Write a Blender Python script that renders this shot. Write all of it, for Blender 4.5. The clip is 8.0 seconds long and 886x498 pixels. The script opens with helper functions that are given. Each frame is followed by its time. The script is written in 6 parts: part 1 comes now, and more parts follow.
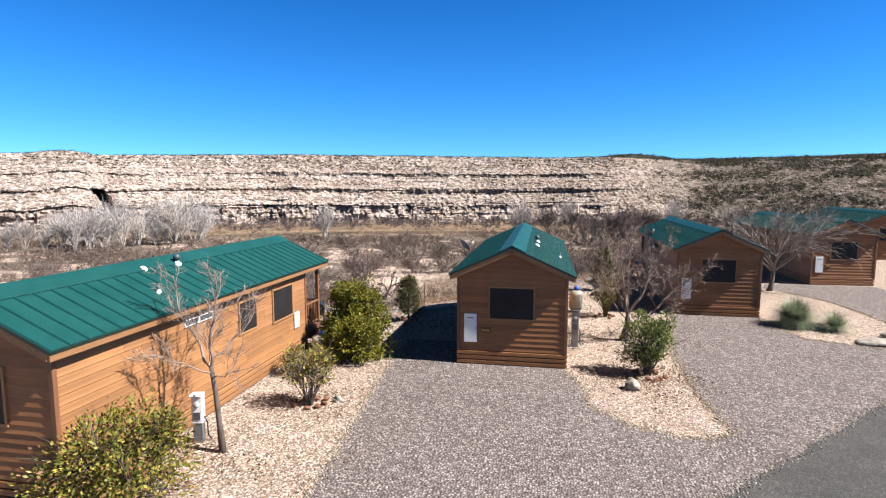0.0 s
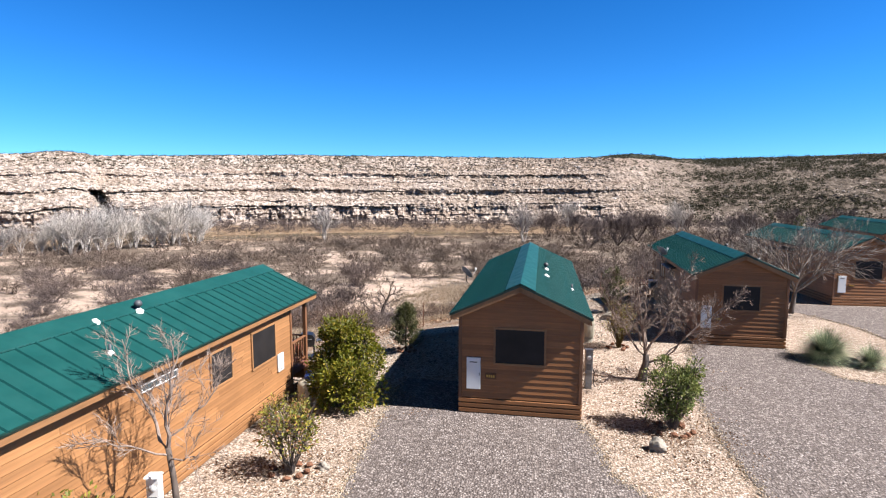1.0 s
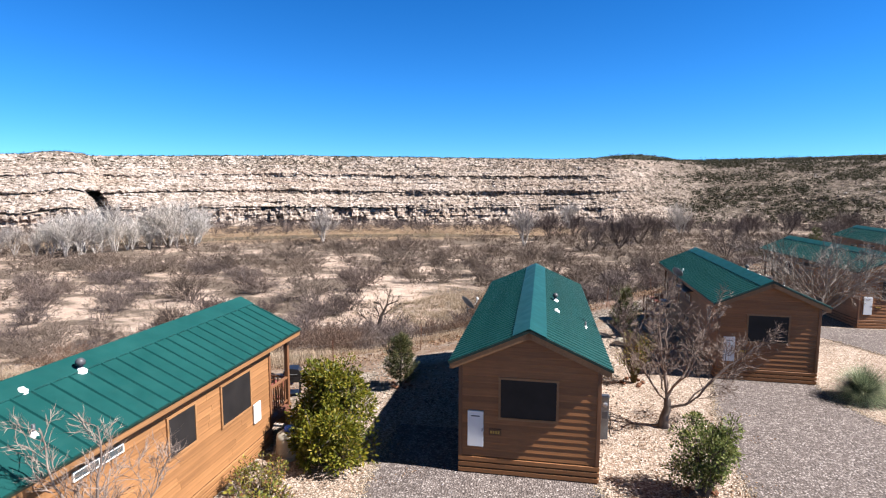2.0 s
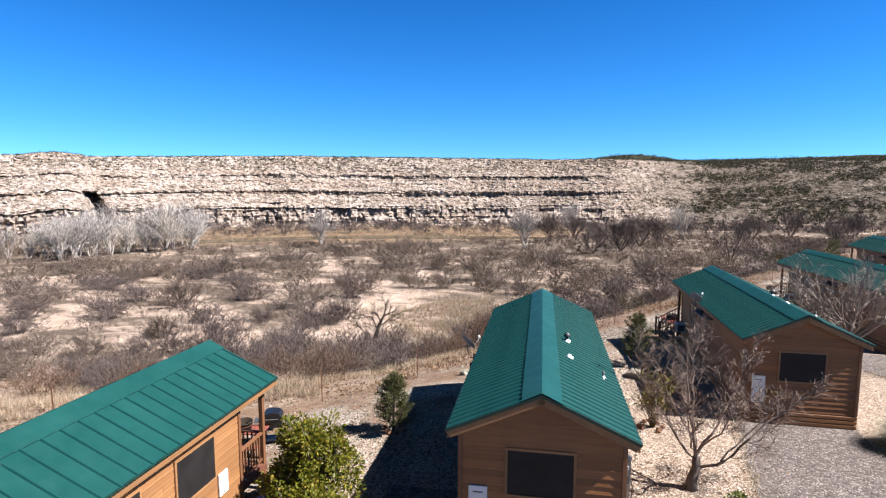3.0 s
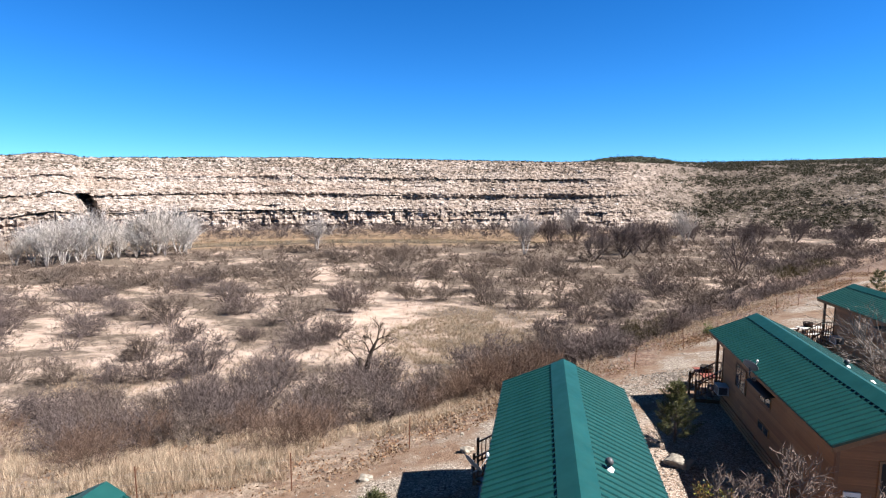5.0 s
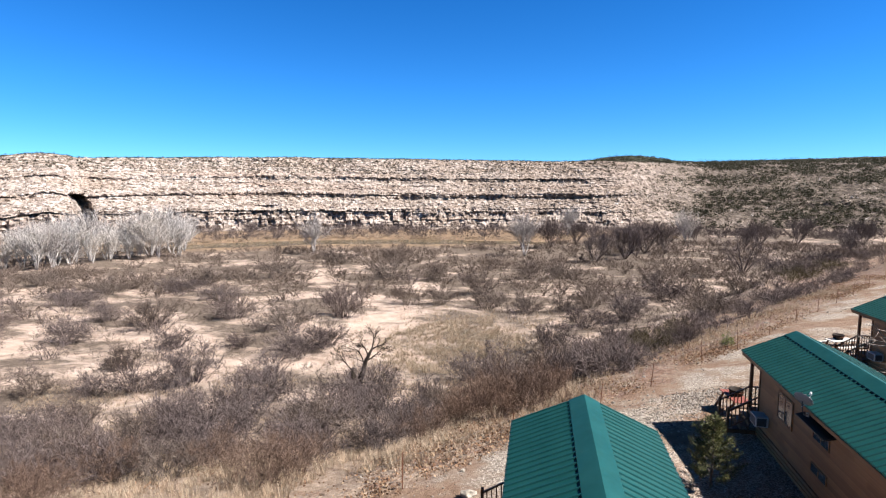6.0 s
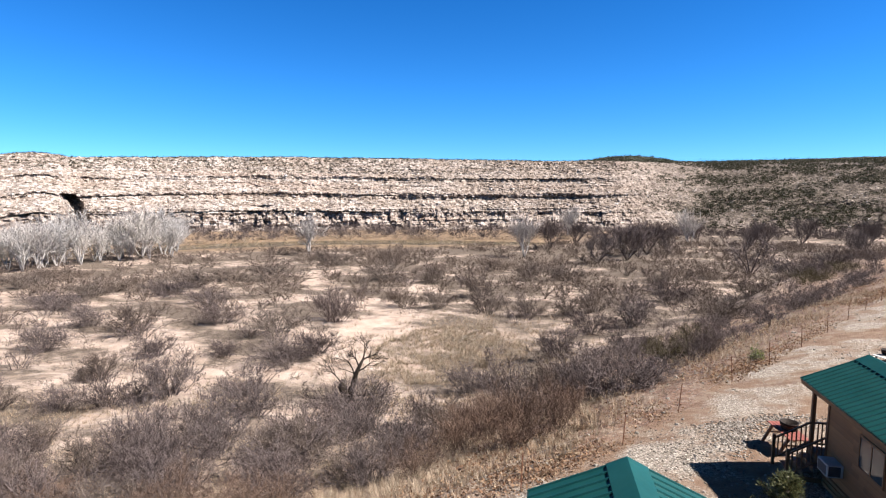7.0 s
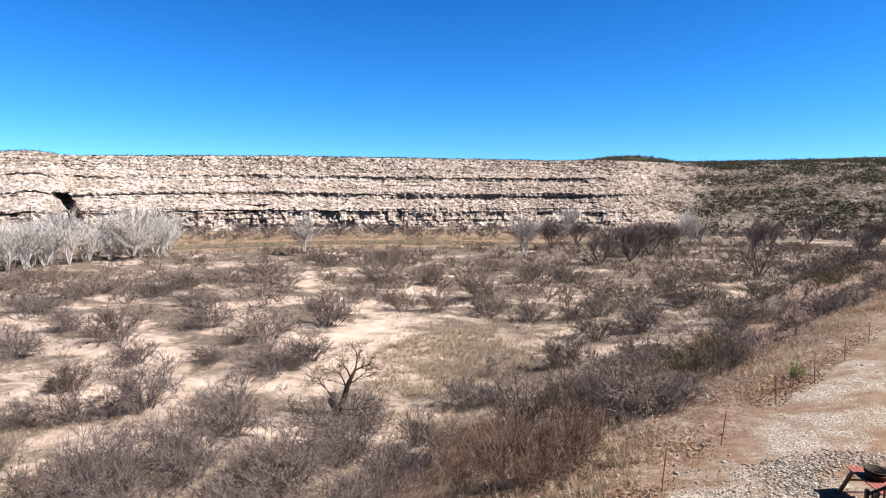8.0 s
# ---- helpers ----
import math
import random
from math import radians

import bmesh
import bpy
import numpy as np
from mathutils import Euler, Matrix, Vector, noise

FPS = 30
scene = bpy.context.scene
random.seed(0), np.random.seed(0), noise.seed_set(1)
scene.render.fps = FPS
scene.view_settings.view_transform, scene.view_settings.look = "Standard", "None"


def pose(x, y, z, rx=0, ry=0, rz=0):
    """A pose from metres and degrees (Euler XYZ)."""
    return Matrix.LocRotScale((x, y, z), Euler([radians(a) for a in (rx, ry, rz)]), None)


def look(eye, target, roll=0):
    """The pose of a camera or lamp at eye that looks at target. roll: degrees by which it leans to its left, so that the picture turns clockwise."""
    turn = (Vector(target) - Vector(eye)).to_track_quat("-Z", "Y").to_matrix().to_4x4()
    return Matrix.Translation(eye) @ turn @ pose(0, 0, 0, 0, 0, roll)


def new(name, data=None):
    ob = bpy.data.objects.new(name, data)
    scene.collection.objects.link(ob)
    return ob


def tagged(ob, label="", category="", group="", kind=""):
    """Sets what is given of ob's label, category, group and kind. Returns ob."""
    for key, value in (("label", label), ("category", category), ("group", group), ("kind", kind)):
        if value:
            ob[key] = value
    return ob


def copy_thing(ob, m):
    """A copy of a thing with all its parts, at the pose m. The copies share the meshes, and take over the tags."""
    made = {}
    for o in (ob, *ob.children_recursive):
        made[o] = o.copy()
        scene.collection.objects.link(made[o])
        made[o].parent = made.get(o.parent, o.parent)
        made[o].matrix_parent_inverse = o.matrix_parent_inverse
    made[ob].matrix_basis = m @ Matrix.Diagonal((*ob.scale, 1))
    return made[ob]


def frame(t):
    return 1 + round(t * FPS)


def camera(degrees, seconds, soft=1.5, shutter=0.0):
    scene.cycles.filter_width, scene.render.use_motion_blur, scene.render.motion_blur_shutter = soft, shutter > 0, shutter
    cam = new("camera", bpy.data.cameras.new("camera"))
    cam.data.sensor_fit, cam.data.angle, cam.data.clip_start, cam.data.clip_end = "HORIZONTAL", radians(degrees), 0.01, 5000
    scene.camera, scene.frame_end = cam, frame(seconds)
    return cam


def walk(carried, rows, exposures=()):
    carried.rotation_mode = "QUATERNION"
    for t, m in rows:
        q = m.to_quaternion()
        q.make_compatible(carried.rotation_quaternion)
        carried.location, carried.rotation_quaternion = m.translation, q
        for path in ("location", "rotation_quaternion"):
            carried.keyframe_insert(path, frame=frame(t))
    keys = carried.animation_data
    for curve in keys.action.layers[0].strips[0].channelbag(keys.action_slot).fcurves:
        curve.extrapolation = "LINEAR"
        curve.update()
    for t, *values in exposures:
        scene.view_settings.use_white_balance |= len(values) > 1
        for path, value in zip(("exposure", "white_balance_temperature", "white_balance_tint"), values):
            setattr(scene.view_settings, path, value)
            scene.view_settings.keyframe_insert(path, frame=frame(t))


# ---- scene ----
cam = camera(77.8, 8.0, 1.2)
PATH = [
    (0, (2.765, -18.195, 5.998), (2.41, -16.239, 5.777), -0.0),
    (0.5, (2.576, -17.22, 6.456), (2.22, -15.264, 6.234), 0.0),
    (1, (2.397, -16.168, 6.898), (2.042, -14.212, 6.675), 0.0),
    (1.5, (2.226, -15.102, 7.307), (1.871, -13.146, 7.084), 0.1),
    (3, (1.72, -11.776, 8.496), (1.367, -9.82, 8.271), 0.1),
    (3.5, (1.536, -10.536, 9.009), (1.183, -8.581, 8.785), 0.2),
    (4, (1.342, -9.457, 9.537), (0.99, -7.501, 9.313), 0.2),
    (4.5, (1.139, -8.244, 9.883), (0.789, -6.288, 9.659), 0.3),
    (6, (0.391, -3.83, 10.132), (0.048, -1.873, 9.907), 0.2),
    (6.5, (0.133, -1.765, 10.017), (-0.207, 0.193, 9.792), 0.2),
    (7, (-0.204, 0.406, 9.846), (-0.541, 2.364, 9.622), 0.2),
    (7.5, (-0.558, 2.547, 9.657), (-0.893, 4.506, 9.432), 0.3),
    (8, (-1.014, 4.618, 9.474), (-1.345, 6.577, 9.25), 0.3),
]
walk(cam, [(t, look(eye, target, roll)) for t, eye, target, roll in PATH])

# ---- light ----
SUN_TO = Vector((0.95, -0.09, 1.0)).normalized()
sun = new("sun", bpy.data.lights.new("sun", "SUN"))
sun.data.energy, sun.data.angle, sun.data.color = 5.0, radians(0.53), (1.0, 0.955, 0.925)
sun.matrix_world = look((60, -6, 70), Vector((60, -6, 70)) - SUN_TO)
world = bpy.data.worlds.new("sky")
scene.world = world
world.use_nodes = True
wn = world.node_tree
sky = wn.nodes.new("ShaderNodeTexSky")
sky.sky_type, sky.sun_disc = "NISHITA", False
sky.sun_elevation = math.asin(SUN_TO.z)
sky.sun_rotation = math.atan2(SUN_TO.x, SUN_TO.y)
sky.altitude, sky.air_density, sky.dust_density, sky.ozone_density = 1200, 0.8, 0.0, 5.0
tone = wn.nodes.new("ShaderNodeHueSaturation")
tone.inputs["Saturation"].default_value = 1.14
tone.inputs["Hue"].default_value = 0.502
wn.links.new(sky.outputs[0], tone.inputs["Color"])
# cyan low down, deepening upwards; the unseen zenith is dimmed to darken shadows
way = wn.nodes.new("ShaderNodeTexCoord")
height = wn.nodes.new("ShaderNodeSeparateXYZ")
wn.links.new(way.outputs["Generated"], height.inputs[0])
depth = wn.nodes.new("ShaderNodeValToRGB")
els = depth.color_ramp.elements
while len(els) < 6:
    els.new(0.5)
for el, (p, c) in zip(els, ((0.0, (0.42, 0.78, 1.05)), (0.06, (0.40, 0.80, 1.12)), (0.16, (0.30, 0.83, 1.14)), (0.32, (0.20, 0.76, 1.08)), (0.5, (0.20, 0.28, 0.32)), (1.0, (0.12, 0.08, 0.07)))):
    el.position, el.color = p, (*c, 1)
wn.links.new(height.outputs[2], depth.inputs[0])
azure = wn.nodes.new("ShaderNodeMix")
azure.data_type, azure.blend_type = "RGBA", "MULTIPLY"
azure.inputs[0].default_value = 1.0
wn.links.new(tone.outputs[0], azure.inputs[6])
wn.links.new(depth.outputs[0], azure.inputs[7])
wn.links.new(azure.outputs[2], wn.nodes["Background"].inputs[0])
wn.nodes["Background"].inputs[1].default_value = 0.0535
scene.view_settings.exposure = 1.73


# ---- materials ----
def mat(name, rough=0.7, metal=0.0):
    m = bpy.data.materials.new(name)
    m.use_nodes = True
    b = m.node_tree.nodes["Principled BSDF"]
    b.inputs["Roughness"].default_value, b.inputs["Metallic"].default_value = rough, metal
    b.inputs["Specular IOR Level"].default_value = 0.15 if rough > 0.75 else 0.4
    return m, m.node_tree, b


def node(nt, kind, **kw):
    n = nt.nodes.new(kind)
    for k, v in kw.items():
        if k.startswith("i_"):
            n.inputs[int(k[2:])].default_value = v
    return n


def coords(nt, scale=(1, 1, 1), world_space=False):
    mp = nt.nodes.new("ShaderNodeMapping")
    mp.inputs["Scale"].default_value = scale
    if world_space:
        nt.links.new(nt.nodes.new("ShaderNodeNewGeometry").outputs["Position"], mp.inputs[0])
    else:
        nt.links.new(nt.nodes.new("ShaderNodeTexCoord").outputs["Object"], mp.inputs[0])
    return mp.outputs[0]


def noise_of(nt, vec, scale, detail=4.0, rough=0.55):
    n = nt.nodes.new("ShaderNodeTexNoise")
    n.inputs["Scale"].default_value, n.inputs["Detail"].default_value, n.inputs["Roughness"].default_value = scale, detail, rough
    nt.links.new(vec, n.inputs["Vector"])
    return n.outputs["Fac"]


def voronoi_of(nt, vec, scale, out="Color", feature="F1"):
    n = nt.nodes.new("ShaderNodeTexVoronoi")
    n.feature = feature
    n.inputs["Scale"].default_value = scale
    nt.links.new(vec, n.inputs["Vector"])
    return n.outputs[out]


def ramp(nt, fac, stops):
    n = nt.nodes.new("ShaderNodeValToRGB")
    e = n.color_ramp.elements
    while len(e) < len(stops):
        e.new(0.5)
    for el, (p, c) in zip(e, stops):
        el.position, el.color = p, (*c, 1) if len(c) == 3 else c
    nt.links.new(fac, n.inputs[0])
    return n.outputs[0]


def mix(nt, fac, a, b, blend="MIX"):
    n = nt.nodes.new("ShaderNodeMix")
    n.data_type, n.blend_type = "RGBA", blend
    for sock, v in ((n.inputs[0], fac), (n.inputs[6], a), (n.inputs[7], b)):
        if isinstance(v, (int, float)):
            sock.default_value = v
        elif isinstance(v, tuple):
            sock.default_value = (*v, 1)
        else:
            nt.links.new(v, sock)
    return n.outputs[2]


def calc(nt, op, a, b=0.0):
    n = nt.nodes.new("ShaderNodeMath")
    n.operation = op
    n.use_clamp = False
    for sock, v in zip(n.inputs, (a, b)):
        if isinstance(v, (int, float)):
            sock.default_value = v
        else:
            nt.links.new(v, sock)
    return n.outputs[0]


def bump(nt, b, height, strength=0.4, dist=0.02):
    n = nt.nodes.new("ShaderNodeBump")
    n.inputs["Strength"].default_value, n.inputs["Distance"].default_value = strength, dist
    nt.links.new(height, n.inputs["Height"])
    nt.links.new(n.outputs[0], b.inputs["Normal"])


def random_of(nt):
    return nt.nodes.new("ShaderNodeObjectInfo").outputs["Random"]


def island_of(nt):
    return nt.nodes.new("ShaderNodeNewGeometry").outputs["Random Per Island"]


def plain(name, color, rough=0.6, metal=0.0, vary=0.25, scale=6.0):
    m, nt, b = mat(name, rough, metal)
    v = coords(nt)
    lo = tuple(c * (1 - vary) for c in color)
    hi = tuple(min(1, c * (1 + vary)) for c in color)
    col = ramp(nt, noise_of(nt, v, scale, 6), [(0.3, lo), (0.7, hi)])
    nt.links.new(col, b.inputs["Base Color"])
    bump(nt, b, noise_of(nt, v, scale * 8, 3), 0.15, 0.004)
    return m


def wood(name, color, rough=0.6, axis=1, grain=1.0, per="object"):
    m, nt, b = mat(name, rough)
    s = [22, 22, 22]
    s[axis] = 1.2
    v = coords(nt, tuple(s))
    g = noise_of(nt, v, grain, 6, 0.6)
    w = noise_of(nt, coords(nt, world_space=True), 0.8, 5, 0.65)
    dark = tuple(c * 0.66 for c in color)
    light = tuple(min(1, c * 1.22) for c in color)
    col = ramp(nt, g, [(0.25, dark), (0.6, color), (0.85, light)])
    rnd = random_of(nt) if per == "object" else island_of(nt)
    tone = ramp(nt, rnd, [(0.0, (0.78, 0.76, 0.74)), (1.0, (1.1, 1.1, 1.1))])
    col = mix(nt, 1.0, col, tone, "MULTIPLY")
    col = mix(nt, 0.5, col, ramp(nt, w, [(0.3, (0.7, 0.68, 0.66)), (0.7, (1.12, 1.1, 1.08))]), "MULTIPLY")
    nt.links.new(col, b.inputs["Base Color"])
    bump(nt, b, g, 0.25, 0.004)
    return m


def bark(name, dark, light, scale=9.0):
    m, nt, b = mat(name, 0.9)
    v = coords(nt, (1, 1, 0.3))
    g = noise_of(nt, v, scale, 5, 0.65)
    col = ramp(nt, g, [(0.3, dark), (0.7, light)])
    col = mix(nt, 1.0, col, ramp(nt, island_of(nt), [(0, (0.72, 0.7, 0.7)), (1, (1.2, 1.18, 1.15))]), "MULTIPLY")
    col = mix(nt, 1.0, col, ramp(nt, random_of(nt), [(0, (0.8, 0.76, 0.74)), (0.5, (1, 1, 1)), (1, (1.18, 1.12, 1.05))]), "MULTIPLY")
    nt.links.new(col, b.inputs["Base Color"])
    return m


def leafy(name, stops, rough=0.5):
    m, nt, b = mat(name, rough)
    col = ramp(nt, island_of(nt), stops)
    n = noise_of(nt, coords(nt), 1.6, 3)
    col = mix(nt, 1.0, col, ramp(nt, n, [(0.3, (0.7, 0.75, 0.7)), (0.7, (1.25, 1.2, 1.1))]), "MULTIPLY")
    nt.links.new(col, b.inputs["Base Color"])
    b.inputs["Specular IOR Level"].default_value = 0.22
    tr = nt.nodes.new("ShaderNodeBsdfTranslucent")
    nt.links.new(col, tr.inputs[0])
    ms = nt.nodes.new("ShaderNodeMixShader")
    ms.inputs[0].default_value = 0.3
    nt.links.new(b.outputs[0], ms.inputs[1])
    nt.links.new(tr.outputs[0], ms.inputs[2])
    nt.links.new(ms.outputs[0], nt.nodes["Material Output"].inputs[0])
    return m


def gravel(name, palette, size, patch_a, patch_b, dust=0.25):
    """Loose stones: cells of stone with their own tone, dark joints, wider patches of dust."""
    m, nt, b = mat(name, 0.9)
    v = coords(nt, world_space=True)
    cell = voronoi_of(nt, v, 1 / size, "Color")
    sep = nt.nodes.new("ShaderNodeSeparateColor")
    nt.links.new(cell, sep.inputs[0])
    d = voronoi_of(nt, v, 1 / size, "Distance")
    col = ramp(nt, sep.outputs[0], palette)
    col = mix(nt, ramp(nt, d, [(0.45, (0, 0, 0)), (0.8, (1, 1, 1))]), col, tuple(c * 0.55 for c in palette[1][1]))
    wide = noise_of(nt, v, 0.55, 6, 0.6)
    col = mix(nt, dust, col, ramp(nt, wide, [(0.35, patch_a), (0.65, patch_b)]))
    mid = noise_of(nt, v, 3.5, 4, 0.6)
    col = mix(nt, 1.0, col, ramp(nt, mid, [(0.3, (0.84, 0.84, 0.84)), (0.7, (1.12, 1.12, 1.12))]), "MULTIPLY")
    nt.links.new(col, b.inputs["Base Color"])
    bump(nt, b, calc(nt, "SUBTRACT", 1.0, d), 0.9, size * 0.8)
    return m


M_ROOF, nt, b = mat("green_painted_metal", 0.34)
v = coords(nt)
col = ramp(nt, noise_of(nt, v, 1.3, 6, 0.65), [(0.3, (0.004, 0.039, 0.037)), (0.7, (0.0075, 0.053, 0.050))])
col = mix(nt, ramp(nt, noise_of(nt, coords(nt, (9, 0.8, 9)), 1.5, 5), [(0.6, (0, 0, 0)), (0.9, (0.175, 0.175, 0.175))]), col, (0.035, 0.063, 0.056))
nt.links.new(col, b.inputs["Base Color"])
nt.links.new(ramp(nt, noise_of(nt, v, 3.0, 4), [(0.3, (0.42,) * 3), (0.7, (0.54,) * 3)]), b.inputs["Roughness"])
b.inputs["Specular IOR Level"].default_value = 0.18
bump(nt, b, noise_of(nt, v, 2.2, 2), 0.12, 0.02)
M_EDGE = plain("dark_green_edge_metal", (0.004, 0.021, 0.017), 0.4)
M_CLOSURE = plain("dark_foam_closure", (0.008, 0.015, 0.014), 0.9)
M_SIDING = wood("orange_stained_siding", (0.259, 0.125, 0.050), 0.62, 1)
# same stain with the grain across; the gables' shade is in its deeper tone
M_SIDING_X = wood("shade_toned_gable_siding", (0.245, 0.103, 0.036), 0.62, 0)
M_TRIM = wood("tan_trim_wood", (0.252, 0.130, 0.057), 0.6, 1)
M_POST = wood("red_brown_porch_wood", (0.164, 0.073, 0.033), 0.6, 2)
M_DECK = wood("red_brown_deck_wood", (0.147, 0.059, 0.036), 0.65, 0)
M_CORE = plain("wall_sheathing", (0.070, 0.038, 0.021), 0.9)
M_SCREEN, nt, b = mat("dark_window_screen", 0.55)
v = coords(nt)
nt.links.new(ramp(nt, noise_of(nt, v, 2.0, 4), [(0.3, (0.010, 0.009, 0.009)), (0.7, (0.018, 0.016, 0.016))]), b.inputs["Base Color"])
b.inputs["Specular IOR Level"].default_value = 0.2
bump(nt, b, noise_of(nt, v, 300, 1), 0.2, 0.001)
M_GLASS, nt, b = mat("window_glass", 0.06)
b.inputs["Base Color"].default_value = (0.05, 0.06, 0.065, 1)
b.inputs["Specular IOR Level"].default_value = 0.8
M_WHITE = plain("white_painted_metal", (0.608, 0.608, 0.600), 0.4, 0, 0.06, 3)
M_LIGHTGREY = plain("light_grey_enamel", (0.335, 0.342, 0.350), 0.4, 0, 0.1, 4)
M_DISH = plain("weathered_grey_enamel", (0.190, 0.195, 0.195), 0.5, 0, 0.15, 4)
M_GALV = plain("galvanised_steel", (0.164, 0.169, 0.172), 0.45, 0.6, 0.2, 14)
M_DARKGREY = plain("dark_grey_plastic", (0.049, 0.050, 0.056), 0.5, 0, 0.2, 10)
M_BLACK = plain("black_enamel", (0.008, 0.008, 0.009), 0.35, 0, 0.3, 8)
M_IRON = plain("rusted_dark_iron", (0.022, 0.016, 0.013), 0.8, 0.0, 0.5, 18)
M_BLUE = plain("blue_plastic", (0.014, 0.063, 0.294), 0.4, 0, 0.15, 10)
M_CREAM = plain("cream_painted_steel", (0.277, 0.252, 0.197), 0.4, 0, 0.1, 5)
M_SIGN = plain("brown_sign_board", (0.112, 0.052, 0.021), 0.7, 0, 0.2, 20)
M_YELLOW = plain("yellow_sign_paint", (0.385, 0.231, 0.042), 0.6, 0, 0.1, 20)
M_RUST = plain("rusty_post_steel", (0.091, 0.038, 0.022), 0.85, 0.2, 0.4, 20)
M_RED = plain("faded_red_paint", (0.176, 0.050, 0.036), 0.7, 0, 0.25, 8)
M_ROCK = plain("pale_boulder_stone", (0.220, 0.197, 0.165), 0.9, 0, 0.35, 5)
M_REDROCK = plain("red_lava_stone", (0.132, 0.063, 0.038), 0.95, 0, 0.4, 9)

M_GREYGRAVEL = gravel("grey_gravel", [(0.0, (0.043, 0.034, 0.032)), (0.32, (0.101, 0.083, 0.077)), (0.7, (0.176, 0.148, 0.138)), (1.0, (0.323, 0.286, 0.269))], 0.056, (0.117, 0.096, 0.087), (0.172, 0.143, 0.130), 0.24)
M_ASPHALT, nt, b = mat("worn_asphalt", 0.85)
v = coords(nt, world_space=True)
sep = nt.nodes.new("ShaderNodeSeparateColor")
nt.links.new(voronoi_of(nt, v, 55, "Color"), sep.inputs[0])
col = ramp(nt, sep.outputs[0], [(0, (0.029, 0.029, 0.028)), (0.7, (0.047, 0.045, 0.043)), (1, (0.094, 0.090, 0.087))])
col = mix(nt, 1.0, col, ramp(nt, noise_of(nt, v, 0.9, 6, 0.6), [(0.3, (0.8,) * 3), (0.7, (1.18, 1.16, 1.13))]), "MULTIPLY")
nt.links.new(col, b.inputs["Base Color"])
bump(nt, b, voronoi_of(nt, v, 55, "Distance"), 0.5, 0.01)

B_BRUSH = bark("grey_brown_twigs", (0.042, 0.032, 0.030), (0.146, 0.120, 0.116))
B_RED = bark("russet_twigs", (0.063, 0.039, 0.029), (0.136, 0.095, 0.073))
B_PALE = bark("silver_bark", (0.214, 0.203, 0.194), (0.401, 0.386, 0.372))
B_TREE = bark("grey_tree_bark", (0.069, 0.057, 0.048), (0.145, 0.125, 0.113))
B_CROWN = bark("brown_grey_twigs", (0.115, 0.086, 0.073), (0.290, 0.238, 0.205))
B_TAN = bark("tan_twigs", (0.092, 0.069, 0.048), (0.176, 0.143, 0.109))
B_DEAD = bark("charred_dead_wood", (0.012, 0.010, 0.008), (0.039, 0.032, 0.027))
B_YELLOW = bark("yellow_green_twigs", (0.067, 0.052, 0.019), (0.143, 0.109, 0.042))
B_OLIVE = bark("olive_brown_twigs", (0.032, 0.026, 0.012), (0.077, 0.064, 0.032))
B_DUN = bark("dun_brown_twigs", (0.052, 0.040, 0.034), (0.150, 0.122, 0.105))
B_ASH = bark("pale_ash_twigs", (0.125, 0.105, 0.092), (0.270, 0.240, 0.215))
M_PLANK = plain("weathered_pale_board", (0.40, 0.375, 0.34), 0.75, 0, 0.2, 9)
L_BUSH = leafy("evergreen_leaves", [(0, (0.058, 0.070, 0.008)), (0.5, (0.110, 0.115, 0.012)), (0.85, (0.175, 0.150, 0.018)), (1, (0.225, 0.165, 0.030))])
L_BRONZE = leafy("bronzed_leaves", [(0, (0.048, 0.057, 0.014)), (0.35, (0.140, 0.145, 0.027)), (0.68, (0.281, 0.244, 0.048)), (0.8, (0.225, 0.117, 0.051)), (1, (0.140, 0.068, 0.040))])
L_SHRUB = leafy("grey_green_leaves", [(0, (0.052, 0.075, 0.018)), (0.6, (0.126, 0.150, 0.042)), (1, (0.243, 0.243, 0.099))])
L_PINE = leafy("pine_needles", [(0, (0.026, 0.031, 0.012)), (0.6, (0.068, 0.074, 0.030)), (1, (0.165, 0.155, 0.075))], 0.6)
L_YUCCA = leafy("yucca_blades", [(0, (0.076, 0.100, 0.060)), (0.6, (0.178, 0.214, 0.138)), (1, (0.393, 0.410, 0.279))])
L_STRAW = leafy("dry_straw_grass", [(0, (0.187, 0.130, 0.097)), (0.5, (0.330, 0.249, 0.189)), (1, (0.462, 0.380, 0.306))], 0.8)
L_MEADOW = leafy("grey_straw_grass", [(0, (0.165, 0.120, 0.088)), (0.5, (0.285, 0.222, 0.168)), (1, (0.400, 0.332, 0.268))], 0.8)
L_LITTER = leafy("fallen_leaves", [(0, (0.081, 0.041, 0.024)), (0.5, (0.175, 0.099, 0.062)), (0.85, (0.252, 0.164, 0.108)), (1, (0.315, 0.238, 0.171))], 0.8)
L_JUNIPER = leafy("juniper_foliage", [(0, (0.020, 0.020, 0.012)), (0.6, (0.035, 0.034, 0.021)), (1, (0.064, 0.056, 0.038))], 0.8)


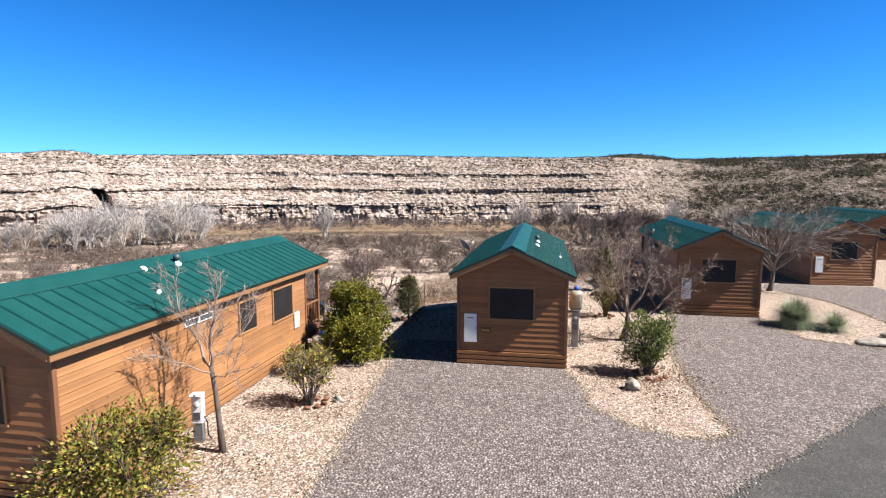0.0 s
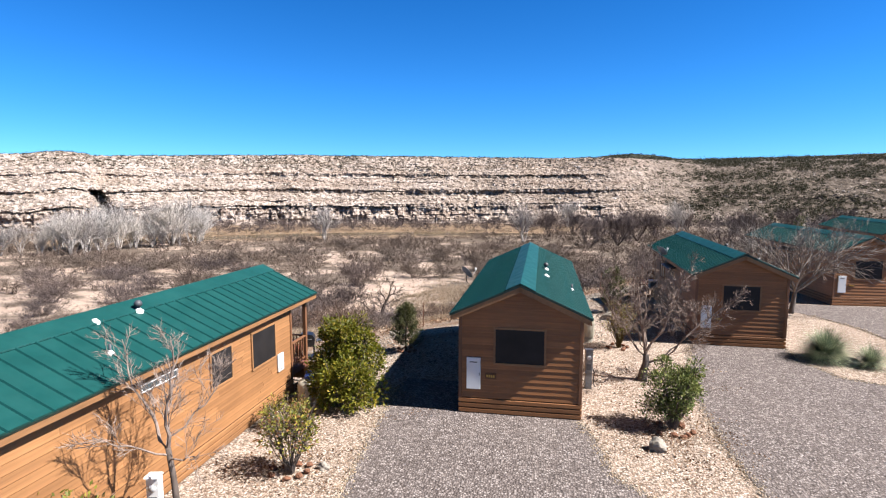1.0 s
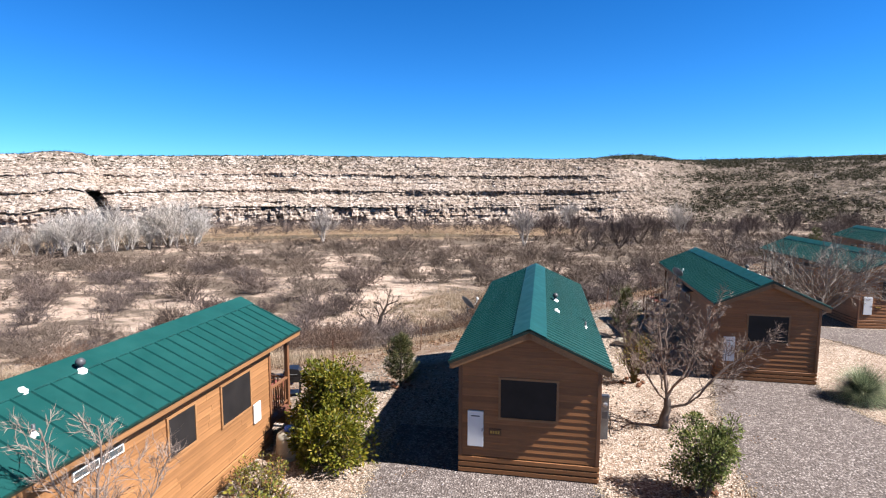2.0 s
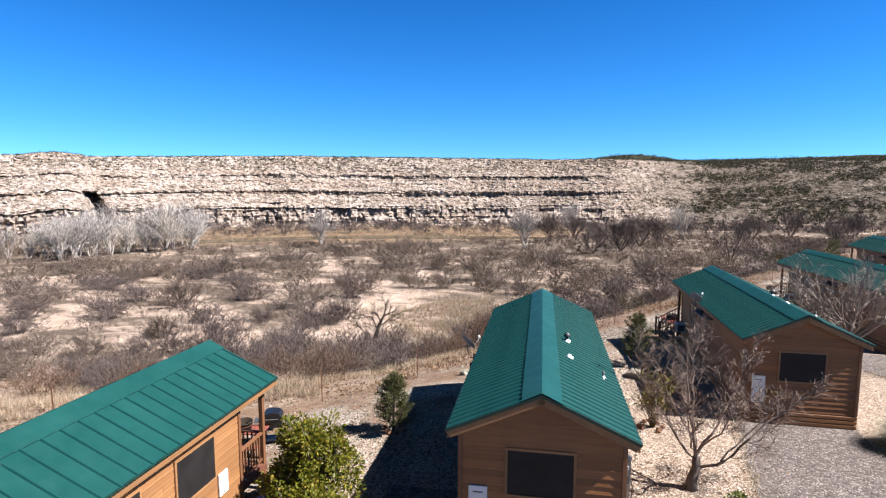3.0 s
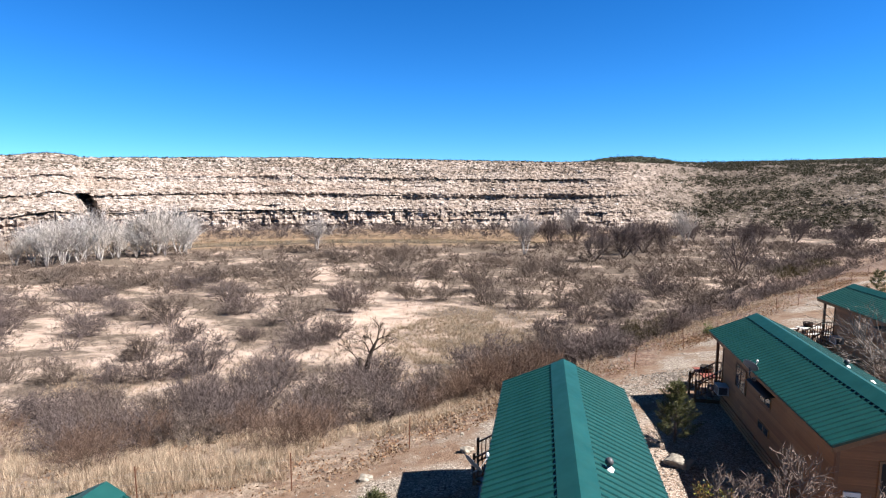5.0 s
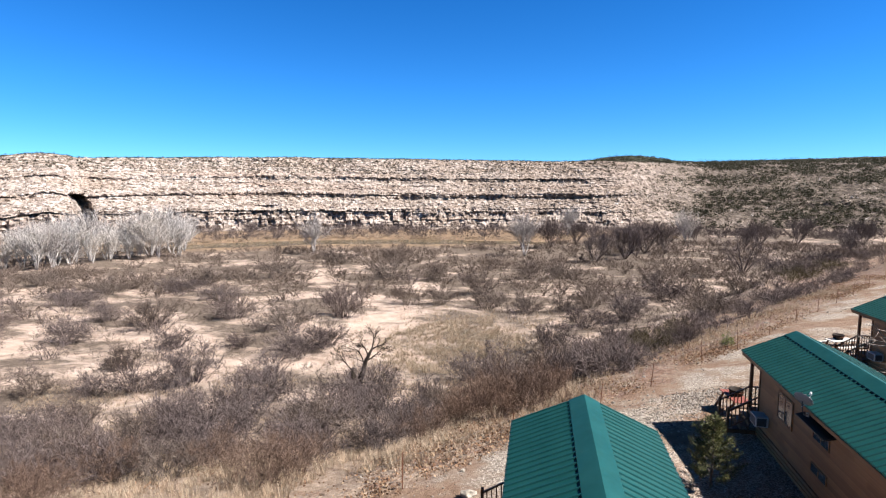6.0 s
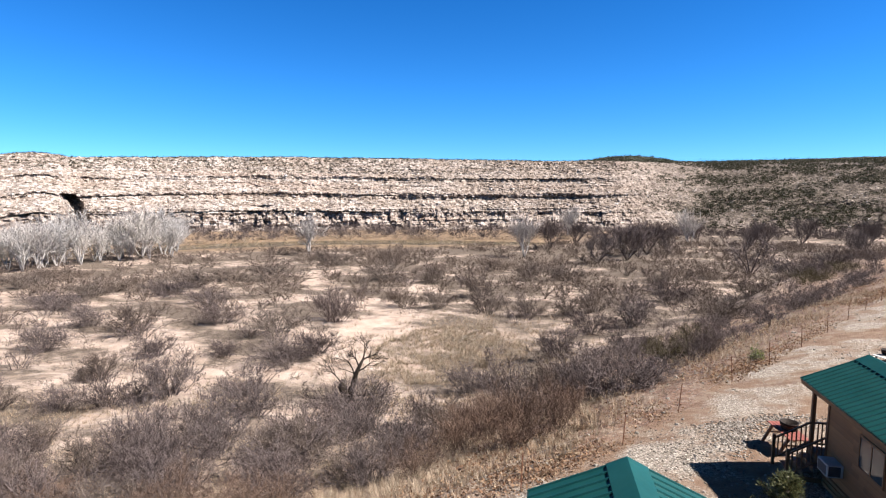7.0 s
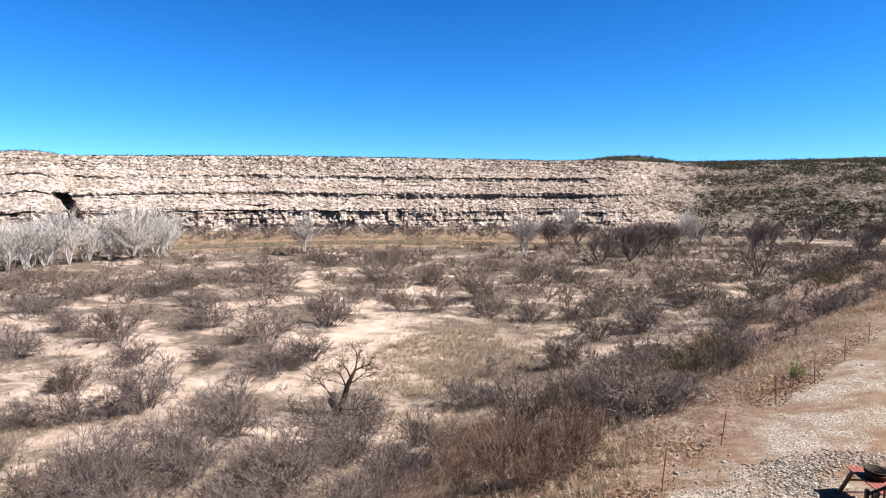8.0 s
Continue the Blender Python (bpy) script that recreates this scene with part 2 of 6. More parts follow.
# ---- mesh helpers ----
class Build:
    """Collects vertices and faces for one mesh."""

    def __init__(self):
        self.v, self.f = [], []

    def box(self, x0, y0, z0, x1, y1, z1):
        n = len(self.v)
        self.v += [(x, y, z) for z in (z0, z1) for y in (y0, y1) for x in (x0, x1)]
        self.f += [tuple(n + i for i in q) for q in ((0, 2, 3, 1), (4, 5, 7, 6), (0, 1, 5, 4), (2, 6, 7, 3), (0, 4, 6, 2), (1, 3, 7, 5))]
        return self

    def prism(self, profile, a, b, axis):
        """A profile of 2D points carried from a to b along an axis; 'x': points are (y, z), 'y': (x, z), 'z': (x, y)."""
        n, k = len(self.v), len(profile)
        for s in (a, b):
            for p, q in profile:
                self.v.append({"x": (s, p, q), "y": (p, s, q), "z": (p, q, s)}[axis])
        self.f += [(n + i, n + (i + 1) % k, n + k + (i + 1) % k, n + k + i) for i in range(k)]
        self.f += [tuple(n + i for i in range(k))[::-1], tuple(n + k + i for i in range(k))]
        return self

    def tube(self, pts, radii, sides=3, cap=True):
        base = len(self.v)
        pts = [Vector(p) for p in pts]
        for i, (p, r) in enumerate(zip(pts, radii)):
            d = (pts[min(i + 1, len(pts) - 1)] - pts[max(i - 1, 0)]).normalized()
            u = d.orthogonal().normalized()
            w = d.cross(u)
            if r <= 1e-5 and i == len(pts) - 1:
                self.v.append(tuple(p))
            else:
                for s in range(sides):
                    a = 2 * math.pi * s / sides
                    self.v.append(tuple(p + (u * math.cos(a) + w * math.sin(a)) * r))
        tip = radii[-1] <= 1e-5
        rings = len(pts) - (1 if tip else 0)
        for i in range(rings - 1):
            for s in range(sides):
                a, b_ = base + i * sides + s, base + i * sides + (s + 1) % sides
                self.f.append((a, b_, b_ + sides, a + sides))
        last = base + (rings - 1) * sides
        if tip:
            for s in range(sides):
                self.f.append((last + s, last + (s + 1) % sides, base + rings * sides))
        elif cap and sides > 2:
            self.f.append(tuple(last + s for s in range(sides)))
            self.f.append(tuple(base + s for s in range(sides))[::-1])
        return self

    def lathe(self, profile, center=(0, 0, 0), sides=24):
        """Profile of (radius, z) turned round the z axis."""
        n, k = len(self.v), len(profile)
        cx, cy, cz = center
        for r, z in profile:
            for s in range(sides):
                a = 2 * math.pi * s / sides
                self.v.append((cx + r * math.cos(a), cy + r * math.sin(a), cz + z))
        for i in range(k - 1):
            for s in range(sides):
                t = (s + 1) % sides
                self.f.append((n + i * sides + s, n + i * sides + t, n + (i + 1) * sides + t, n + (i + 1) * sides + s))
        return self

    def leaf(self, p, d, size, width, rng):
        """A small folded blade at p along d."""
        d = Vector(d).normalized()
        side = d.cross(Vector((rng.uniform(-1, 1), rng.uniform(-1, 1), rng.uniform(-1, 1))))
        side = side.normalized() if side.length > 1e-4 else d.orthogonal().normalized()
        p = Vector(p)
        n = len(self.v)
        mid = p + d * size * 0.5
        self.v += [tuple(p), tuple(mid + side * width), tuple(p + d * size), tuple(mid - side * width)]
        self.f.append((n, n + 1, n + 2, n + 3))

    def moved(self, m):
        self.v = [tuple(m @ Vector(p)) for p in self.v]
        return self

    def mesh(self, name, material, smooth=False):
        me = bpy.data.meshes.new(name)
        me.from_pydata(self.v, [], self.f)
        me.materials.append(material)
        if smooth:
            me.polygons.foreach_set("use_smooth", [True] * len(me.polygons))
        me.update()
        return me


def part(name, bm, material, parent, label="", smooth=False, bevel=0.0):
    ob = new(name, bm if isinstance(bm, bpy.types.Mesh) else bm.mesh(name, material, smooth))
    ob.parent = parent
    if bevel:
        md = ob.modifiers.new("bevel", "BEVEL")
        md.width, md.segments, md.limit_method = bevel, 2, "ANGLE"
    return tagged(ob, label) if label else ob


def thing(name, label, category, group="", kind=""):
    ob = new(name)
    ob.empty_display_size = 0.2
    return tagged(ob, label, category, group, kind)


def single(name, bm, material, label, category, group="", kind="", smooth=False):
    return tagged(new(name, bm.mesh(name, material, smooth)), label, category, group, kind)


# ---- the lie of the land ----
FENCE_X = [-200, -60, -17.8, -8.0, -4.4, 3.8, 22.6, 80, 300]
FENCE_Y = [-66, -10, 7.5, 11.6, 15.9, 25.1, 48.3, 119, 392]
BANK_D = [0, 2, 6, 12, 20, 30, 60, 150, 185, 5000]
BANK_Z = [-1.5, -1.8, -3.4, -6.2, -9.0, -11.0, -12.3, -15.6, -16.8, -16.8]


def beyond(x, y):
    """Metres past the fence line, towards the river."""
    return (np.asarray(y, float) - np.interp(x, FENCE_X, FENCE_Y)) * 0.66


def ground_z(x, y):
    x, y = np.asarray(x, float), np.asarray(y, float)
    d = beyond(x, y)
    yard = -1.5 * np.clip(1 + d / 10, 0, 1) ** 2
    z = np.where(d < 0, yard, np.interp(d, BANK_D, BANK_Z))
    rough = np.clip((d + 1) / 12, 0, 1) * np.clip((190 - d) / 40, 0, 1)
    z = z + rough * (0.35 * np.sin(x * 0.23 + 1.3 * np.sin(y * 0.11)) * np.cos(y * 0.19 + 0.7) + 0.16 * np.sin(x * 0.71 + y * 0.33) * np.sin(y * 0.63 - x * 0.2))
    # the river's channel, and the low bench beyond it
    r, az = np.hypot(x, y), np.degrees(np.arctan2(x, np.maximum(y, 1.0)))
    run = np.clip((az + 60) / 6, 0, 1) * np.clip((16 - az) / 5, 0, 1) * (y > 60)
    z = z + run * (-1.3 * np.exp(-(((r - 264 - 4 * np.sin(az * 0.22)) / 9) ** 2)) + 0.8 * np.clip((r - 276) / 6, 0, 1))
    # a low spoil ridge further along the bank
    z = z + 2.4 * np.exp(-(((d - 22) / 4.0) ** 2)) * np.clip((x - 32) / 10, 0, 1) * np.clip((95 - x) / 20, 0, 1)
    return z


def gz(x, y):
    return float(ground_z(x, y))

# ---- ground ----
def spaced(breaks):
    """Grid lines from (start, step) pairs up to the next start."""
    out = []
    for (a, step), (b_, _) in zip(breaks, breaks[1:]):
        out += list(np.arange(a, b_ - 1e-6, step))
    return np.array(out + [breaks[-1][0]])


gx = spaced([(-3500, 450), (-800, 60), (-320, 12), (-140, 4), (-60, 1.6), (-26, 0.6), (30, 1.4), (70, 4), (150, 14), (430, 80), (1000, 450), (3250, 1)])
gy = spaced([(-3000, 500), (-500, 60), (-80, 8), (-16, 1.0), (6, 0.6), (62, 1.4), (110, 3), (200, 4), (300, 12), (380, 40), (700, 450), (3400, 1)])
GX, GY = np.meshgrid(gx, gy)
GD = beyond(GX, GY)
GZ = ground_z(GX, GY)
nx, ny = len(gx), len(gy)
me = bpy.data.meshes.new("ground")
idx = np.arange(nx * ny).reshape(ny, nx)
quads = np.stack([idx[:-1, :-1], idx[:-1, 1:], idx[1:, 1:], idx[1:, :-1]], -1).reshape(-1, 4)
me.from_pydata(np.stack([GX, GY, GZ], -1).reshape(-1, 3).tolist(), [], quads.tolist())
me.polygons.foreach_set("use_smooth", [True] * len(me.polygons))
att = me.attributes.new("past_fence", "FLOAT", "POINT")
att.data.foreach_set("value", GD.reshape(-1).astype(np.float32))

M_GROUND, nt, b = mat("desert_ground", 0.95)
v = coords(nt, world_space=True)
an = nt.nodes.new("ShaderNodeAttribute")
an.attribute_name = "past_fence"
past = calc(nt, "ADD", an.outputs["Fac"], calc(nt, "MULTIPLY", calc(nt, "SUBTRACT", noise_of(nt, v, 0.5, 5, 0.6), 0.5), 5.0))


def band(lo, hi):
    n = nt.nodes.new("ShaderNodeMapRange")
    n.inputs[1].default_value, n.inputs[2].default_value = lo, hi
    nt.links.new(past, n.inputs[0])
    return n.outputs[0]


def cells(size, palette, joint=0.45):
    sp = nt.nodes.new("ShaderNodeSeparateColor")
    nt.links.new(voronoi_of(nt, v, 1 / size, "Color"), sp.inputs[0])
    dd = voronoi_of(nt, v, 1 / size, "Distance")
    c = ramp(nt, sp.outputs[0], palette)
    return mix(nt, ramp(nt, dd, [(0.45, (0, 0, 0)), (0.8, (1, 1, 1))]), c, tuple(x * joint for x in palette[1][1])), dd


pea, pea_d = cells(0.055, [(0, (0.161, 0.104, 0.073)), (0.3, (0.279, 0.213, 0.164)), (0.7, (0.367, 0.297, 0.243)), (1, (0.479, 0.416, 0.360))], 0.45)
pea = mix(nt, 1.0, pea, ramp(nt, noise_of(nt, v, 0.7, 6, 0.6), [(0.3, (0.86, 0.84, 0.82)), (0.7, (1.1, 1.1, 1.1))]), "MULTIPLY")
chips, _ = cells(0.07, [(0, (0.145, 0.118, 0.092)), (0.4, (0.265, 0.220, 0.179)), (0.8, (0.370, 0.317, 0.260)), (1, (0.520, 0.462, 0.389))], 0.4)
dirt = ramp(nt, noise_of(nt, v, 1.3, 7, 0.65), [(0.28, (0.120, 0.073, 0.047)), (0.5, (0.169, 0.110, 0.074)), (0.75, (0.217, 0.157, 0.113))])
strip = calc(nt, "MULTIPLY", band(-6.5, -4.5), calc(nt, "SUBTRACT", 1.0, band(-2.2, -0.8)))
back = mix(nt, ramp(nt, calc(nt, "SUBTRACT", calc(nt, "ADD", noise_of(nt, v, 0.28, 5, 0.6), 0.03), calc(nt, "MULTIPLY", strip, 0.09)), [(0.40, (0, 0, 0)), (0.52, (1, 1, 1))]), chips, dirt)
straw = ramp(nt, noise_of(nt, v, 2.4, 8, 0.72), [(0.25, (0.100, 0.069, 0.050)), (0.42, (0.185, 0.134, 0.100)), (0.58, (0.262, 0.204, 0.158)), (0.8, (0.340, 0.282, 0.226))])
litter = ramp(nt, noise_of(nt, v, 5.0, 6, 0.7), [(0.3, (0.070, 0.038, 0.027)), (0.5, (0.150, 0.092, 0.066)), (0.68, (0.225, 0.155, 0.118)), (0.8, (0.300, 0.230, 0.185))])
place = nt.nodes.new("ShaderNodeSeparateXYZ")
nt.links.new(v, place.inputs[0])
side = nt.nodes.new("ShaderNodeMapRange")
side.inputs[1].default_value, side.inputs[2].default_value, side.inputs[4].default_value = -12, 2, 0.16
nt.links.new(place.outputs[0], side.inputs[0])
bank = mix(nt, ramp(nt, calc(nt, "SUBTRACT", calc(nt, "ADD", noise_of(nt, v, 0.6, 7, 0.7), 0.1), side.outputs[0]), [(0.40, (0, 0, 0)), (0.54, (1, 1, 1))]), litter, straw)
sand = ramp(nt, noise_of(nt, v, 0.5, 7, 0.6), [(0.3, (0.255, 0.184, 0.142)), (0.5, (0.325, 0.250, 0.202)), (0.7, (0.380, 0.308, 0.258))])
scrub = ramp(nt, noise_of(nt, v, 1.5, 8, 0.75), [(0.28, (0.052, 0.040, 0.032)), (0.45, (0.098, 0.076, 0.060)), (0.62, (0.158, 0.125, 0.098)), (0.8, (0.224, 0.183, 0.147))])
patchy = noise_of(nt, coords(nt, (0.7, 1.0, 1.0), world_space=True), 0.085, 10, 0.72)
rubble, _ = cells(0.16, [(0, (0.45, 0.43, 0.42)), (0.4, (0.82, 0.8, 0.78)), (0.8, (1.1, 1.08, 1.05)), (1, (1.5, 1.46, 1.4))], 0.6)
bank = mix(nt, 0.45, bank, rubble, "MULTIPLY")
scrub = mix(nt, 0.6, scrub, rubble, "MULTIPLY")
away = nt.nodes.new("ShaderNodeSeparateXYZ")
nt.links.new(v, away.inputs[0])
east = nt.nodes.new("ShaderNodeMapRange")
east.inputs[1].default_value, east.inputs[2].default_value, east.inputs[4].default_value = -0.35, 0.1, 0.062
nt.links.new(calc(nt, "DIVIDE", away.outputs[0], calc(nt, "MAXIMUM", away.outputs[1], 5.0)), east.inputs[0])
patchy = calc(nt, "SUBTRACT", patchy, calc(nt, "ADD", east.outputs[0], calc(nt, "MULTIPLY", band(45, 110), 0.07)))
valley = mix(nt, ramp(nt, patchy, [(0.43, (0, 0, 0)), (0.53, (1, 1, 1))]), scrub, sand)
col = mix(nt, band(-7.5, -6.5), pea, back)
col = mix(nt, band(-0.6, 0.6), col, bank)
col = mix(nt, band(15, 24), col, valley)
shore = ramp(nt, noise_of(nt, v, 0.35, 8, 0.7), [(0.3, (0.070, 0.048, 0.034)), (0.5, (0.150, 0.102, 0.066)), (0.7, (0.260, 0.185, 0.118))])
col = mix(nt, band(146, 160), col, shore)
nt.links.new(col, b.inputs["Base Color"])
h = calc(nt, "ADD", calc(nt, "MULTIPLY", calc(nt, "SUBTRACT", 1.0, pea_d), 0.045), calc(nt, "MULTIPLY", noise_of(nt, v, 2.2, 7, 0.7), 0.16))
bump(nt, b, h, 0.8, 1.0)
me.materials.append(M_GROUND)
tagged(new("ground", me), "pale gravel yard falling to a sandy brush-covered river plain", "ground", kind="structure")


def flat_sheet(name, outline, z, material, label, category, step=0.2, jitter=0.07, seed=1):
    """A thin flat sheet with a slightly ragged outline."""
    rng = random.Random(seed)
    pts = []
    for (ax, ay), (bx, by) in zip(outline, outline[1:] + outline[:1]):
        n = max(1, int(math.hypot(bx - ax, by - ay) / step))
        for i in range(n):
            t = i / n
            wob = noise.noise((ax + (bx - ax) * t, ay + (by - ay) * t, seed)) * jitter * 2.5
            pts.append((ax + (bx - ax) * t + wob + rng.uniform(-jitter, jitter), ay + (by - ay) * t - wob + rng.uniform(-jitter, jitter)))
    bm = bmesh.new()
    top = bm.faces.new([bm.verts.new((x, y, z)) for x, y in pts])
    if top.normal.z < 0 or sum(a[0] * b_[1] - b_[0] * a[1] for a, b_ in zip(pts, pts[1:] + pts[:1])) < 0:
        top.normal_flip()
    bmesh.ops.extrude_face_region(bm, geom=[top])
    for vtx in top.verts:
        vtx.co.z -= z + 0.03
    bmesh.ops.recalc_face_normals(bm, faces=bm.faces)
    bmesh.ops.triangulate(bm, faces=[f for f in bm.faces if len(f.verts) > 4])
    m = bpy.data.meshes.new(name)
    bm.to_mesh(m)
    bm.free()
    m.materials.append(material)
    return tagged(new(name, m), label, category, kind="structure")


# gravel in front of the row of cabins, running out to the lane
flat_sheet("gravel_drive", [(-0.9, -14.6), (-1.6, -9.5), (-2.0, -4.5), (-2.35, -0.5), (-2.45, 2.6), (0.3, 2.6), (0.3, 0.3), (3.4, 0.3), (3.9, -1.0), (4.2, -3.2),
                            (5.2, -4.3), (6.6, -4.8), (7.5, -4.3), (7.3, -1), (7.5, 2.5), (8.2, 6), (9.0, 9.6), (12.9, 9.6), (12.6, 7.4), (13.2, 5.4), (15.3, 4.4), (17.2, 4.9),
                            (18.0, 8), (18.0, 10.5), (17.8, 13.5), (16.7, 16.1), (15.9, 17.2), (16.6, 19), (22.7, 19), (22.9, 16), (24.5, 13.6), (30, 19), (38, 27), (38, 24.2), (26, 12.4), (12.5, -1.2), (6.25, -7.37)],
           0.010, M_GREYGRAVEL, "loose grey gravel drive between the cabins", "gravel", 0.2, 0.03, 3)
flat_sheet("road", [(-68, -80.5), (-3.6, -16.1), (5.65, -6.82), (11.9, -0.65), (25.4, 12.9), (37.4, 24.7), (59.4, 46.6), (120, 106), (126, 100), (65, 41), (31, 7), (11, -13), (2, -22), (-62, -86)],
           0.005, M_ASPHALT, "worn grey asphalt lane along the cabins", "road", 0.5, 0.018, 5)

# ---- river ----
M_WATER, nt, b = mat("muddy_river_water", 0.08)
b.inputs["Base Color"].default_value = (0.105, 0.085, 0.055, 1)
bump(nt, b, noise_of(nt, coords(nt, world_space=True), 0.9, 4), 0.25, 0.08)


def polar(az, r):
    a = radians(az)
    return r * math.sin(a), r * math.cos(a)


w = Build()
edge = [(az, 246, 284) for az in range(-60, 15)]
for az, r0, r1 in edge:
    w.v += [(*polar(az, r0), -16.78), (*polar(az, r1), -16.78)]
for i in range(len(edge) - 1):
    w.f.append((2 * i, 2 * i + 2, 2 * i + 3, 2 * i + 1))
single("river", w, M_WATER, "shallow muddy river below the cliff", "river", kind="structure")

# ---- cliff and hills ----
M_CLIFF, nt, b = mat("layered_limestone", 0.95)
v = coords(nt, world_space=True)
strata = noise_of(nt, coords(nt, (0.010, 0.010, 0.34), world_space=True), 1.0, 5, 0.6)
blotch = noise_of(nt, v, 0.05, 6, 0.65)
fine = noise_of(nt, v, 0.55, 6, 0.7)
col = ramp(nt, strata, [(0.28, (0.204, 0.149, 0.122)), (0.42, (0.251, 0.205, 0.176)), (0.55, (0.296, 0.260, 0.234)), (0.68, (0.228, 0.179, 0.150)), (0.8, (0.304, 0.271, 0.247))])
col = mix(nt, ramp(nt, blotch, [(0.42, (0, 0, 0)), (0.64, (0.6, 0.6, 0.6))]), col, (0.199, 0.156, 0.123))
col = mix(nt, ramp(nt, fine, [(0.55, (0, 0, 0)), (0.68, (0.85, 0.85, 0.85))]), col, (0.114, 0.084, 0.062))
geo = nt.nodes.new("ShaderNodeNewGeometry")
sx = nt.nodes.new("ShaderNodeSeparateXYZ")
nt.links.new(geo.outputs["Position"], sx.inputs[0])
along = calc(nt, "DIVIDE", sx.outputs[0], sx.outputs[1])
mr = nt.nodes.new("ShaderNodeMapRange")
mr.inputs[1].default_value, mr.inputs[2].default_value = 0.13, 0.30
nt.links.new(calc(nt, "ADD", along, calc(nt, "MULTIPLY", calc(nt, "SUBTRACT", blotch, 0.5), 0.35)), mr.inputs[0])
warm = nt.nodes.new("ShaderNodeMapRange")
warm.inputs[1].default_value, warm.inputs[2].default_value, warm.inputs[4].default_value = -0.5, 0.1, 0.6
nt.links.new(calc(nt, "ADD", along, calc(nt, "MULTIPLY", calc(nt, "SUBTRACT", blotch, 0.5), 1.2)), warm.inputs[0])
col = mix(nt, warm.outputs[0], col, (0.145, 0.114, 0.094))
soil = ramp(nt, noise_of(nt, v, 0.16, 8, 0.78), [(0.34, (0.036, 0.029, 0.023)), (0.5, (0.075, 0.060, 0.048)), (0.66, (0.190, 0.160, 0.136))])
shelf = nt.nodes.new("ShaderNodeMapRange")
shelf.inputs[1].default_value, shelf.inputs[2].default_value, shelf.inputs[3].default_value = -11.5, -8.5, 0.45
nt.links.new(sx.outputs[2], shelf.inputs[0])
col = mix(nt, calc(nt, "MULTIPLY", mr.outputs[0], shelf.outputs[0]), col, soil)
sp = nt.nodes.new("ShaderNodeSeparateColor")
nt.links.new(voronoi_of(nt, coords(nt, (1, 1, 1.25), world_space=True), 0.62, "Color"), sp.inputs[0])
col = mix(nt, 0.85, col, ramp(nt, sp.outputs[0], [(0.0, (0.30, 0.25, 0.22)), (0.25, (0.72, 0.68, 0.65)), (0.65, (1.1, 1.09, 1.08)), (1.0, (1.75, 1.74, 1.72))]), "MULTIPLY")
nt.links.new(col, b.inputs["Base Color"])
bump(nt, b, calc(nt, "ADD", noise_of(nt, v, 0.8, 7, 0.75), strata), 0.8, 1.0)

# the face: metres back from its foot, height; a blocky wall, then rubble slopes parted by three undercut ledges
CLIFF_STEPS = [(-34, -17.5), (-20, -16.8), (-6, -16.0), (0, -14.8), (0.8, -13.0), (1.6, -10.5), (2.6, -8.0), (3.2, -6.4), (3.4, -5.8), (6.4, -5.6), (6.4, -5.0), (3.0, -4.75), (3.4, -3.6),
               (12, -0.5), (20, 3.2), (20.5, 4.2), (24, 4.4), (24, 5.1), (20.8, 5.3), (21.2, 6.2), (32, 10.0), (42, 14.6), (42.5, 15.5), (46, 15.7), (46, 16.4), (42.6, 16.6), (43, 17.4),
               (54, 21.5), (66, 26.5), (72, 29.5), (76, 31), (110, 32.5), (240, 33.5)]
LEDGES = ((-6.2, -4.4, 3.2), (4.1, 5.5, 20.6), (15.4, 16.8, 42.6))
HILL_Z = [-17.5, -16, -13.5, -11, -9, -4.5, -0.5, 1.4, 3.2, 8, 12.6, 13.8, 19, 24, 28.5, 32, 40, 44]
HILL_D = [-34, -5, 0.5, 8, 12, 30, 46, 50, 56, 80, 101, 107, 140, 166, 200, 230, 330, 500]


def resample(steps):
    out = []
    for a, b_ in zip(steps, steps[1:]):
        n = max(2, min(18, int(math.hypot(b_[0] - a[0], b_[1] - a[1]) / 0.75)))
        for i in range(n):
            t = i / n
            out.append((a[0] + (b_[0] - a[0]) * t, a[1] + (b_[1] - a[1]) * t))
    return np.array(out + [steps[-1]])


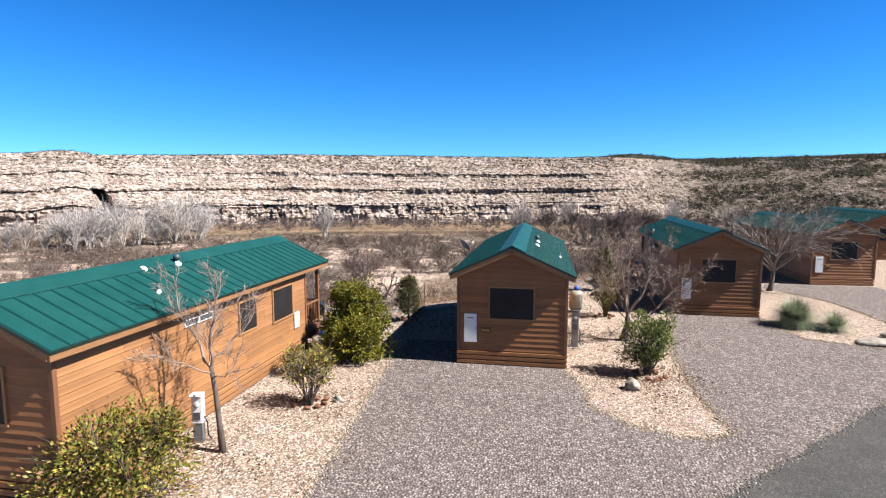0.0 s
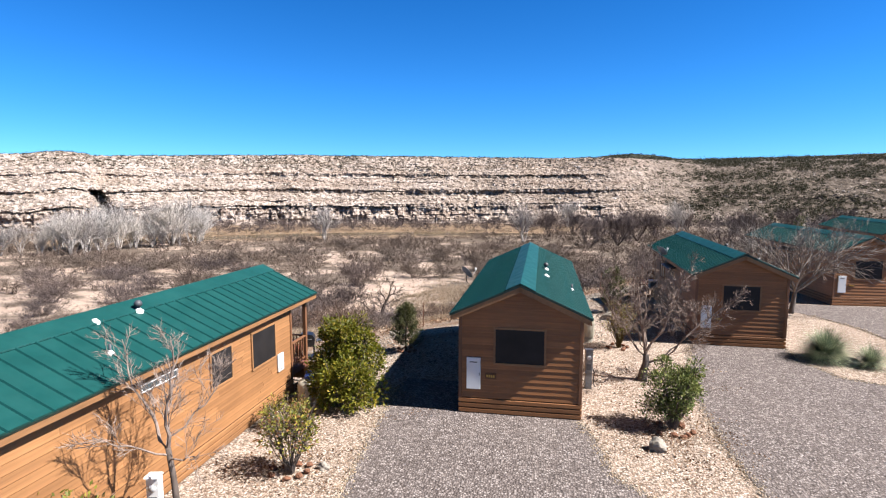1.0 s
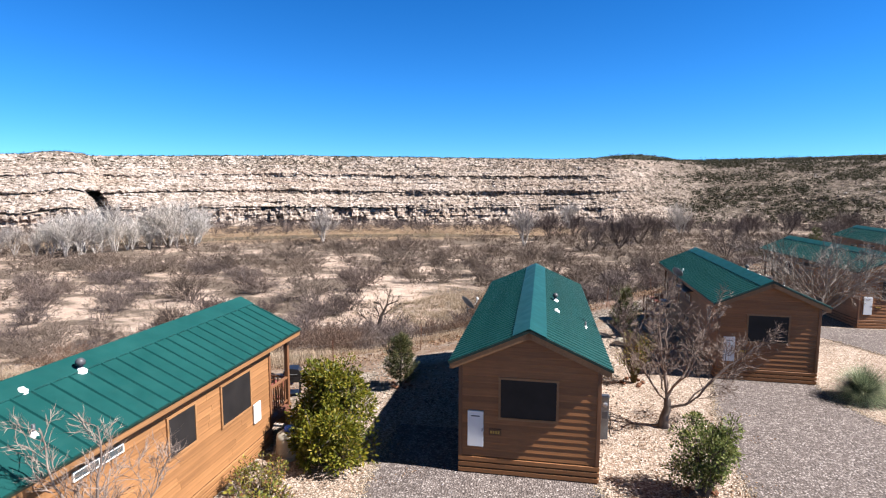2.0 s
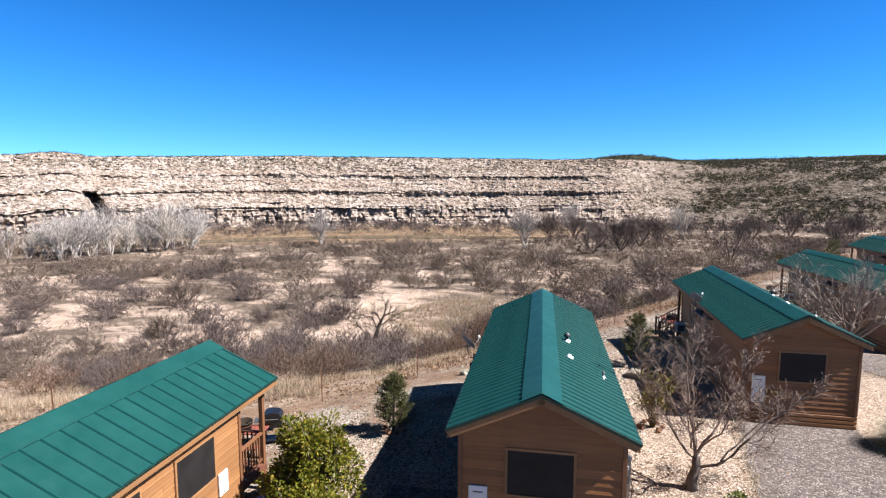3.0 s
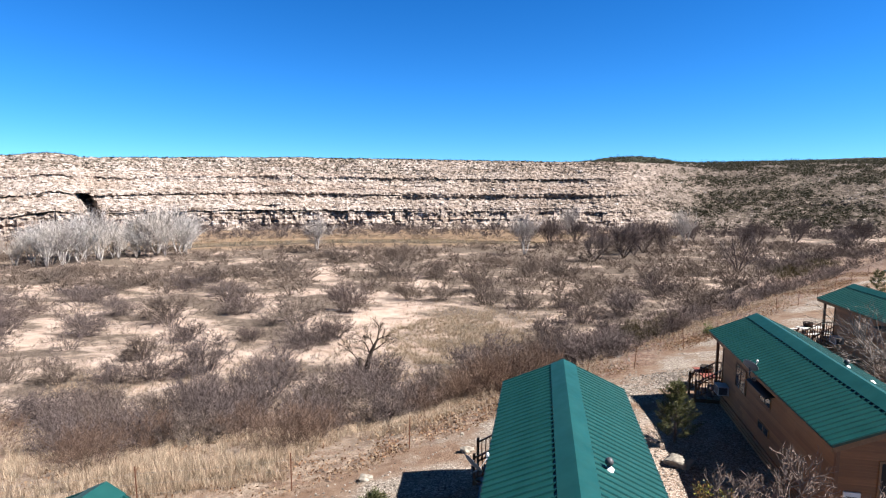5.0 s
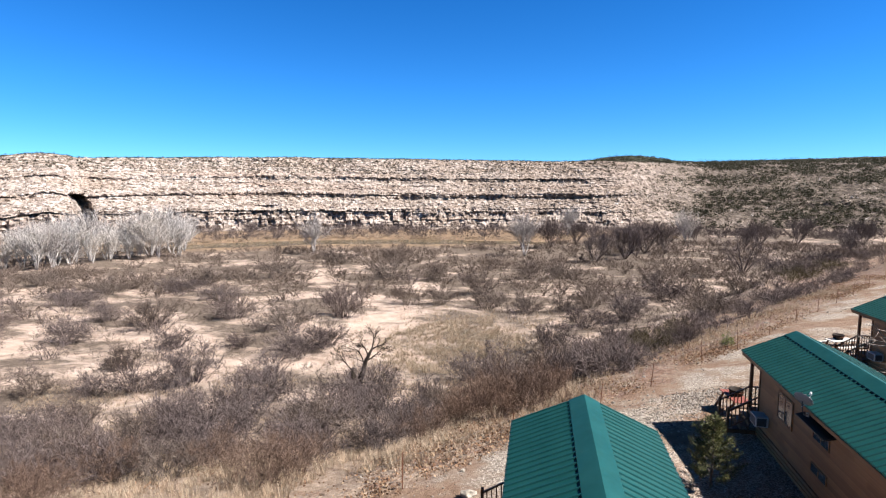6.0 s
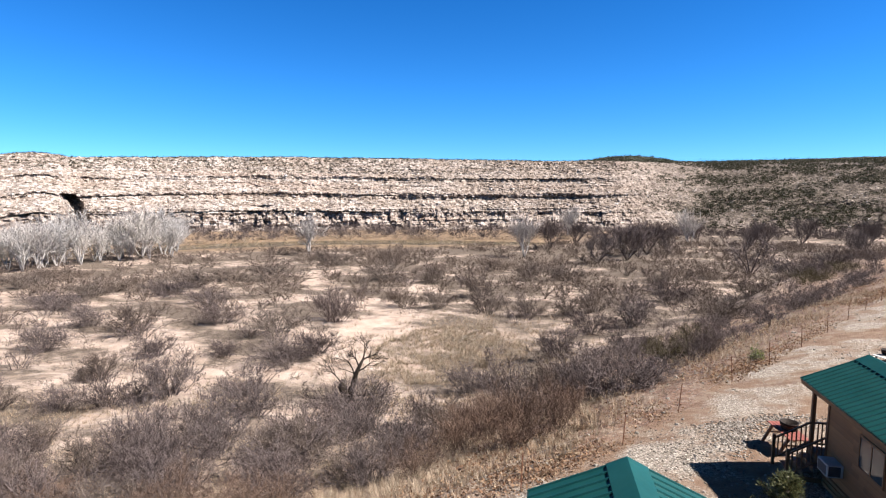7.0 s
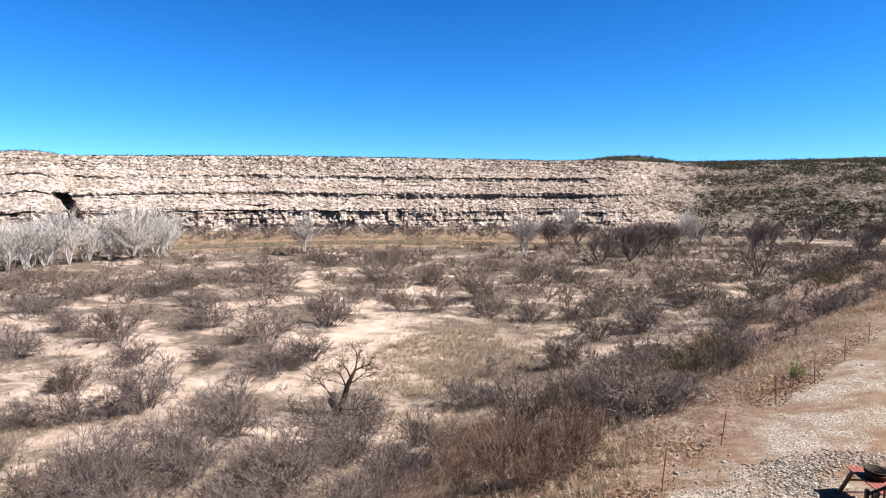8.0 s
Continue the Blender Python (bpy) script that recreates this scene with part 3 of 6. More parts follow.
cs = resample(CLIFF_STEPS)
hz = np.where(cs[:, 1] < 29, cs[:, 1], 29 + (cs[:, 1] - 29) * 3.2)
hs = np.stack([np.interp(hz, HILL_Z, HILL_D), hz], -1)
azs = np.arange(-64, 46, 0.125)
verts = []
for az in azs:
    k = min(1, max(0, (az - 7) / 9))
    k = k * k * (3 - 2 * k)
    foot = 345 + 4 * math.sin(az * 0.16) + 1.5 * math.sin(az * 0.83 + 1) + 40 * k
    bay = min(1, max(0, (az + 44.4) / 0.7))
    foot -= 13 * (1 - bay) * max(0.3, 1 - (-44.4 - az) / 30)
    s, c = math.sin(radians(az)), math.cos(radians(az))
    lift = 0.5 * math.sin(az * 0.17 + 0.5) + 3.0 * math.exp(-((az + 46.2) / 1.9) ** 2) * 0.8
    crumble = min(1, max(0, (az + 20) / 14))
    # how far each undercut is open along the face
    runs = (min(1, max(0, (-11 - az) / 4)), 0.8 * min(1, max(0, (-10 - az) / 6)), 0.25 + 0.75 * math.exp(-((az + 8) / 11) ** 2))
    open_ = [f * min(1.0, max(0.0, 0.75 + 1.5 * noise.noise(Vector((az * (0.35 + 0.45 * q), q * 5.3, 7))))) for q, f in enumerate(runs)]
    for (d0, z0), (d1, z1) in zip(cs, hs):
        for q, (lo, hi, front) in enumerate(LEDGES):
            if lo < z0 < hi and d0 > front:
                d0 -= (d0 - front) * (1 - open_[q])
        if z0 > -14.8:
            d0 += crumble * 0.75 * min(z0 + 14.8, 10.4) * (1 - min(1, max(0, (z0 + 3.6) / 14)))
        d, z = d0 + (d1 - d0) * k, z0 + (z1 - z0) * k
        up = min(1, max(0, (z + 17) / 4))
        r = foot + d
        p = Vector((s * r, c * r, z))
        wall_ = 1.0 if z0 < -4.4 else 0.0
        coarse = noise.noise(p * 0.03) * 3.0 + noise.noise(p * 0.11 + Vector((9, 0, 0))) * 1.6
        rubble_ = noise.noise(p * 0.33) * 1.2 + noise.noise(p * 0.8) * 0.9
        beds = noise.noise(Vector((p.x * 0.03, p.y * 0.03, z * 0.8))) * 1.3
        r += up * (coarse + rubble_ * (1 - 0.55 * wall_) + beds * (1 - 0.7 * k))
        if az > -12 and z > 0:
            z *= 1 - 0.075 * min(1, (az + 12) / 14) * (1 - k)
        if az < -25 and z > 0:
            z *= 1 - 0.006 * min(22, -25 - az)
        # two dark caves at the foot of the wall
        if -9 < z0 < 6.5:
            cleft = -43.97 + (6.5 - z0) * 0.063 + 0.35 * noise.noise(Vector((2, 5, z0 * 0.5)))
            r += 20 * max(0, 1 - (abs(az - cleft) / 0.62) ** 4) * min(1, (6.5 - z0) / 1.5)
        if -6.5 < z0 < -1.8:
            r += 5 * max(0, 1 - (abs(az + 28.1) / 1.2) ** 2) * max(0, min(1, 0.55 + 1.3 * noise.noise(Vector((az * 1.6, z0 * 0.5, 4)))))
        arc = az * 6.02
        bed = int((z + 40) / 1.3)
        slab = noise.cell(Vector((arc / 1.7 + 0.37 * bed, bed, 3.0))) - 0.5
        chunk = noise.cell(Vector((arc / 4.2, z / 5.5, 8.0))) - 0.5
        r += up * (slab * (0.55 + 0.5 * wall_) + chunk * (0.3 + 1.5 * wall_ * (1 - 0.5 * crumble))) * (1 - 0.6 * k)
        verts.append((s * r, c * r, z + lift * up + up * (slab * 0.2 + noise.noise(p * 0.5 + Vector((0, 0, 40))) * 0.7 * (1 - wall_))))
nr = len(cs)
idx = np.arange(len(azs) * nr).reshape(len(azs), nr)
quads = np.stack([idx[:-1, :-1], idx[1:, :-1], idx[1:, 1:], idx[:-1, 1:]], -1).reshape(-1, 4)
me = bpy.data.meshes.new("cliff")
me.from_pydata(verts, [], quads.tolist())
me.materials.append(M_CLIFF)
tagged(new("cliff", me), "long pale layered limestone cliff across the river", "cliff", kind="structure")
CLIFF = np.array(verts).reshape(len(azs), nr, 3)

# far juniper hill that rises behind the cliff's end
HILL_AZ = [-30, 0, 4.5, 7.0, 8.8, 10.5, 12.5, 14.5, 18, 29, 42]
HILL_UP = [0.026, 0.034, 0.0475, 0.0535, 0.0548, 0.0525, 0.0465, 0.0418, 0.0430, 0.0460, 0.048]
h = Build()
haz = np.arange(-30, 46, 0.5)
for az in haz:
    top = 9.6 + 900 * float(np.interp(az, HILL_AZ, HILL_UP))
    top += 1.2 * noise.noise(Vector((az * 0.9, 0, 3)))
    for f, r in ((0.2, 700), (0.55, 780), (0.85, 850), (1.0, 900), (0.9, 1000)):
        h.v.append((*polar(az, r + 10 * noise.noise(Vector((az, r, 0)))), -17 + (top + 17) * f))
for i in range(len(haz) - 1):
    for j in range(4):
        a = i * 5 + j
        h.f.append((a, a + 5, a + 6, a + 1))
M_HILL, nt, b = mat("juniper_covered_slope", 0.95)
v = coords(nt, world_space=True)
nt.links.new(ramp(nt, noise_of(nt, v, 0.16, 8, 0.75), [(0.35, (0.015, 0.020, 0.011)), (0.52, (0.029, 0.032, 0.020)), (0.7, (0.095, 0.078, 0.056))]), b.inputs["Base Color"])
bump(nt, b, noise_of(nt, v, 0.2, 6, 0.7), 1.0, 3.0)
single("far_hill", h, M_HILL, "distant juniper-covered hill on the skyline", "hill", kind="structure", smooth=True)

# ---- cabins ----
W, D_BODY, D_ROOF, F_ROOF = 3.6, 10.5, 12.1, -0.285
EAVE, RIDGE, OVER = 3.15, 4.075, 0.265
SLOPE = (RIDGE - EAVE) / (W / 2 + OVER)
SKIRT = 0.5


def roof_z(x):
    return RIDGE - abs(x - W / 2) * SLOPE


def lap(height, out):
    """Cross-section of one lap board, out from the wall: (away, up)."""
    return [(0, 0), (out, 0.004), (out + 0.004, 0.018), (out * 0.45, height), (0, height)]


def siding(cabin):
    """Four walls, each a sheathing core with lap boards on it."""
    board_h, out = 0.185, 0.03
    courses = []
    rng = random.Random(3)
    z = SKIRT
    while z < EAVE - 0.12:
        courses.append((z, min(board_h, EAVE - 0.1 - z)))
        z += board_h
    for side, x0, sgn in (("left", 0.0, -1), ("right", W, 1)):
        core = Build().box(min(x0, x0 - sgn * 0.1), 0.1, 0.02, max(x0, x0 - sgn * 0.1), D_BODY - 0.1, EAVE - 0.02)
        wall = part("wall", core, M_CORE, cabin, "long wall of orange-stained lap siding")
        long_mesh = Build().prism([(x0 + sgn * (p + 0.001), q) for p, q in lap(board_h, 0.014)], 0.0, 1.0, "y").mesh("board", M_SIDING)
        for z, hgt in courses:
            joints = [0.0, rng.uniform(1.6, 3.8), rng.uniform(4.6, 6.6), rng.uniform(7.4, 9.2), D_BODY]
            for ya, yb in zip(joints, joints[1:]):
                bd = part("board", long_mesh, M_SIDING, wall)
                bd.location, bd.scale = (0, ya + 0.002, z), (1, yb - ya - 0.004, hgt / board_h)
        skirt_mesh = Build().prism([(x0 + sgn * q, z) for q, z in ((0.001, 0), (0.045, 0.006), (0.05, 0.02), (0.05, 0.118), (0.035, 0.128), (0.001, 0.128))], -0.02, D_BODY, "y").mesh("skirt_board", M_SIDING)
        for k in range(3):
            part("skirt_board", skirt_mesh, M_SIDING, wall).location.z = 0.03 + k * 0.158
    for y0, sgn in ((0.0, -1), (D_BODY, 1)):
        core = Build().prism([(0.02, 0.02), (W - 0.02, 0.02), (W - 0.02, EAVE), (W / 2, RIDGE - 0.1), (0.02, EAVE)], min(y0, y0 - sgn * 0.1), max(y0, y0 - sgn * 0.1), "y")
        wall = part("gable_wall", core, M_CORE, cabin, "gable wall of orange-stained lap siding in a shade-deepened tone")
        full = Build().prism([(y0 + sgn * (p + 0.001), q) for p, q in lap(board_h, out)], 0.05, W - 0.05, "x").mesh("board", M_SIDING_X)
        z = SKIRT
        while z < RIDGE - 0.25:
            top = z + board_h
            if roof_z(0.05) - 0.05 > top:
                part("board", full, M_SIDING_X, wall).location.z = z
            else:
                x_lo = max(0.05, W / 2 - (RIDGE - 0.06 - z) / SLOPE)
                x_hi = max(0.05, W / 2 - (RIDGE - 0.06 - top) / SLOPE)
                bd = Build()
                ring = [(p, q) for p, q in lap(board_h, out)]
                n = len(ring)
                for right in (False, True):
                    for p, q in ring:
                        x = x_lo + (x_hi - x_lo) * q / board_h
                        bd.v.append((W - x if right else x, y0 + sgn * (p + 0.001), z + q))
                bd.f += [(i, (i + 1) % n, n + (i + 1) % n, n + i) for i in range(n)] + [tuple(range(n))[::-1], tuple(range(n, 2 * n))]
                part("board", bd, M_SIDING_X, wall)
            z += board_h
        sk = Build().prism([(y0 + sgn * q, zz) for q, zz in ((0.001, 0), (0.045, 0.006), (0.05, 0.02), (0.05, 0.118), (0.035, 0.128), (0.001, 0.128))], -0.04, W + 0.04, "x").mesh("skirt_board", M_SIDING_X)
        for k in range(3):
            part("skirt_board", sk, M_SIDING_X, wall).location.z = 0.03 + k * 0.158
    for x, y in ((-0.045, -0.05), (W - 0.055, -0.05), (-0.045, D_BODY - 0.05), (W - 0.055, D_BODY - 0.05)):
        part("corner_trim", Build().box(x, y, SKIRT - 0.01, x + 0.1, y + 0.1, EAVE - 0.06), M_POST, cabin, "corner board", bevel=0.006)


def roof(cabin, pitch):
    for sgn in (-1, 1):
        def at(u, lift):
            """u metres down the slope from the ridge, lift metres off it."""
            n = math.hypot(1, SLOPE)
            return (W / 2 + sgn * (u / n + lift * SLOPE / n), RIDGE - u * SLOPE / n + lift / n)
        run = (W / 2 + OVER) * math.hypot(1, SLOPE)
        deck = Build().prism([at(0, -0.02), at(run - 0.02, -0.02), at(run - 0.02, -0.07), at(0, -0.07)], F_ROOF + 0.02, D_ROOF - 0.02, "y")
        part("roof_deck", deck, M_TRIM, cabin, "wooden roof boards under the metal")
        slope = part("roof_slope", Build().prism([at(0, 0), at(run + 0.02, 0), at(run + 0.02, -0.02), at(0, -0.02)], F_ROOF, D_ROOF, "y"), M_ROOF, cabin, "green ribbed metal roof slope")
        rib = Build()
        prof = [(-0.03, 0), (-0.014, 0.034), (0.014, 0.034), (0.03, 0)]
        for u in (0.30, run + 0.02):
            for dy, lift in prof:
                x, z = at(u, lift + 0.001)
                rib.v.append((x, dy, z))
        rib.f += [(0, 1, 5, 4), (1, 2, 6, 5), (2, 3, 7, 6), (4, 5, 6, 7), (3, 2, 1, 0)]
        rib = rib.mesh("rib", M_ROOF)
        block = Build()
        for u in (0.435, 0.47):
            for dy, lift in ((-0.3 * pitch, 0.002), (0.3 * pitch, 0.002), (0.3 * pitch, 0.03), (-0.3 * pitch, 0.03)):
                x, z = at(u, lift)
                block.v.append((x, dy, z))
        block.f += [(0, 1, 5, 4), (1, 2, 6, 5), (2, 3, 7, 6), (3, 0, 4, 7), (4, 5, 6, 7)]
        block = block.mesh("closure_strip", M_CLOSURE)
        y = F_ROOF + 0.04
        while y < D_ROOF:
            part("rib", rib, M_ROOF, slope).location.y = y
            if y + pitch * 0.9 < D_ROOF:
                part("closure_strip", block, M_CLOSURE, slope).location.y = y + pitch / 2
            y += pitch
        # eave board along the long side
        x, z = at(run, -0.07)
        part("fascia", Build().box(x - 0.02, F_ROOF + 0.02, z - 0.13, x + 0.02, D_ROOF - 0.02, z + 0.05), M_TRIM, cabin, "tan eave board", bevel=0.004)
        part("soffit", Build().box(min(x, W / 2 + sgn * W / 2), F_ROOF + 0.05, EAVE - 0.135, max(x, W / 2 + sgn * W / 2) - 0.0, D_ROOF - 0.05, EAVE - 0.115), M_POST, cabin, "brown boarded soffit")
        part("eave_trim", Build().prism([at(run - 0.01, 0.004), at(run + 0.035, 0.004), at(run + 0.035, -0.05), at(run - 0.01, -0.05)], F_ROOF, D_ROOF, "y"), M_EDGE, cabin, "dark metal eave trim")
        for ye, yd in ((F_ROOF, 1), (D_ROOF, -1)):
            rake = Build().prism([at(0, -0.045), at(run, -0.045), at(run, -0.205), at(0, -0.205)], ye + yd * 0.005, ye + yd * 0.04, "y")
            part("rake_board", rake, M_TRIM, cabin, "tan rake board under the roof edge")
            drip = Build().prism([at(0, 0.012), at(run + 0.03, 0.012), at(run + 0.03, -0.055), at(0, -0.055)], ye - yd * 0.012, ye + yd * 0.012, "y")
            part("rake_trim", drip, M_EDGE, cabin, "green metal edge trim")
    n = math.hypot(1, SLOPE)
    cap = [(W / 2, RIDGE + 0.052)]
    for u, lift in ((0.06, 0.048), (0.46, 0.036), (0.475, 0.022)):
        cap.append((W / 2 + u / n + lift * SLOPE / n, RIDGE - u * SLOPE / n + lift / n))
    left = [(W - x, z) for x, z in cap]
    prof = left[::-1] + cap[1:] + [(x, z - 0.008) for x, z in cap[::-1]] + [(W - x, z - 0.008) for x, z in cap[1:]]
    part("ridge_cap", Build().prism(prof, F_ROOF - 0.015, D_ROOF + 0.015, "y"), M_ROOF, cabin, "wide folded green ridge cap")


def side_window(cabin, x, sgn, y0, y1, z0, z1, material=None, label="window with a dark sun screen", split=False):
    win = part("window", Build().box(min(x + sgn * 0.012, x + sgn * 0.040), y0, z0, max(x + sgn * 0.012, x + sgn * 0.040), y1, z1), material or M_SCREEN, cabin, label)
    t = 0.055 if z1 - z0 > 0.5 else 0.02
    for a, b_, c, d in ((y0 - t, y1 + t, z0 - t, z0), (y0 - t, y1 + t, z1, z1 + t), (y0 - t, y0, z0, z1), (y1, y1 + t, z0, z1)):
        part("frame", Build().box(min(x + sgn * 0.01, x + sgn * 0.058), a, c, max(x + sgn * 0.01, x + sgn * 0.058), b_, d), M_TRIM if material is None or sgn < 0 else M_WHITE, win)
    if split:
        ym = (y0 + y1) / 2
        part("mullion", Build().box(min(x + sgn * 0.02, x + sgn * 0.052), ym - 0.02, z0, max(x + sgn * 0.02, x + sgn * 0.052), ym + 0.02, z1), M_TRIM if sgn < 0 else M_WHITE, win)


def front_window(cabin, x0, x1, z0, z1):
    win = part("window", Build().box(x0, -0.040, z0, x1, -0.012, z1), M_SCREEN, cabin, "front window with a dark sun screen")
    t = 0.06
    for a, b_, c, d in ((x0 - t, x1 + t, z0 - t, z0), (x0 - t, x1 + t, z1, z1 + t), (x0 - t, x0, z0, z1), (x1, x1 + t, z0, z1)):
        part("frame", Build().box(a, -0.06, c, b_, -0.01, d), M_TRIM, win)


def vent(parent, x, y, h, r, kind):
    z = roof_z(x)
    base = part("roof_vent", Build().lathe([(r * 2.4, -0.05), (r * 2.4, 0.012), (r * 1.5, 0.04), (r * 1.05, 0.075), (0, 0.075)], (x, y, z), 16), M_WHITE, parent, "white roof vent flashing", True)
    part("pipe", Build().lathe([(r, 0.06), (r, h), (r * 0.8, h), (r * 0.8, h - 0.03), (0, h - 0.03)], (x, y, z), 16), M_DARKGREY, base, "dark vent pipe", True)
    if kind == "cap":
        part("vent_cap", Build().lathe([(0, h + 0.12), (r * 1.2, h + 0.1), (r * 1.9, h + 0.05), (r * 1.9, h - 0.02), (r * 1.3, h - 0.03), (0, h - 0.03)], (x, y, z), 16), M_DARKGREY, base, "dark rain cap", True)


def porch(cabin):
    y0, y1, zf = D_BODY + 0.01, D_ROOF - 0.22, 0.74
    deck = part("porch_deck", Build().box(0.02, y0, zf - 0.2, W - 0.02, y1, zf - 0.03), M_DECK, cabin, "red-brown porch deck")
    n = 10
    bw = (y1 - y0) / n
    brd = Build().box(0.0, 0, zf - 0.028, W, bw - 0.012, zf).mesh("deck_board", M_DECK)
    for k in range(n):
        part("deck_board", brd, M_DECK, deck).location.y = y0 + k * bw
    for x in (0.03, W - 0.15):
        part("porch_post", Build().box(x, y1 - 0.13, 0.0, x + 0.12, y1 - 0.01, EAVE - 0.05), M_POST, cabin, "square porch post", bevel=0.008)
    part("porch_beam", Build().box(0.02, y1 - 0.14, EAVE - 0.2, W - 0.02, y1 - 0.02, EAVE - 0.055), M_TRIM, cabin, "porch roof beam")
    skirt_mesh = Build().box(0.04, y1 + 0.002, 0.02, W - 0.04, y1 + 0.03, zf - 0.22)
    part("porch_skirt", skirt_mesh, M_POST, cabin, "boarded porch skirt")

    def rail(ax, ay, bx, by, name="railing"):
        r = part(name, Build().box(min(ax, bx) - 0.045, min(ay, by) - (0.045 if ax != bx else 0), zf + 0.87, max(ax, bx) + 0.045, max(ay, by) + (0.045 if ax != bx else 0), zf + 0.92), M_POST, cabin, "porch railing with square balusters")
        part("bottom_rail", Build().box(min(ax, bx) - 0.02, min(ay, by) - 0.02, zf + 0.1, max(ax, bx) + 0.02, max(ay, by) + 0.02, zf + 0.16), M_POST, r)
        length = math.hypot(bx - ax, by - ay)
        m = int(length / 0.13)
        bal = Build().box(-0.018, -0.018, zf + 0.1, 0.018, 0.018, zf + 0.88).mesh("baluster", M_POST)
        for i in range(1, m):
            t = i / m
            part("baluster", bal, M_POST, r).location = (ax + (bx - ax) * t, ay + (by - ay) * t, 0)
    rail(W - 0.09, y0 + 0.02, W - 0.09, y1 - 0.13)
    rail(0.15, y1 - 0.07, W - 0.15, y1 - 0.07)
    # steps down on the open side, with a sloping rail on each flank
    steps = part("porch_steps", Build().box(-1.15, y0 + 0.12, 0.0, -0.02, y0 + 0.16, 0.16), M_POST, cabin, "short flight of red-brown wooden steps")
    for k in range(4):
        z = zf - 0.185 * (k + 1)
        if z > 0.02:
            part("tread", Build().box(-0.3 * (k + 1), y0 + 0.1, z - 0.04, -0.3 * k + 0.02, y1 - 0.15, z), M_DECK, steps)
            part("riser", Build().box(-0.3 * k - 0.02, y0 + 0.1, z - 0.18, -0.3 * k, y1 - 0.15, z + 0.14), M_POST, steps)
    for y in (y0 + 0.08, y1 - 0.1):
        sr = part("stair_rail", Build().box(-1.16, y - 0.045, 0.0, -1.07, y + 0.045, 1.12), M_POST, cabin, "sloping stair rail with square balusters")
        for off, th in ((0.92, 0.05), (0.2, 0.045)):
            bm = Build()
            for x, z in ((-1.12, 0.02 + off), (0.03, zf + off - 0.03)):
                bm.v += [(x, y - 0.04, z), (x, y + 0.04, z), (x, y + 0.04, z + th), (x, y - 0.04, z + th)]
            bm.f += [(0, 1, 5, 4), (1, 2, 6, 5), (2, 3, 7, 6), (3, 0, 4, 7), (3, 2, 1, 0), (4, 5, 6, 7)]
            part("hand_rail" if off > 0.5 else "bottom_rail", bm, M_POST, sr)
        bal = Build().box(-0.018, -0.018, 0.2, 0.018, 0.018, 0.95).mesh("baluster", M_POST)
        for i in range(1, 8):
            t = i / 8
            part("baluster", bal, M_POST, sr).location = (-1.12 + 1.15 * t, y, zf * t + 0.0)
    part("porch_door", Build().box(2.2, D_BODY + 0.03, zf, 3.05, D_BODY + 0.07, zf + 2.0), M_WHITE, cabin, "white porch door")


def build_cabin(pitch):
    cabin = thing("cabin", "small brown wooden cabin with a green ribbed metal roof", "cabin", "row of rental cabins")
    siding(cabin)
    roof(cabin, pitch)
    porch(cabin)
    front_window(cabin, 1.077, 2.52, 1.63, 2.67)
    side_window(cabin, W, 1, 8.06, 9.38, 1.64, 2.66)
    side_window(cabin, W, 1, 6.08, 6.98, 1.78, 2.66)
    side_window(cabin, W, 1, 3.66, 4.78, 2.60, 2.73, M_GLASS, "narrow high window with a white frame", True)
    side_window(cabin, 0, -1, 7.35, 8.55, 1.70, 2.62, M_GLASS, "sliding window with a tan frame", True)
    side_window(cabin, 0, -1, 4.7, 5.72, 2.18, 2.48, M_GLASS, "small high window with a tan frame", True)
    side_window(cabin, 0, -1, 4.7, 5.72, 1.08, 1.34, M_GLASS, "small low window with a tan frame", True)
    # white service panel and number board on the front
    panel = part("service_panel", Build().box(0.205, -0.075, 0.785, 0.63, -0.02, 1.77), M_WHITE, cabin, "white metal service door", bevel=0.008)
    part("slot", Build().box(0.30, -0.082, 1.615, 0.53, -0.074, 1.645), M_DARKGREY, panel)
    part("latch", Build().box(0.585, -0.085, 1.22, 0.61, -0.074, 1.31), M_GALV, panel)
    sign = part("number_board", Build().box(0.775, -0.065, 1.125, 1.105, -0.03, 1.30), M_SIGN, cabin, "small brown board with yellow bars", bevel=0.005)
    for k in range(4):
        part("bar", Build().box(0.815 + k * 0.066, -0.072, 1.175, 0.86 + k * 0.066, -0.064, 1.25), M_YELLOW, sign)
    box = part("meter_box", Build().box(W + 0.03, 9.5, 1.06, W + 0.075, 9.86, 1.62), M_WHITE, cabin, "white electric box on the wall", bevel=0.01)
    part("box_latch", Build().box(W + 0.075, 9.64, 1.1, W + 0.085, 9.7, 1.14), M_DARKGREY, box)
    # window air conditioner
    ac = part("air_conditioner", Build().box(-0.48, 9.35, 0.86, -0.02, 10.0, 1.26), M_LIGHTGREY, cabin, "pale wall air conditioner", bevel=0.012)
    part("grille", Build().box(-0.492, 9.41, 0.91, -0.481, 9.94, 1.21), M_DARKGREY, ac)
    part("cowl", Build().box(-0.44, 9.342, 0.9, -0.1, 9.349, 1.22), M_DARKGREY, ac)
    part("awning", Build().prism([(-0.03, 2.86), (-0.42, 2.74), (-0.42, 2.70), (-0.03, 2.80)], 4.2, 6.2, "y"), M_BLACK, cabin, "narrow black awning under the eave")
    return cabin


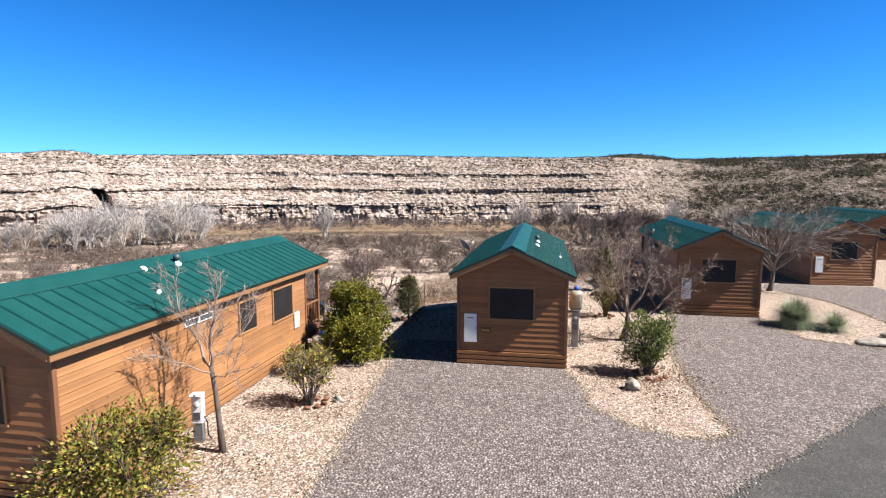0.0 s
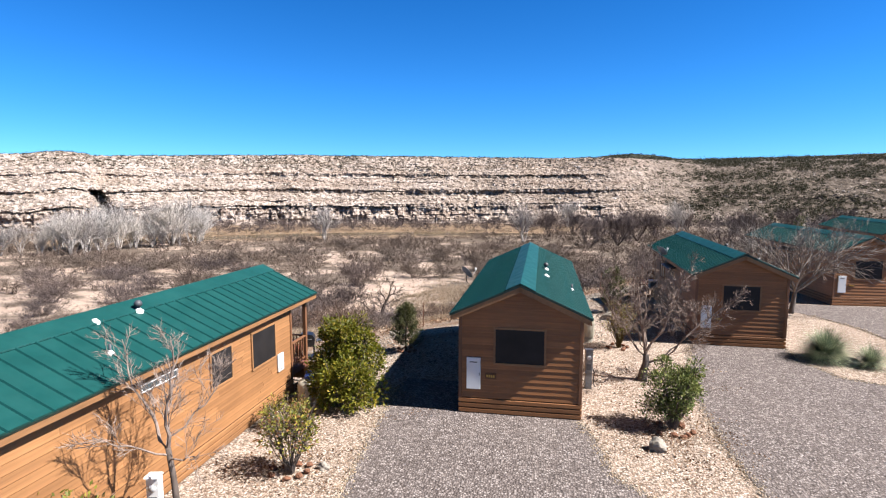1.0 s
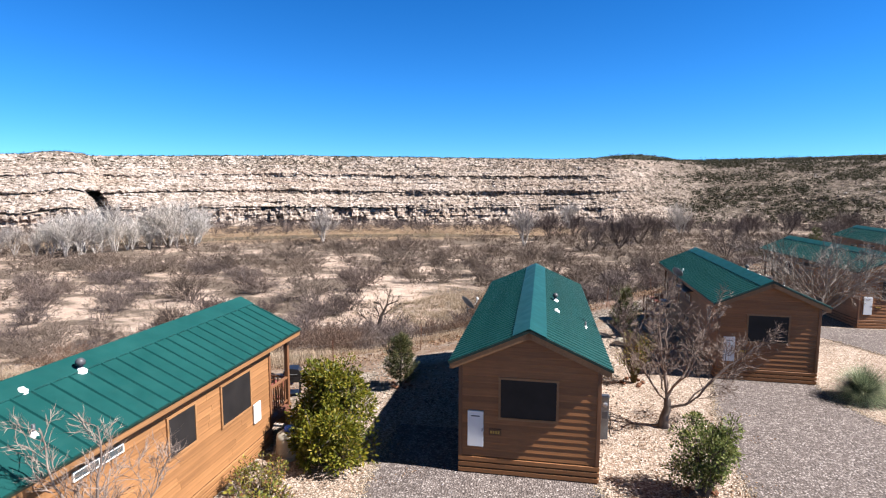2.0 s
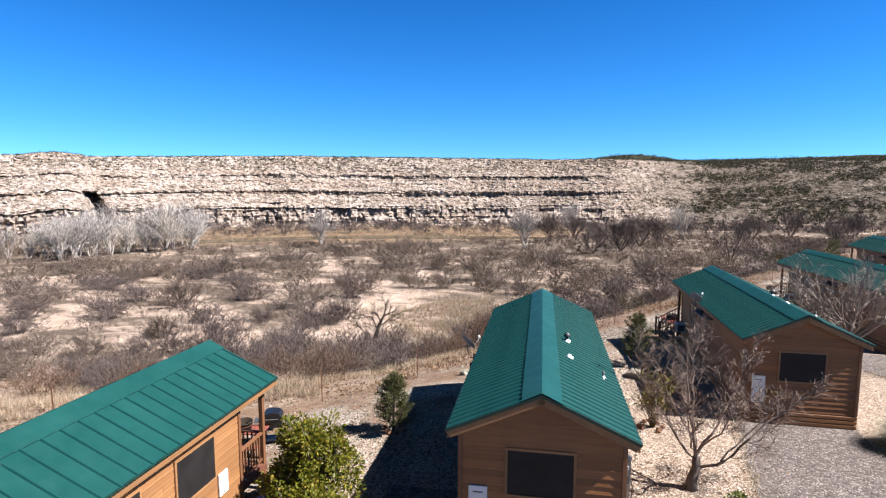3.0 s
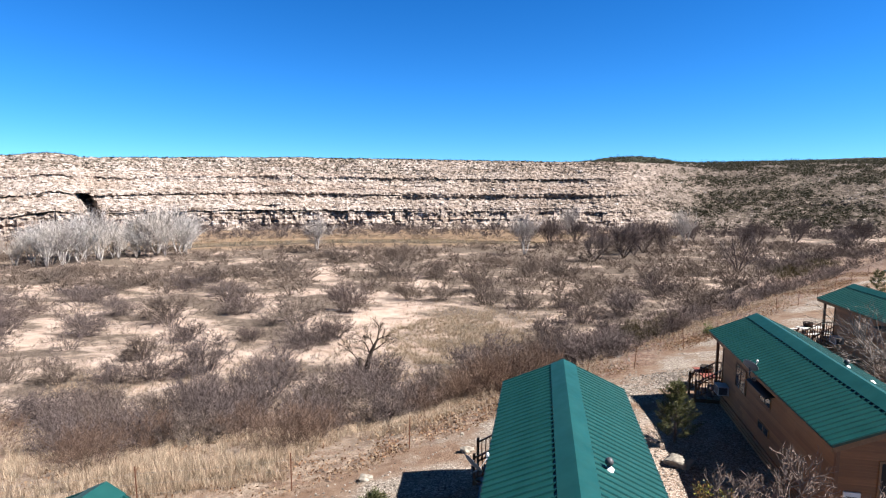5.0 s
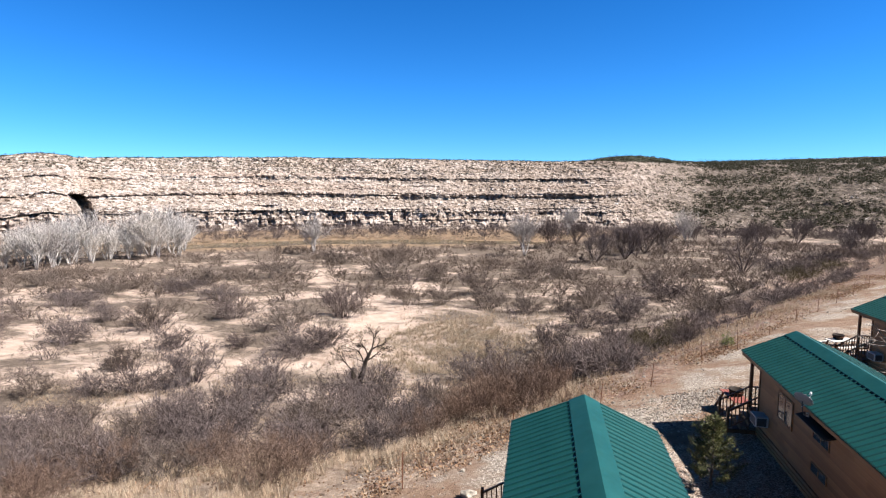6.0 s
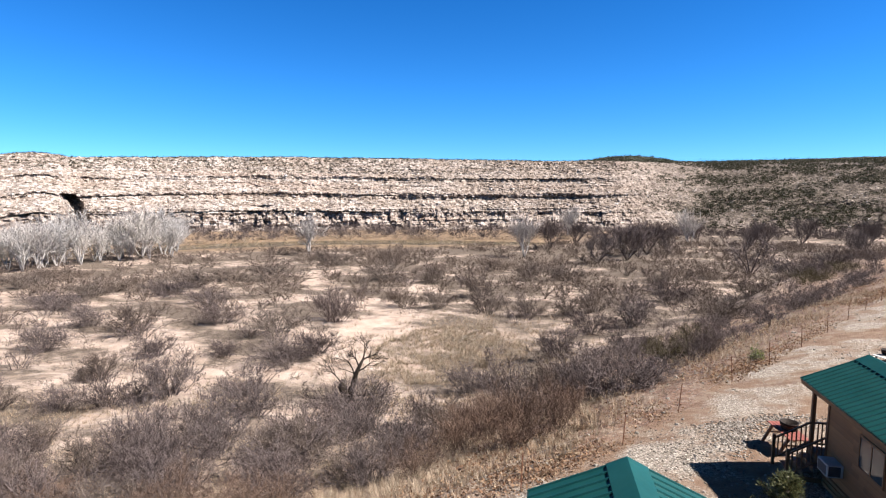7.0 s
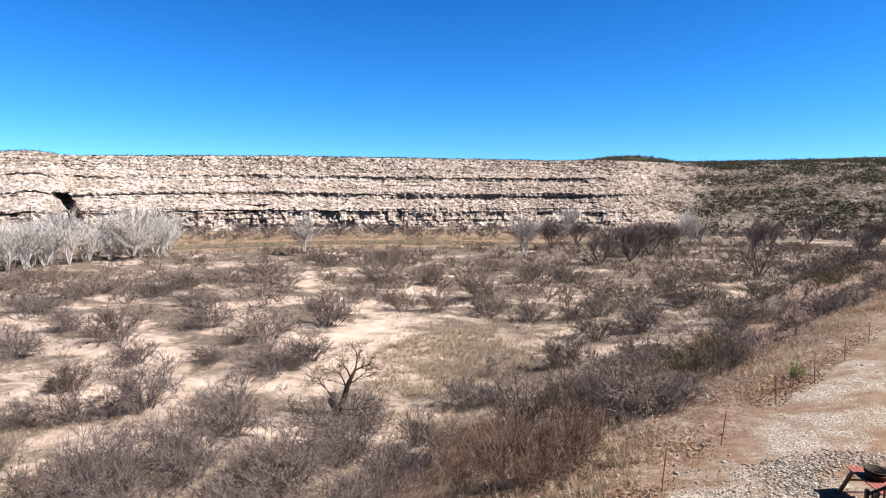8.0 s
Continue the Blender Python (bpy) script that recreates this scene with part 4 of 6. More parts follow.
cabin_main = build_cabin(0.262)
LEFT, RIGHT, THIRD, FOURTH = pose(-9.527, -9.93, 0.0, 0, 0, -0.6), pose(9.10, 9.12, 0.0, 0, 0, -1.6), pose(19.25, 19.15, 0.0, 0, 0, 2.7), pose(29.4, 33.4, 0.0, 0, 0, -3.9)
cabin_beside = tagged(build_cabin(0.41), "brown wooden cabin with its long side wall in full sun")
cabin_beside.matrix_world = LEFT
ROW = [cabin_main, cabin_beside]
for m, lab in ((RIGHT, "brown wooden cabin with a dish behind a bare tree"), (THIRD, "brown wooden cabin partly hidden by a pale bare tree"), (FOURTH, "far brown cabin with a green metal roof beside the fence")):
    ROW.append(tagged(copy_thing(cabin_main, m), lab))
for ob in ROW:
    beside = ob is cabin_beside
    vent(ob, 2.2 if beside else 2.56, 5.4 if beside else 5.3, 0.16, 0.05, "cap")
    vent(ob, 2.14 if beside else 2.56, 4.15 if beside else 3.65, 0.07, 0.045, "pipe")
    vent(ob, 3.13 if beside else 3.45, 3.45 if beside else 3.2, 0.2, 0.03, "pipe")


# ---- yard furniture beside the cabins ----
def satellite_dish(m, label):
    d = thing("satellite_dish", label, "satellite dish", "dishes on the eaves")
    bowl = Build().lathe([(0.001, 0.0), (0.12, 0.008), (0.24, 0.034), (0.34, 0.072), (0.345, 0.078), (0.33, 0.078), (0.24, 0.044), (0.12, 0.018), (0.001, 0.01)], sides=28)
    turn = Matrix.Translation((-0.42, 0, 0.42)) @ Euler((0, radians(52), 0)).to_matrix().to_4x4() @ Matrix.Diagonal((1.12, 1, 1, 1))
    part("bowl", bowl.moved(turn), M_DISH, d, "grey dish bowl", True)
    part("mast", Build().tube([(0.08, 0, -0.28), (-0.2, 0, -0.24), (-0.38, 0, -0.02), (-0.42, 0, 0.38)], [0.024] * 4, 8), M_DARKGREY, d, "bent dark mast", True)
    part("feed_arm", Build().tube([(-0.46, 0, 0.16), (-0.15, 0, 0.2), (0.1, 0, 0.42), (0.16, 0, 0.52)], [0.018, 0.018, 0.016, 0.014], 8), M_LIGHTGREY, d, "pale feed arm", True)
    part("receiver", Build().lathe([(0.001, -0.07), (0.045, -0.06), (0.05, 0.02), (0.03, 0.07), (0.001, 0.075)], (0.16, 0, 0.58), 14), M_WHITE, d, "white receiver", True)
    part("bracket", Build().box(0.03, -0.06, -0.36, 0.07, 0.06, -0.18), M_GALV, d)
    d.matrix_world = m @ pose(0, 0, 0, 0, 0, 42) @ Matrix.Diagonal((0.8, 0.8, 0.8, 1))


def upright_tank(m, label):
    t = thing("propane_tank", label, "propane tank", "propane tanks")
    prof = [(0.001, 0.08), (0.2, 0.1), (0.31, 0.18), (0.34, 0.3), (0.34, 0.84), (0.31, 0.97), (0.2, 1.06), (0.001, 1.09)]
    part("shell", Build().lathe(prof, sides=32), M_CREAM, t, "cream steel shell", True)
    part("foot_ring", Build().lathe([(0.25, 0), (0.27, 0), (0.27, 0.17), (0.25, 0.17), (0.25, 0)], sides=24), M_CREAM, t)
    part("lid", Build().lathe([(0.001, 1.26), (0.1, 1.25), (0.135, 1.2), (0.14, 1.04), (0.12, 1.04)], sides=20), M_BLUE, t, "blue plastic valve lid", True)
    t.matrix_world = m


def pedestal(m, label, h, material):
    p = thing("utility_pedestal", label, "utility post", "hook-up posts")
    part("post", Build().box(-0.11, -0.07, 0.0, 0.11, 0.09, h * 0.5), M_GALV, p, bevel=0.008)
    body = part("meter_housing", Build().box(-0.125, -0.09, h * 0.42, 0.125, 0.1, h), material, p, "pale steel housing", bevel=0.012)
    part("hood", Build().prism([(-0.11, h), (0.12, h), (0.12, h + 0.03), (-0.13, h + 0.055), (-0.15, h + 0.02)], -0.13, 0.13, "x"), material, body)
    part("meter", Build().lathe([(0.001, 0.05), (0.06, 0.045), (0.075, 0.02), (0.075, 0)], sides=18).moved(Matrix.Translation((0, -0.09, h * 0.82)) @ Euler((radians(90), 0, 0)).to_matrix().to_4x4()), M_LIGHTGREY, body, "round glass meter", True)
    part("socket_cover", Build().box(-0.08, -0.105, h * 0.5, 0.08, -0.091, h * 0.66), M_DARKGREY, body)
    part("hose", Build().tube([(0.14, 0, h * 0.55), (0.2, 0.02, h * 0.4), (0.19, 0.05, 0.15), (0.26, 0.1, 0.02)], [0.016] * 4, 6), M_BLACK, p, "black supply cable", True)
    p.matrix_world = m


def picnic_table(m, label, paint=M_RED, benches=True):
    t = thing("picnic_table", label, "table", "tables behind the cabins")
    for k in range(5):
        part("top_board", Build().box(-0.85, -0.37 + k * 0.15, 0.70, 0.85, -0.235 + k * 0.15, 0.74), paint, t, bevel=0.004)
    for y in (-0.72, 0.72) if benches else ():
        part("bench", Build().box(-0.85, y - 0.13, 0.42, 0.85, y + 0.13, 0.46), paint, t, "long bench board", bevel=0.004)
    for x in (-0.6, 0.6):
        part("cross_beam", Build().box(x - 0.02, -0.78 if benches else -0.42, 0.37, x + 0.02, 0.78 if benches else 0.42, 0.42), M_POST, t)
        for s in (-1, 1):
            leg = Build()
            for y, z in ((s * 0.62, 0), (s * 0.26, 0.70)):
                leg.v += [(x - 0.04, y - 0.05, z), (x + 0.04, y - 0.05, z), (x + 0.04, y + 0.05, z), (x - 0.04, y + 0.05, z)]
            leg.f += [(0, 1, 5, 4), (1, 2, 6, 5), (2, 3, 7, 6), (3, 0, 4, 7), (3, 2, 1, 0), (4, 5, 6, 7)]
            part("leg", leg, M_POST, t)
    t.matrix_world = m


def fire_bowl(m, label):
    b_ = thing("planter_bowl", label, "planter")
    part("shell", Build().lathe([(0.001, 0.0), (0.24, 0.0), (0.28, 0.04), (0.31, 0.26), (0.33, 0.27), (0.33, 0.30), (0.29, 0.30), (0.26, 0.12), (0.001, 0.1)], sides=26), M_IRON, b_, "dark metal bowl", True)
    part("band", Build().lathe([(0.30, 0.17), (0.318, 0.17), (0.322, 0.2), (0.304, 0.2)], sides=26), M_RUST, b_, "rusty band", True)
    b_.matrix_world = m


def grill(m):
    g = thing("barbecue_grill", "black kettle barbecue on a cart beside the porch", "grill")
    part("tub", Build().prism([(-0.30, 0.62), (-0.34, 0.86), (0.34, 0.86), (0.30, 0.62)], -0.26, 0.26, "y"), M_BLACK, g)
    part("lid", Build().prism([(-0.34, 0.87), (-0.33, 1.0), (-0.24, 1.12), (0, 1.17), (0.24, 1.12), (0.33, 1.0), (0.34, 0.87)], -0.27, 0.27, "y"), M_BLACK, g, "domed black lid")
    part("handle", Build().tube([(-0.2, -0.28, 0.95), (-0.2, -0.34, 0.96), (0.2, -0.34, 0.96), (0.2, -0.28, 0.95)], [0.014] * 4, 8), M_GALV, g)
    for x in (-0.62, 0.38):
        part("side_shelf", Build().box(x, -0.22, 0.82, x + 0.24, 0.22, 0.85), M_DARKGREY, g, bevel=0.006)
    for x in (-0.28, 0.28):
        for y in (-0.22, 0.22):
            part("leg", Build().box(x - 0.02, y - 0.02, 0.0, x + 0.02, y + 0.02, 0.64), M_BLACK, g)
    part("base_shelf", Build().box(-0.3, -0.24, 0.14, 0.3, 0.24, 0.17), M_BLACK, g)
    g.matrix_world = m


for m, lab in ((Matrix(), "grey satellite dish on the dark eave of a cabin"), (RIGHT, "grey satellite dish seen from behind at the eave")):
    satellite_dish(m @ pose(-0.32, 5.6, 3.16), lab)
upright_tank(pose(4.45, 8.8, 0), "cream upright propane tank with a blue lid")
upright_tank(pose(-4.9, -0.1, 0, 0, 0, 40) @ Matrix.Diagonal((1.1, 1.1, 0.74, 1)), "cream upright propane tank half hidden by a bush")
pedestal(pose(-5.16, -6.95, 0, 0, 0, 12), "white electric hook-up post beside the sunlit wall", 1.15, M_WHITE)
pedestal(pose(4.05, 2.75, 0, 0, 0, 5), "grey electric hook-up post beside a gable", 1.35, M_GALV)
picnic_table(pose(-8.2, 4.6, gz(-8.2, 4.6), 0, 0, 8), "faded red picnic table behind a porch railing")
picnic_table(pose(9.55, 22.75, gz(9.55, 22.75), 0, 0, 95), "faded red board table on gravel behind a porch", benches=False)
picnic_table(pose(19.4, 34.0, gz(19.4, 34.0), 0, 0, 20), "pale weathered picnic table behind a far cabin", M_PLANK)
fire_bowl(pose(9.62, 22.85, gz(9.55, 22.75) + 0.742, 0, 0, 0), "dark metal bowl standing on a red table")
fire_bowl(pose(-8.1, 4.55, gz(-8.2, 4.6) + 0.742), "dark metal bowl on a red table behind the porch")
fire_bowl(pose(19.3, 34.1, gz(19.4, 34.0) + 0.742), "dark bowl on a far picnic table")
grill(pose(-7.4, 5.3, gz(-7.4, 5.3), 0, 0, 20))
tub = Build().lathe([(0.001, 0), (0.2, 0), (0.27, 0.42), (0.29, 0.42), (0.29, 0.46), (0.25, 0.46), (0.19, 0.05), (0.001, 0.05)], sides=22)
ob = single("plastic_tub", tub, M_BLUE, "blue plastic tub on the ground beside a porch", "tub", smooth=True)
ob.location = (-5.45, 1.5, gz(-5.45, 1.5))
crate = thing("storage_box", "faded red wooden box beside the porch steps", "box")
part("body", Build().box(-0.35, -0.25, 0, 0.35, 0.25, 0.42), M_RED, crate, bevel=0.01)
part("lid", Build().box(-0.38, -0.28, 0.421, 0.38, 0.28, 0.47), M_RED, crate, "faded red lid", bevel=0.008)
crate.matrix_world = pose(-5.35, 2.15, gz(-5.35, 2.15), 0, 0, 15)


# ---- stones ----
def stone(rng, sx, sy, sz):
    bm = bmesh.new()
    bmesh.ops.create_icosphere(bm, subdivisions=3, radius=1.0)
    off = Vector((rng.uniform(0, 50), rng.uniform(0, 50), rng.uniform(0, 50)))
    for vtx in bm.verts:
        n = noise.noise(vtx.co * 1.0 + off) * 0.5 - abs(noise.noise(vtx.co * 1.9 + off)) * 0.4 + noise.noise(vtx.co * 5 + off) * 0.1
        vtx.co = vtx.co * (1 + n)
        vtx.co = Vector((vtx.co.x * sx, vtx.co.y * sy, max(vtx.co.z, -0.5) * sz))
    me_ = bpy.data.meshes.new("boulder")
    bm.to_mesh(me_)
    bm.free()
    me_.polygons.foreach_set("use_smooth", [i % 3 == 0 for i in range(len(me_.polygons))])
    return me_


rng = random.Random(11)
for x, y, sx, sy, sz, lab in ((5.5, -1.55, 0.25, 0.2, 0.24, "pale boulder on the gravel below a shrub"), (-2.8, -4.05, 0.15, 0.12, 0.13, "small pale boulder beside red stones"),
                              (15.5, 5.1, 0.75, 0.4, 0.2, "long flat pale boulder at the lane"), (16.7, 6.0, 0.5, 0.35, 0.2, "flat pale boulder near a yucca"),
                              (14.35, 7.2, 0.4, 0.3, 0.22, "dark rounded boulder between yuccas"), (6.1, 13.3, 0.55, 0.35, 0.3, "boulder in the shade between cabins"),
                              (-1.9, 14.4, 0.3, 0.22, 0.18, "pale stone at the yard edge"), (-5.4, 11.9, 0.26, 0.2, 0.16, "pale stone on bare dirt")):
    me_ = stone(rng, sx, sy, sz)
    me_.materials.append(M_ROCK)
    tagged(new("boulder", me_), lab, "boulder", "loose boulders").location = (x, y, gz(x, y) + sz * 0.38)
red_shared = [stone(rng, 0.11, 0.08, 0.06) for _ in range(3)]
for me_ in red_shared:
    me_.materials.append(M_REDROCK)
for cx, cy, n, rad in ((-3.5, -4.35, 8, 0.42), (6.25, -0.25, 9, 0.5), (5.75, 8.0, 8, 0.45), (-3.3, 6.3, 7, 0.4)):
    for k in range(n):
        a = k / n * 6.28 + rng.uniform(-0.3, 0.3)
        r = rad * rng.uniform(0.7, 1.15)
        ob = tagged(new("red_stone", rng.choice(red_shared)), "rough red stone at the foot of a shrub", "stone", "red edging stones")
        ob.location, ob.rotation_euler = (cx + r * math.cos(a), cy + r * math.sin(a), gz(cx, cy) + 0.05), (0, 0, rng.uniform(0, 6.28))

# ---- fence along the top of the bank ----
def fence_post(x, y, lean):
    p = thing("fence_post", "thin rusty steel fence post on the bank top", "fence post", "wire fence posts")
    part("stake", Build().prism([(-0.022, -0.006), (0.022, -0.006), (0.022, 0.002), (0.006, 0.004), (0.006, 0.026), (-0.006, 0.026), (-0.006, 0.004), (-0.022, 0.002)], -0.2, 1.45, "z"), M_RUST, p)
    part("tip", Build().prism([(-0.022, -0.007), (0.022, -0.007), (0.022, 0.003), (-0.022, 0.003)], 1.451, 1.53, "z"), M_RUST, p)
    p.matrix_world = pose(x, y, gz(x, y), lean, lean * 0.6, 40)


POSTS = [(-28.5, 3.2), (-23.5, 5.4), (-18.6, 7.4), (-13.2, 9.5), (-8.2, 11.5), (-4.6, 15.7), (-0.6, 20.1), (3.7, 24.4), (7.0, 28.6), (11.2, 33.8), (14.5, 37.2), (18.4, 42.0), (22.2, 46.6), (26.0, 51.3), (29.8, 56.0), (33.6, 60.6), (38, 66.2), (43, 72.4)]
for k, (x, y) in enumerate(POSTS):
    fence_post(x, y, (k * 37 % 9 - 4) * 0.9)
wire = Build()
for h_ in (0.45, 0.85, 1.25):
    for (ax, ay), (bx, by) in zip(POSTS, POSTS[1:]):
        pts = []
        for i in range(5):
            t = i / 4
            x, y = ax + (bx - ax) * t, ay + (by - ay) * t
            pts.append((x, y, gz(ax, ay) * (1 - t) + gz(bx, by) * t + h_ - 0.05 * math.sin(math.pi * t)))
        wire.tube(pts, [0.0035] * 5, 3)
single("fence_wire", wire, M_GALV, "three slack strands of fence wire", "fence wire")


# ---- plants ----
def grow(bm, rng, p, d, length, radius, level, kids, bend=0.25, rise=0.12, shrink=0.62, sides=(6, 4, 3, 3), segs=(4, 3, 2, 2), spread=0.75, tips=None, fine=0.0035, flat=0):
    """One limb with its side shoots; returns nothing, adds tubes to bm and twig ends to tips."""
    last = level == len(kids)
    n = segs[min(level, 3)]
    pts, p, d = [Vector(p)], Vector(p), Vector(d).normalized()
    dirs = [d]
    for i in range(n):
        d = (d + Vector((rng.uniform(-bend, bend), rng.uniform(-bend, bend), rng.uniform(-bend, bend) + rise))).normalized()
        p = p + d * (length / n)
        pts.append(p)
        dirs.append(d)
    end = 0.0 if last else max(radius * 0.45, fine)
    if flat and level >= flat and not last:
        side = d.cross(Vector((rng.uniform(-1, 1), rng.uniform(-1, 1), rng.uniform(-1, 1)))).normalized()
        k = len(bm.v)
        bm.v += [tuple(pts[0] - side * radius), tuple(pts[0] + side * radius), tuple(pts[-1] + side * end), tuple(pts[-1] - side * end)]
        bm.f.append((k, k + 1, k + 2, k + 3))
    elif last and flat:
        side = d.cross(Vector((rng.uniform(-1, 1), rng.uniform(-1, 1), rng.uniform(-1, 1)))).normalized() * fine
        k = len(bm.v)
        bm.v += [tuple(pts[0] - side), tuple(pts[0] + side), tuple(pts[-1])]
        bm.f.append((k, k + 1, k + 2))
        return
    else:
        bm.tube(pts, [radius + (end - radius) * i / n for i in range(n + 1)], sides[min(level, 3)], False)
    if last:
        if tips is not None:
            tips.append((pts, dirs))
        return
    for k in range(kids[level]):
        t = rng.uniform(0.3, 1.0) if k else 1.0
        i = min(n - 1, int(t * n))
        q = pts[i].lerp(pts[i + 1], t * n - i)
        side = dirs[i + 1].orthogonal().normalized()
        side.rotate(Matrix.Rotation(rng.uniform(0, 6.283), 3, dirs[i + 1]))
        nd = (dirs[i + 1] + side * rng.uniform(0.5, 1.3) * spread).normalized()
        grow(bm, rng, q, nd, length * shrink * rng.uniform(0.7, 1.15), max(radius * (1 - 0.5 * t) * 0.6, fine), level + 1, kids, bend, rise, shrink, sides, segs, spread, tips, fine, flat)


def mound(seed, stems, shoots, twigs, radius, fine, upright=0.45):
    """A leafless thorn shrub, 6 m across and 3 m high: arching stems that fan out to an uneven dome, hazed with twigs."""
    rng = random.Random(seed)
    bm = Build()

    def any_way():
        return Vector((rng.uniform(-1, 1), rng.uniform(-1, 1), rng.uniform(-1, 1)))

    lobes_ = [(rng.uniform(0, 6.283), rng.uniform(0.6, 1.0)) for _ in range(4)]
    for _ in range(stems):
        a, u = rng.uniform(0, 6.283), math.sqrt(rng.uniform(0.02, 1.0))
        swell = 0.86 + 0.34 * max(math.cos(a - la) * ls for la, ls in lobes_) * u + rng.uniform(-0.1, 0.06)
        top = Vector((3.0 * u * math.cos(a) * swell, 3.0 * u * math.sin(a) * swell, (0.45 + 2.55 * math.sqrt(max(0, 1 - u * u))) * rng.uniform(0.5, 1.0)))
        foot_ = Vector((top.x * 0.16 + rng.uniform(-0.35, 0.35), top.y * 0.16 + rng.uniform(-0.35, 0.35), -0.2))
        pts = [foot_]
        for f in (0.33, 0.66, 1.0):
            pts.append(foot_.lerp(top, f) + Vector((0, 0, 0.5 * math.sin(f * 3.14) * u)) + any_way() * 0.16)
        bm.tube(pts, [radius, radius * 0.75, radius * 0.5, fine], 3, False)
        for _ in range(shoots):
            f = rng.uniform(0.25, 1.0) * 2.999
            q = pts[int(f)].lerp(pts[int(f) + 1], f % 1)
            d = (Vector((q.x, q.y, 0)).normalized() * 0.5 * (1 - upright) + Vector((0, 0, upright)) + any_way() * 0.75).normalized()
            length = rng.uniform(0.45, 1.0)
            e = q + d * length
            e.z = max(e.z, 0.05)
            side_ = d.cross(any_way()).normalized()
            n = len(bm.v)
            bm.v += [tuple(q - side_ * fine * 1.3), tuple(q + side_ * fine * 1.3), tuple(e + side_ * fine * 0.6), tuple(e - side_ * fine * 0.6)]
            bm.f.append((n, n + 1, n + 2, n + 3))
            for _ in range(twigs):
                g = q.lerp(e, rng.uniform(0.2, 1.0))
                td = (d * 0.7 + any_way() * 0.8 + Vector((0, 0, 0.15))).normalized()
                te = g + td * rng.uniform(0.22, 0.6)
                te.z = max(te.z, 0.03)
                side_ = td.cross(any_way()).normalized() * fine
                n = len(bm.v)
                bm.v += [tuple(g - side_), tuple(g + side_), tuple(te)]
                bm.f.append((n, n + 1, n + 2))
    return bm


def lone(name, me_, label, category, group, x, y, s=(1, 1, 1), turn=0.0):
    ob = tagged(new(name, me_), label, category, group)
    ob.location, ob.scale, ob.rotation_euler = (x, y, gz(x, y)), s, (0, 0, turn)
    return ob


GREY = [mound(20 + i, 44, 10, 9, 0.030, 0.0115).mesh("shrub", B_BRUSH) for i in range(5)]
DUN = [mound(25 + i, 40, 9, 8, 0.032, 0.0135).mesh("shrub", B_DUN) for i in range(3)]
RUST = [mound(40 + i, 46, 8, 8, 0.016, 0.0085, 0.75).mesh("shrub", B_RED) for i in range(3)]
OLIVE = [mound(60, 44, 8, 8, 0.018, 0.010, 0.7).mesh("shrub", B_OLIVE)]

VALLEY_A = [(-36.3, 48.1, 7.8, 4.2), (-40.9, 45.1, 7.5, 3.2), (-44.8, 43.7, 5.4, 2.8), (-24.3, 42.7, 8.0, 3.6), (-47.8, 52.3, 7.6, 3.3), (-46.8, 60.0, 7.3, 2.8), (-58.6, 71.3, 13.5, 5.0), (-69.5, 74.2, 8.4, 3.4), (-65.0, 61.8, 7.8, 4.8), (-86.5, 84.8, 11.8, 4.0),
            (-90.6, 97.5, 10.0, 3.2), (-91.6, 104.2, 13.0, 3.8), (-77.4, 102.9, 12.6, 3.7), (-50.9, 81.2, 11.5, 3.6), (-61.8, 94.6, 11.4, 3.8), (-37.6, 73.8, 10.2, 4.4), (-30.7, 61.8, 9.8, 3.7), (-39.3, 63.0, 4.8, 2.6), (-32.6, 84.1, 11.3, 6.2), (-27.1, 63.8, 8.6, 3.2)]
VALLEY_C = [(-75.4, 58.1, 8.0, 3.2), (-69.0, 50.5, 6.5, 2.8), (-54.6, 40.4, 6.0, 2.8), (-44.3, 28.7, 6.5, 2.8), (-38.9, 29.7, 6.0, 2.6), (-97.0, 76.6, 9.0, 3.6), (-36.0, 33.7, 5.0, 2.4), (-49.1, 51.6, 4.0, 1.8), (-60.0, 40.0, 6.0, 2.6), (-52.0, 33.0, 6.5, 2.8), (-83.0, 66.0, 9.0, 3.5)]
VALLEY_B = [(-24.5, 98.8, 8.1, 4.1), (-18.0, 97.0, 7.9, 4.0), (-8.9, 95.0, 9.5, 4.0), (-1.4, 93.1, 6.4, 3.8), (-37.0, 132.1, 16, 5.0), (-64.3, 127.9, 17, 5.2), (-62.7, 160.7, 16, 5.0), (-25.3, 129.3, 11.9, 4.4), (-11.5, 111.1, 8.9, 5.2), (6.1, 135.6, 10.7, 4.3),
            (-1.8, 134.2, 10.7, 5.2), (9.4, 94.6, 8.2, 3.8), (27.1, 122.5, 10.5, 3.8), (41.4, 136.9, 10.3, 3.2), (4.9, 93.3, 5.4, 3.0), (-44.8, 172.9, 14, 5.0), (-11.2, 155.0, 13.0, 4.0), (-74.3, 124.6, 13.0, 4.0), (-78.7, 115.7, 12.8, 4.2), (-113.4, 105.1, 13.5, 4.0), (-113.6, 115.3, 13.3, 4.0)]
BANK = [(-25.2, 30.3, 5.8, 3.6), (-27.0, 34.4, 4.8, 2.9), (-23.8, 35.1, 5.5, 3.6), (-13.6, 40.1, 9.2, 3.8), (-15.0, 32.6, 7.2, 3.0), (-7.9, 33.5, 4.8, 2.2), (-6.2, 37.3, 5.0, 2.5), (-6.5, 51.3, 6.5, 3.0), (-1.8, 42.2, 6.8, 4.0), (1.6, 41.4, 5.8, 3.5), (2.5, 64.8, 8.1, 3.6), (3.4, 37.6, 5.1, 3.6)]
